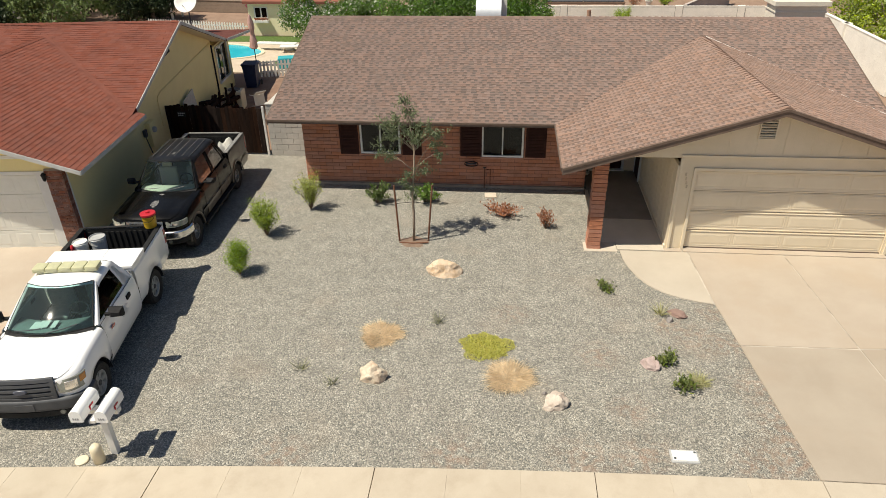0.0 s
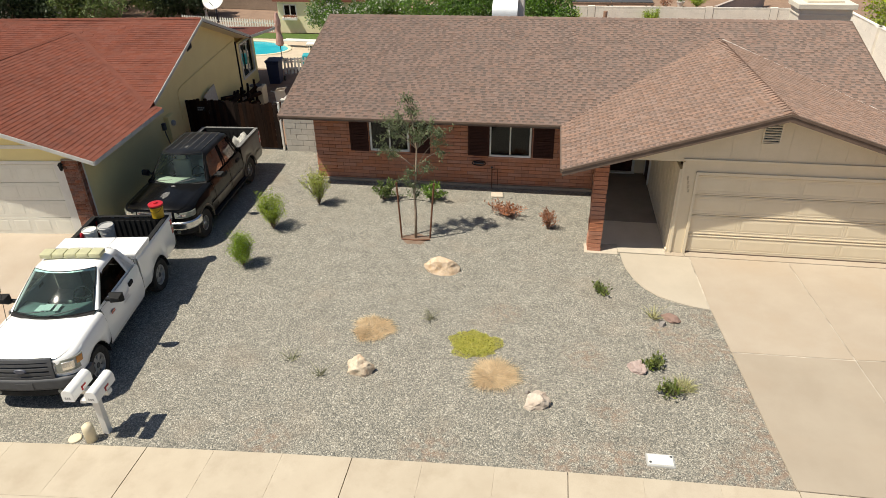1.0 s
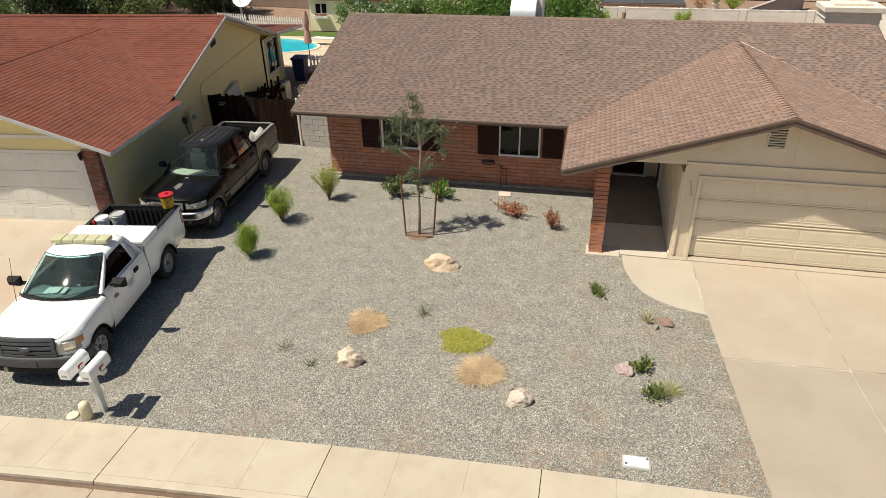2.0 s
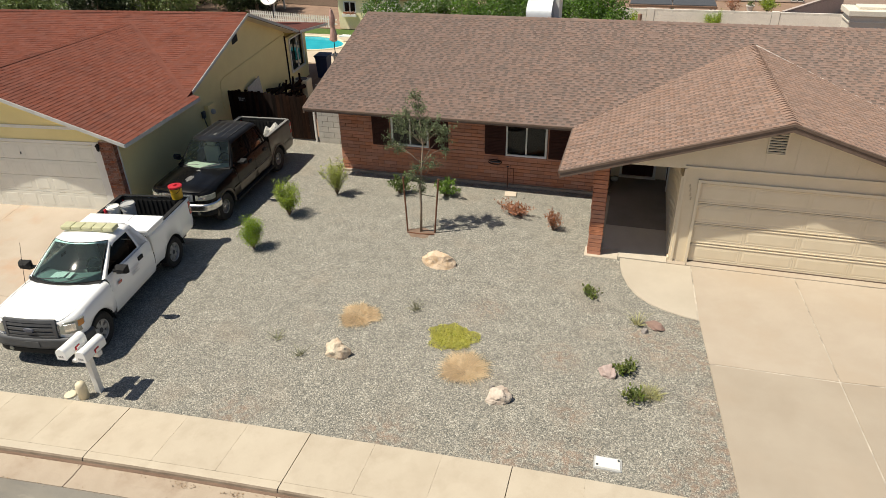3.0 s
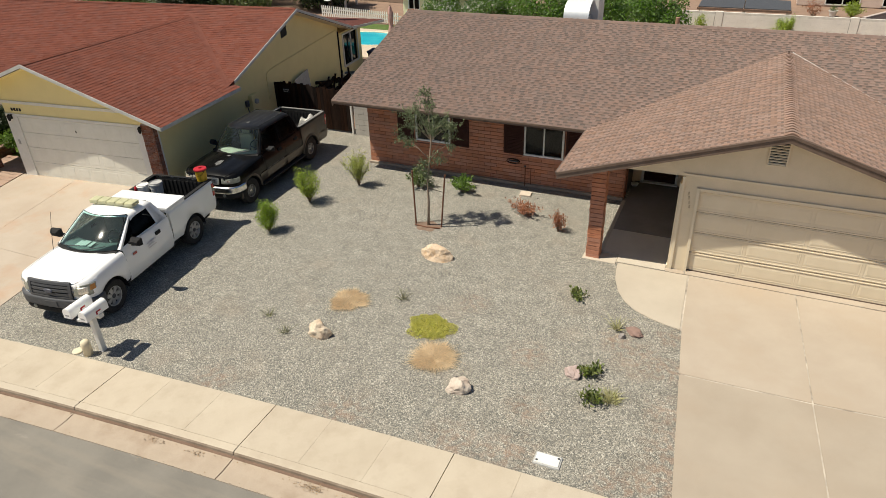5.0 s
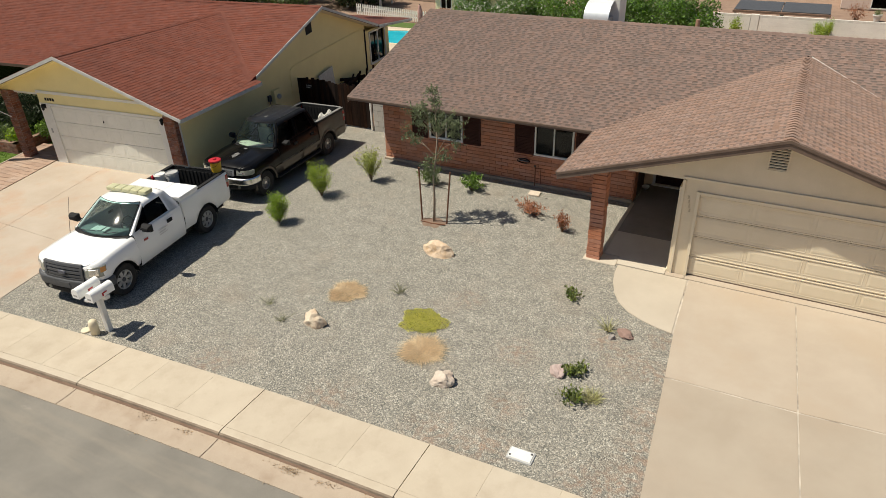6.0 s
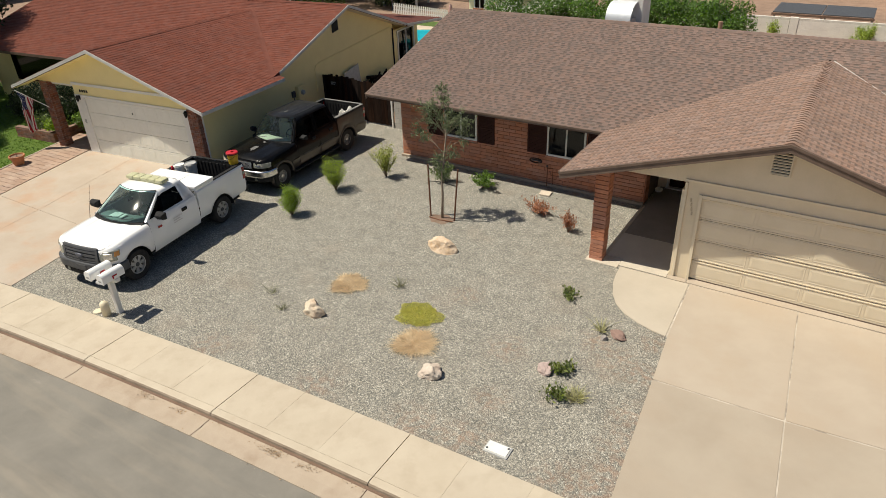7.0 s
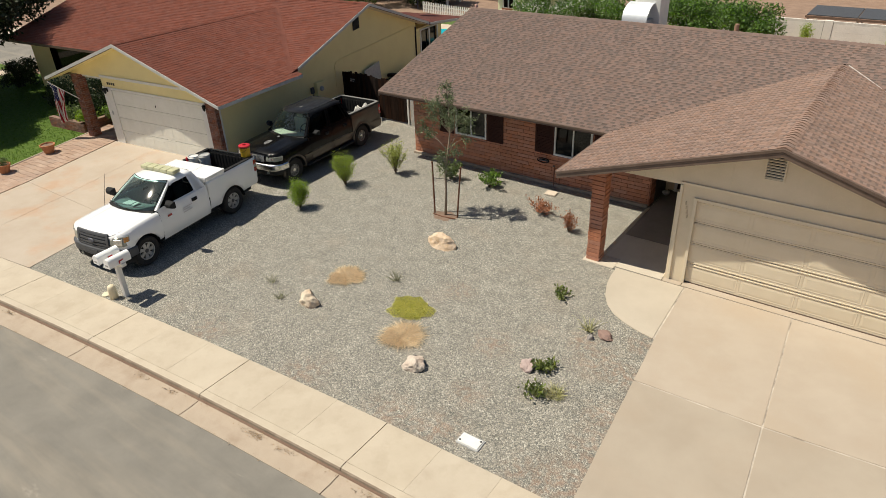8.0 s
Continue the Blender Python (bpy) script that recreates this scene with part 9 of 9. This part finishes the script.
for k in range(13):
    v0, v1 = k / 13, (k + 1) / 13
    u0 = 0.42 if k < 7 else 0.0
    bm = bmesh.new()
    grid(bm, [[cloth(u0 + (1 - u0) * i / 10, v) for v in (v0, (v0 + v1) / 2, v1)] for i in range(11)])
    part("stripe", bm, FRED if k % 2 == 0 else FWHITE, fl, smooth=True)
bm = bmesh.new()
grid(bm, [[cloth(0.42 * i / 6, 7 / 13 * j / 8) for j in range(9)] for i in range(7)])
part("canton", bm, FBLUE, fl, "dark blue corner", smooth=True)
for i in range(6):
    for j in range(7):
        bm = bmesh.new()
        c = cloth(0.42 * (i + 0.5) / 6, 7 / 13 * (j + 0.5) / 7) + Vector((0.0, -0.006, 0))
        ring = [bm.verts.new(c + Vector((0.022 * math.cos(a) * (1 if k % 2 else 0.45), -0.002, 0.022 * math.sin(a) * (1 if k % 2 else 0.45)))) for k, a in enumerate([2 * math.pi * q / 10 for q in range(10)])]
        bm.faces.new(ring)
        part("star", bm, FWHITE, fl)

# side street beyond the neighbour's lawn
bm = bmesh.new()
box(bm, -40.4, -30.6, -60, 120, -0.05, -0.01)
solo("side_road", bm, ASPHALT, "grey asphalt side street", "road", "structure")
for x0, x1, h in ((-30.6, -29.2, 0.03), (-42, -40.4, 0.03)):
    bm = bmesh.new()
    box(bm, x0, x1, -60, 120, -0.06, h)
    solo("side_pavement", bm, WALKWAY, "pale concrete side street pavement", "sidewalk", "structure")


def simple_house(label, x0, x1, y0, y1, h, rise, wall_m, roof_m, windows=(), overhang=0.45, along="x"):
    """A far house with walls, gable roof, windows with panes."""
    hs = thing("house", label, "house", ((x0 + x1) / 2, (y0 + y1) / 2, 0), world_parts=True)
    bm = bmesh.new()
    wall_cells(bm, x0, x1, 0, h, [(a, b, c, d) for a, b, c, d in windows], y0, y0 + 0.15)
    part("wall", bm, wall_m, hs)
    walls(hs, wall_m, "", [(x0, x0 + 0.15, y0 + 0.15, y1, 0, h), (x1 - 0.15, x1, y0 + 0.15, y1, 0, h), (x0 + 0.15, x1 - 0.15, y1 - 0.15, y1, 0, h)])
    for a, b, c, d in windows:
        bm = bmesh.new()
        for p, q, r, s in ((a, a + 0.06, c, d), (b - 0.06, b, c, d), (a, b, c, c + 0.06), (a, b, d - 0.06, d), ((a + b) / 2 - 0.03, (a + b) / 2 + 0.03, c, d)):
            box(bm, p, q, y0 - 0.03, y0 + 0.05, r, s)
        w = part("window", bm, WHITE, hs, "white-framed window")
        bm = bmesh.new()
        box(bm, a + 0.06, b - 0.06, y0 + 0.03, y0 + 0.04, c + 0.06, d - 0.06)
        part("pane", bm, DARKGLASS, w)
    ym = (y0 + y1) / 2
    o = overhang
    zr = h + rise * (ym - y0)
    bm = bmesh.new()
    for ya, yb in ((y0 - o, ym), (y1 + o, ym)):
        deck(bm, [(x0 - o, ya, h - rise * o + 0.12), (x1 + o, ya, h - rise * o + 0.12), (x1 + o, yb, zr + 0.12), (x0 - o, yb, zr + 0.12)], 0.14)
    part("roof", bm, roof_m, hs)
    for x in (x0 + 0.005, x1 - 0.155):
        bm = bmesh.new()
        prism(bm, [(x, y0, h), (x, y1, h), (x, ym, zr - 0.03)], (0.15, 0, 0))
        part("gable_wall", bm, wall_m, hs)
    return hs


FARRED = mat("far_red_roof", (0.27, 0.1, 0.068), (0.23, 0.085, 0.057), 2, 0.9, piece=0.05)
FARBROWN = mat("far_brown_roof", (0.22, 0.15, 0.12), (0.18, 0.13, 0.1), 2, 0.9)
PINKWALL = mat("pink_stucco", (0.66, 0.54, 0.46), (0.6, 0.48, 0.41), 2, 0.85)
TANWALL = mat("tan_stucco", (0.6, 0.5, 0.36), (0.55, 0.46, 0.33), 2, 0.85)
gh = simple_house("small pale yellow garden house with red roof", -12.9, -7.4, 30.95, 35.0, 1.85, 0.3, mat("pale_yellow_stucco", (0.86, 0.8, 0.55), (0.82, 0.76, 0.5), 2, 0.85), FARRED, [(-12.55, -11.75, 0.95, 1.6)], overhang=0.2)
bm = bmesh.new()
box(bm, -12.6, -11.7, 30.7, 30.93, 0.75, 0.9, 0.01)
wb = part("window_box", bm, WHITE, gh, "white window box with flowers")
gg = np.random.default_rng(4)
mesh_part("blossom", leaf_mesh("blossom", gg.uniform((-12.55, 30.72, 0.9), (-11.75, 30.9, 1.0), (220, 3)), 0.09, DEADLEAF, gg), wb)
simple_house("pale pink stucco house beyond the back wall", 9.3, 27, 44, 54, 2.6, 0.25, PINKWALL, FARBROWN, [(10.9, 12.9, 0.05, 2.2), (14.1, 14.9, 0.05, 2.05), (17.5, 19.0, 0.9, 2.0)])
simple_house("tan stucco house beyond the back wall", -8, 4.5, 49, 58, 2.6, 0.25, TANWALL, FARBROWN, [(-4, -2.6, 0.9, 2.0), (0.5, 2, 0.9, 2.1)])
simple_house("brown house beyond the far garden trees", -36, -22, 44, 54, 2.5, 0.25, TANWALL, FARBROWN, [(-33, -31.5, 0.9, 2.0), (-27, -25.5, 0.9, 2.0)])
simple_house("tan house across the side street", -66, -54, 20, 32, 2.6, 0.25, TANWALL, FARBROWN, [(-63, -61.5, 0.9, 2.0)])
simple_house("pale house across the street", -22, -8, -32, -22, 2.6, 0.28, CREAM, FARBROWN)
simple_house("tan house across the street", 0, 15, -32, -22, 2.6, 0.28, TANWALL, FARRED)
simple_house("pink house next door", 19.5, 31, 9.5, 20, 2.5, 0.3, PINKWALL, FARBROWN)
# dark flat patio cover on posts behind the back wall
pc = thing("patio_cover", "dark flat patio cover on slim posts", "patio cover", (6.8, 36.0, 0), world_parts=True)
for k in range(2):
    bm = bmesh.new()
    box(bm, 3.9 + 2.4 * k, 6.26 + 2.4 * k, 34.7, 37.6, 1.2, 1.27, 0.01)
    part("roof_panel", bm, GREYPLASTIC, pc)
bm = bmesh.new()
box(bm, 3.85, 8.7, 34.6, 34.7, 1.1, 1.22)
part("beam", bm, mat("brown_beam", (0.25, 0.15, 0.1), None, 5, 0.8), pc)
for x in (4.0, 6.3, 8.6):
    for y in (34.75, 37.5):
        bm = bmesh.new()
        box(bm, x - 0.05, x + 0.05, y - 0.05, y + 0.05, 0, 1.2)
        part("post", bm, TANTRIM, pc)
block_wall("wall_far", "low brown block wall beyond the side garden", (-30.0, 39.5), (-13.8, 37.5), 0.7, 45, 0, face=mat("brown_block", (0.3, 0.23, 0.18), (0.26, 0.2, 0.155), 2, 0.9), joint=mat("brown_mortar", (0.24, 0.185, 0.145), None, 4, 0.95))

# things seen over the back wall and in the far garden
pot((11.2, 40.6, 0), 0.24, "white garden pot with a small plant beyond the wall", 8, WHITE)
bush("shrub", "round yellow-green shrub beyond the back wall", (12.2, 40.4, 0), 0.85, 0.65, 2600, OLIVE2, 73, 0.1)
bush("shrub", "sparse reddish twiggy shrub beyond the back wall", (10.1, 39.6, 0), 1.2, 0.7, 500, DEADLEAF, 74, 0.1)
bush("shrub", "magenta flowering bougainvillea beside the garden house", (-14.6, 37.0, 0), 1.6, 0.9, 2600, leaf_mat("magenta_bract", (0.5, 0.03, 0.16), (0.4, 0.04, 0.14)), 75, 0.13)
pg = thing("pergola", "white slatted garden pergola on posts", "pergola", (-20.6, 35.2, 0), 8)
for x in (-1.3, 1.3):
    for y in (-1.0, 1.0):
        bm = bmesh.new()
        box(bm, x - 0.06, x + 0.06, y - 0.06, y + 0.06, 0, 1.95, 0.008)
        part("post", bm, WHITE, pg)
for y in (-1.0, 1.0):
    bm = bmesh.new()
    box(bm, -1.6, 1.6, y - 0.05, y + 0.05, 1.95, 2.1, 0.008)
    part("beam", bm, WHITE, pg)
for k in range(10):
    bm = bmesh.new()
    box(bm, -1.5 + 0.33 * k - 0.03, -1.5 + 0.33 * k + 0.03, -1.35, 1.35, 2.1, 2.2)
    part("slat", bm, WHITE, pg)
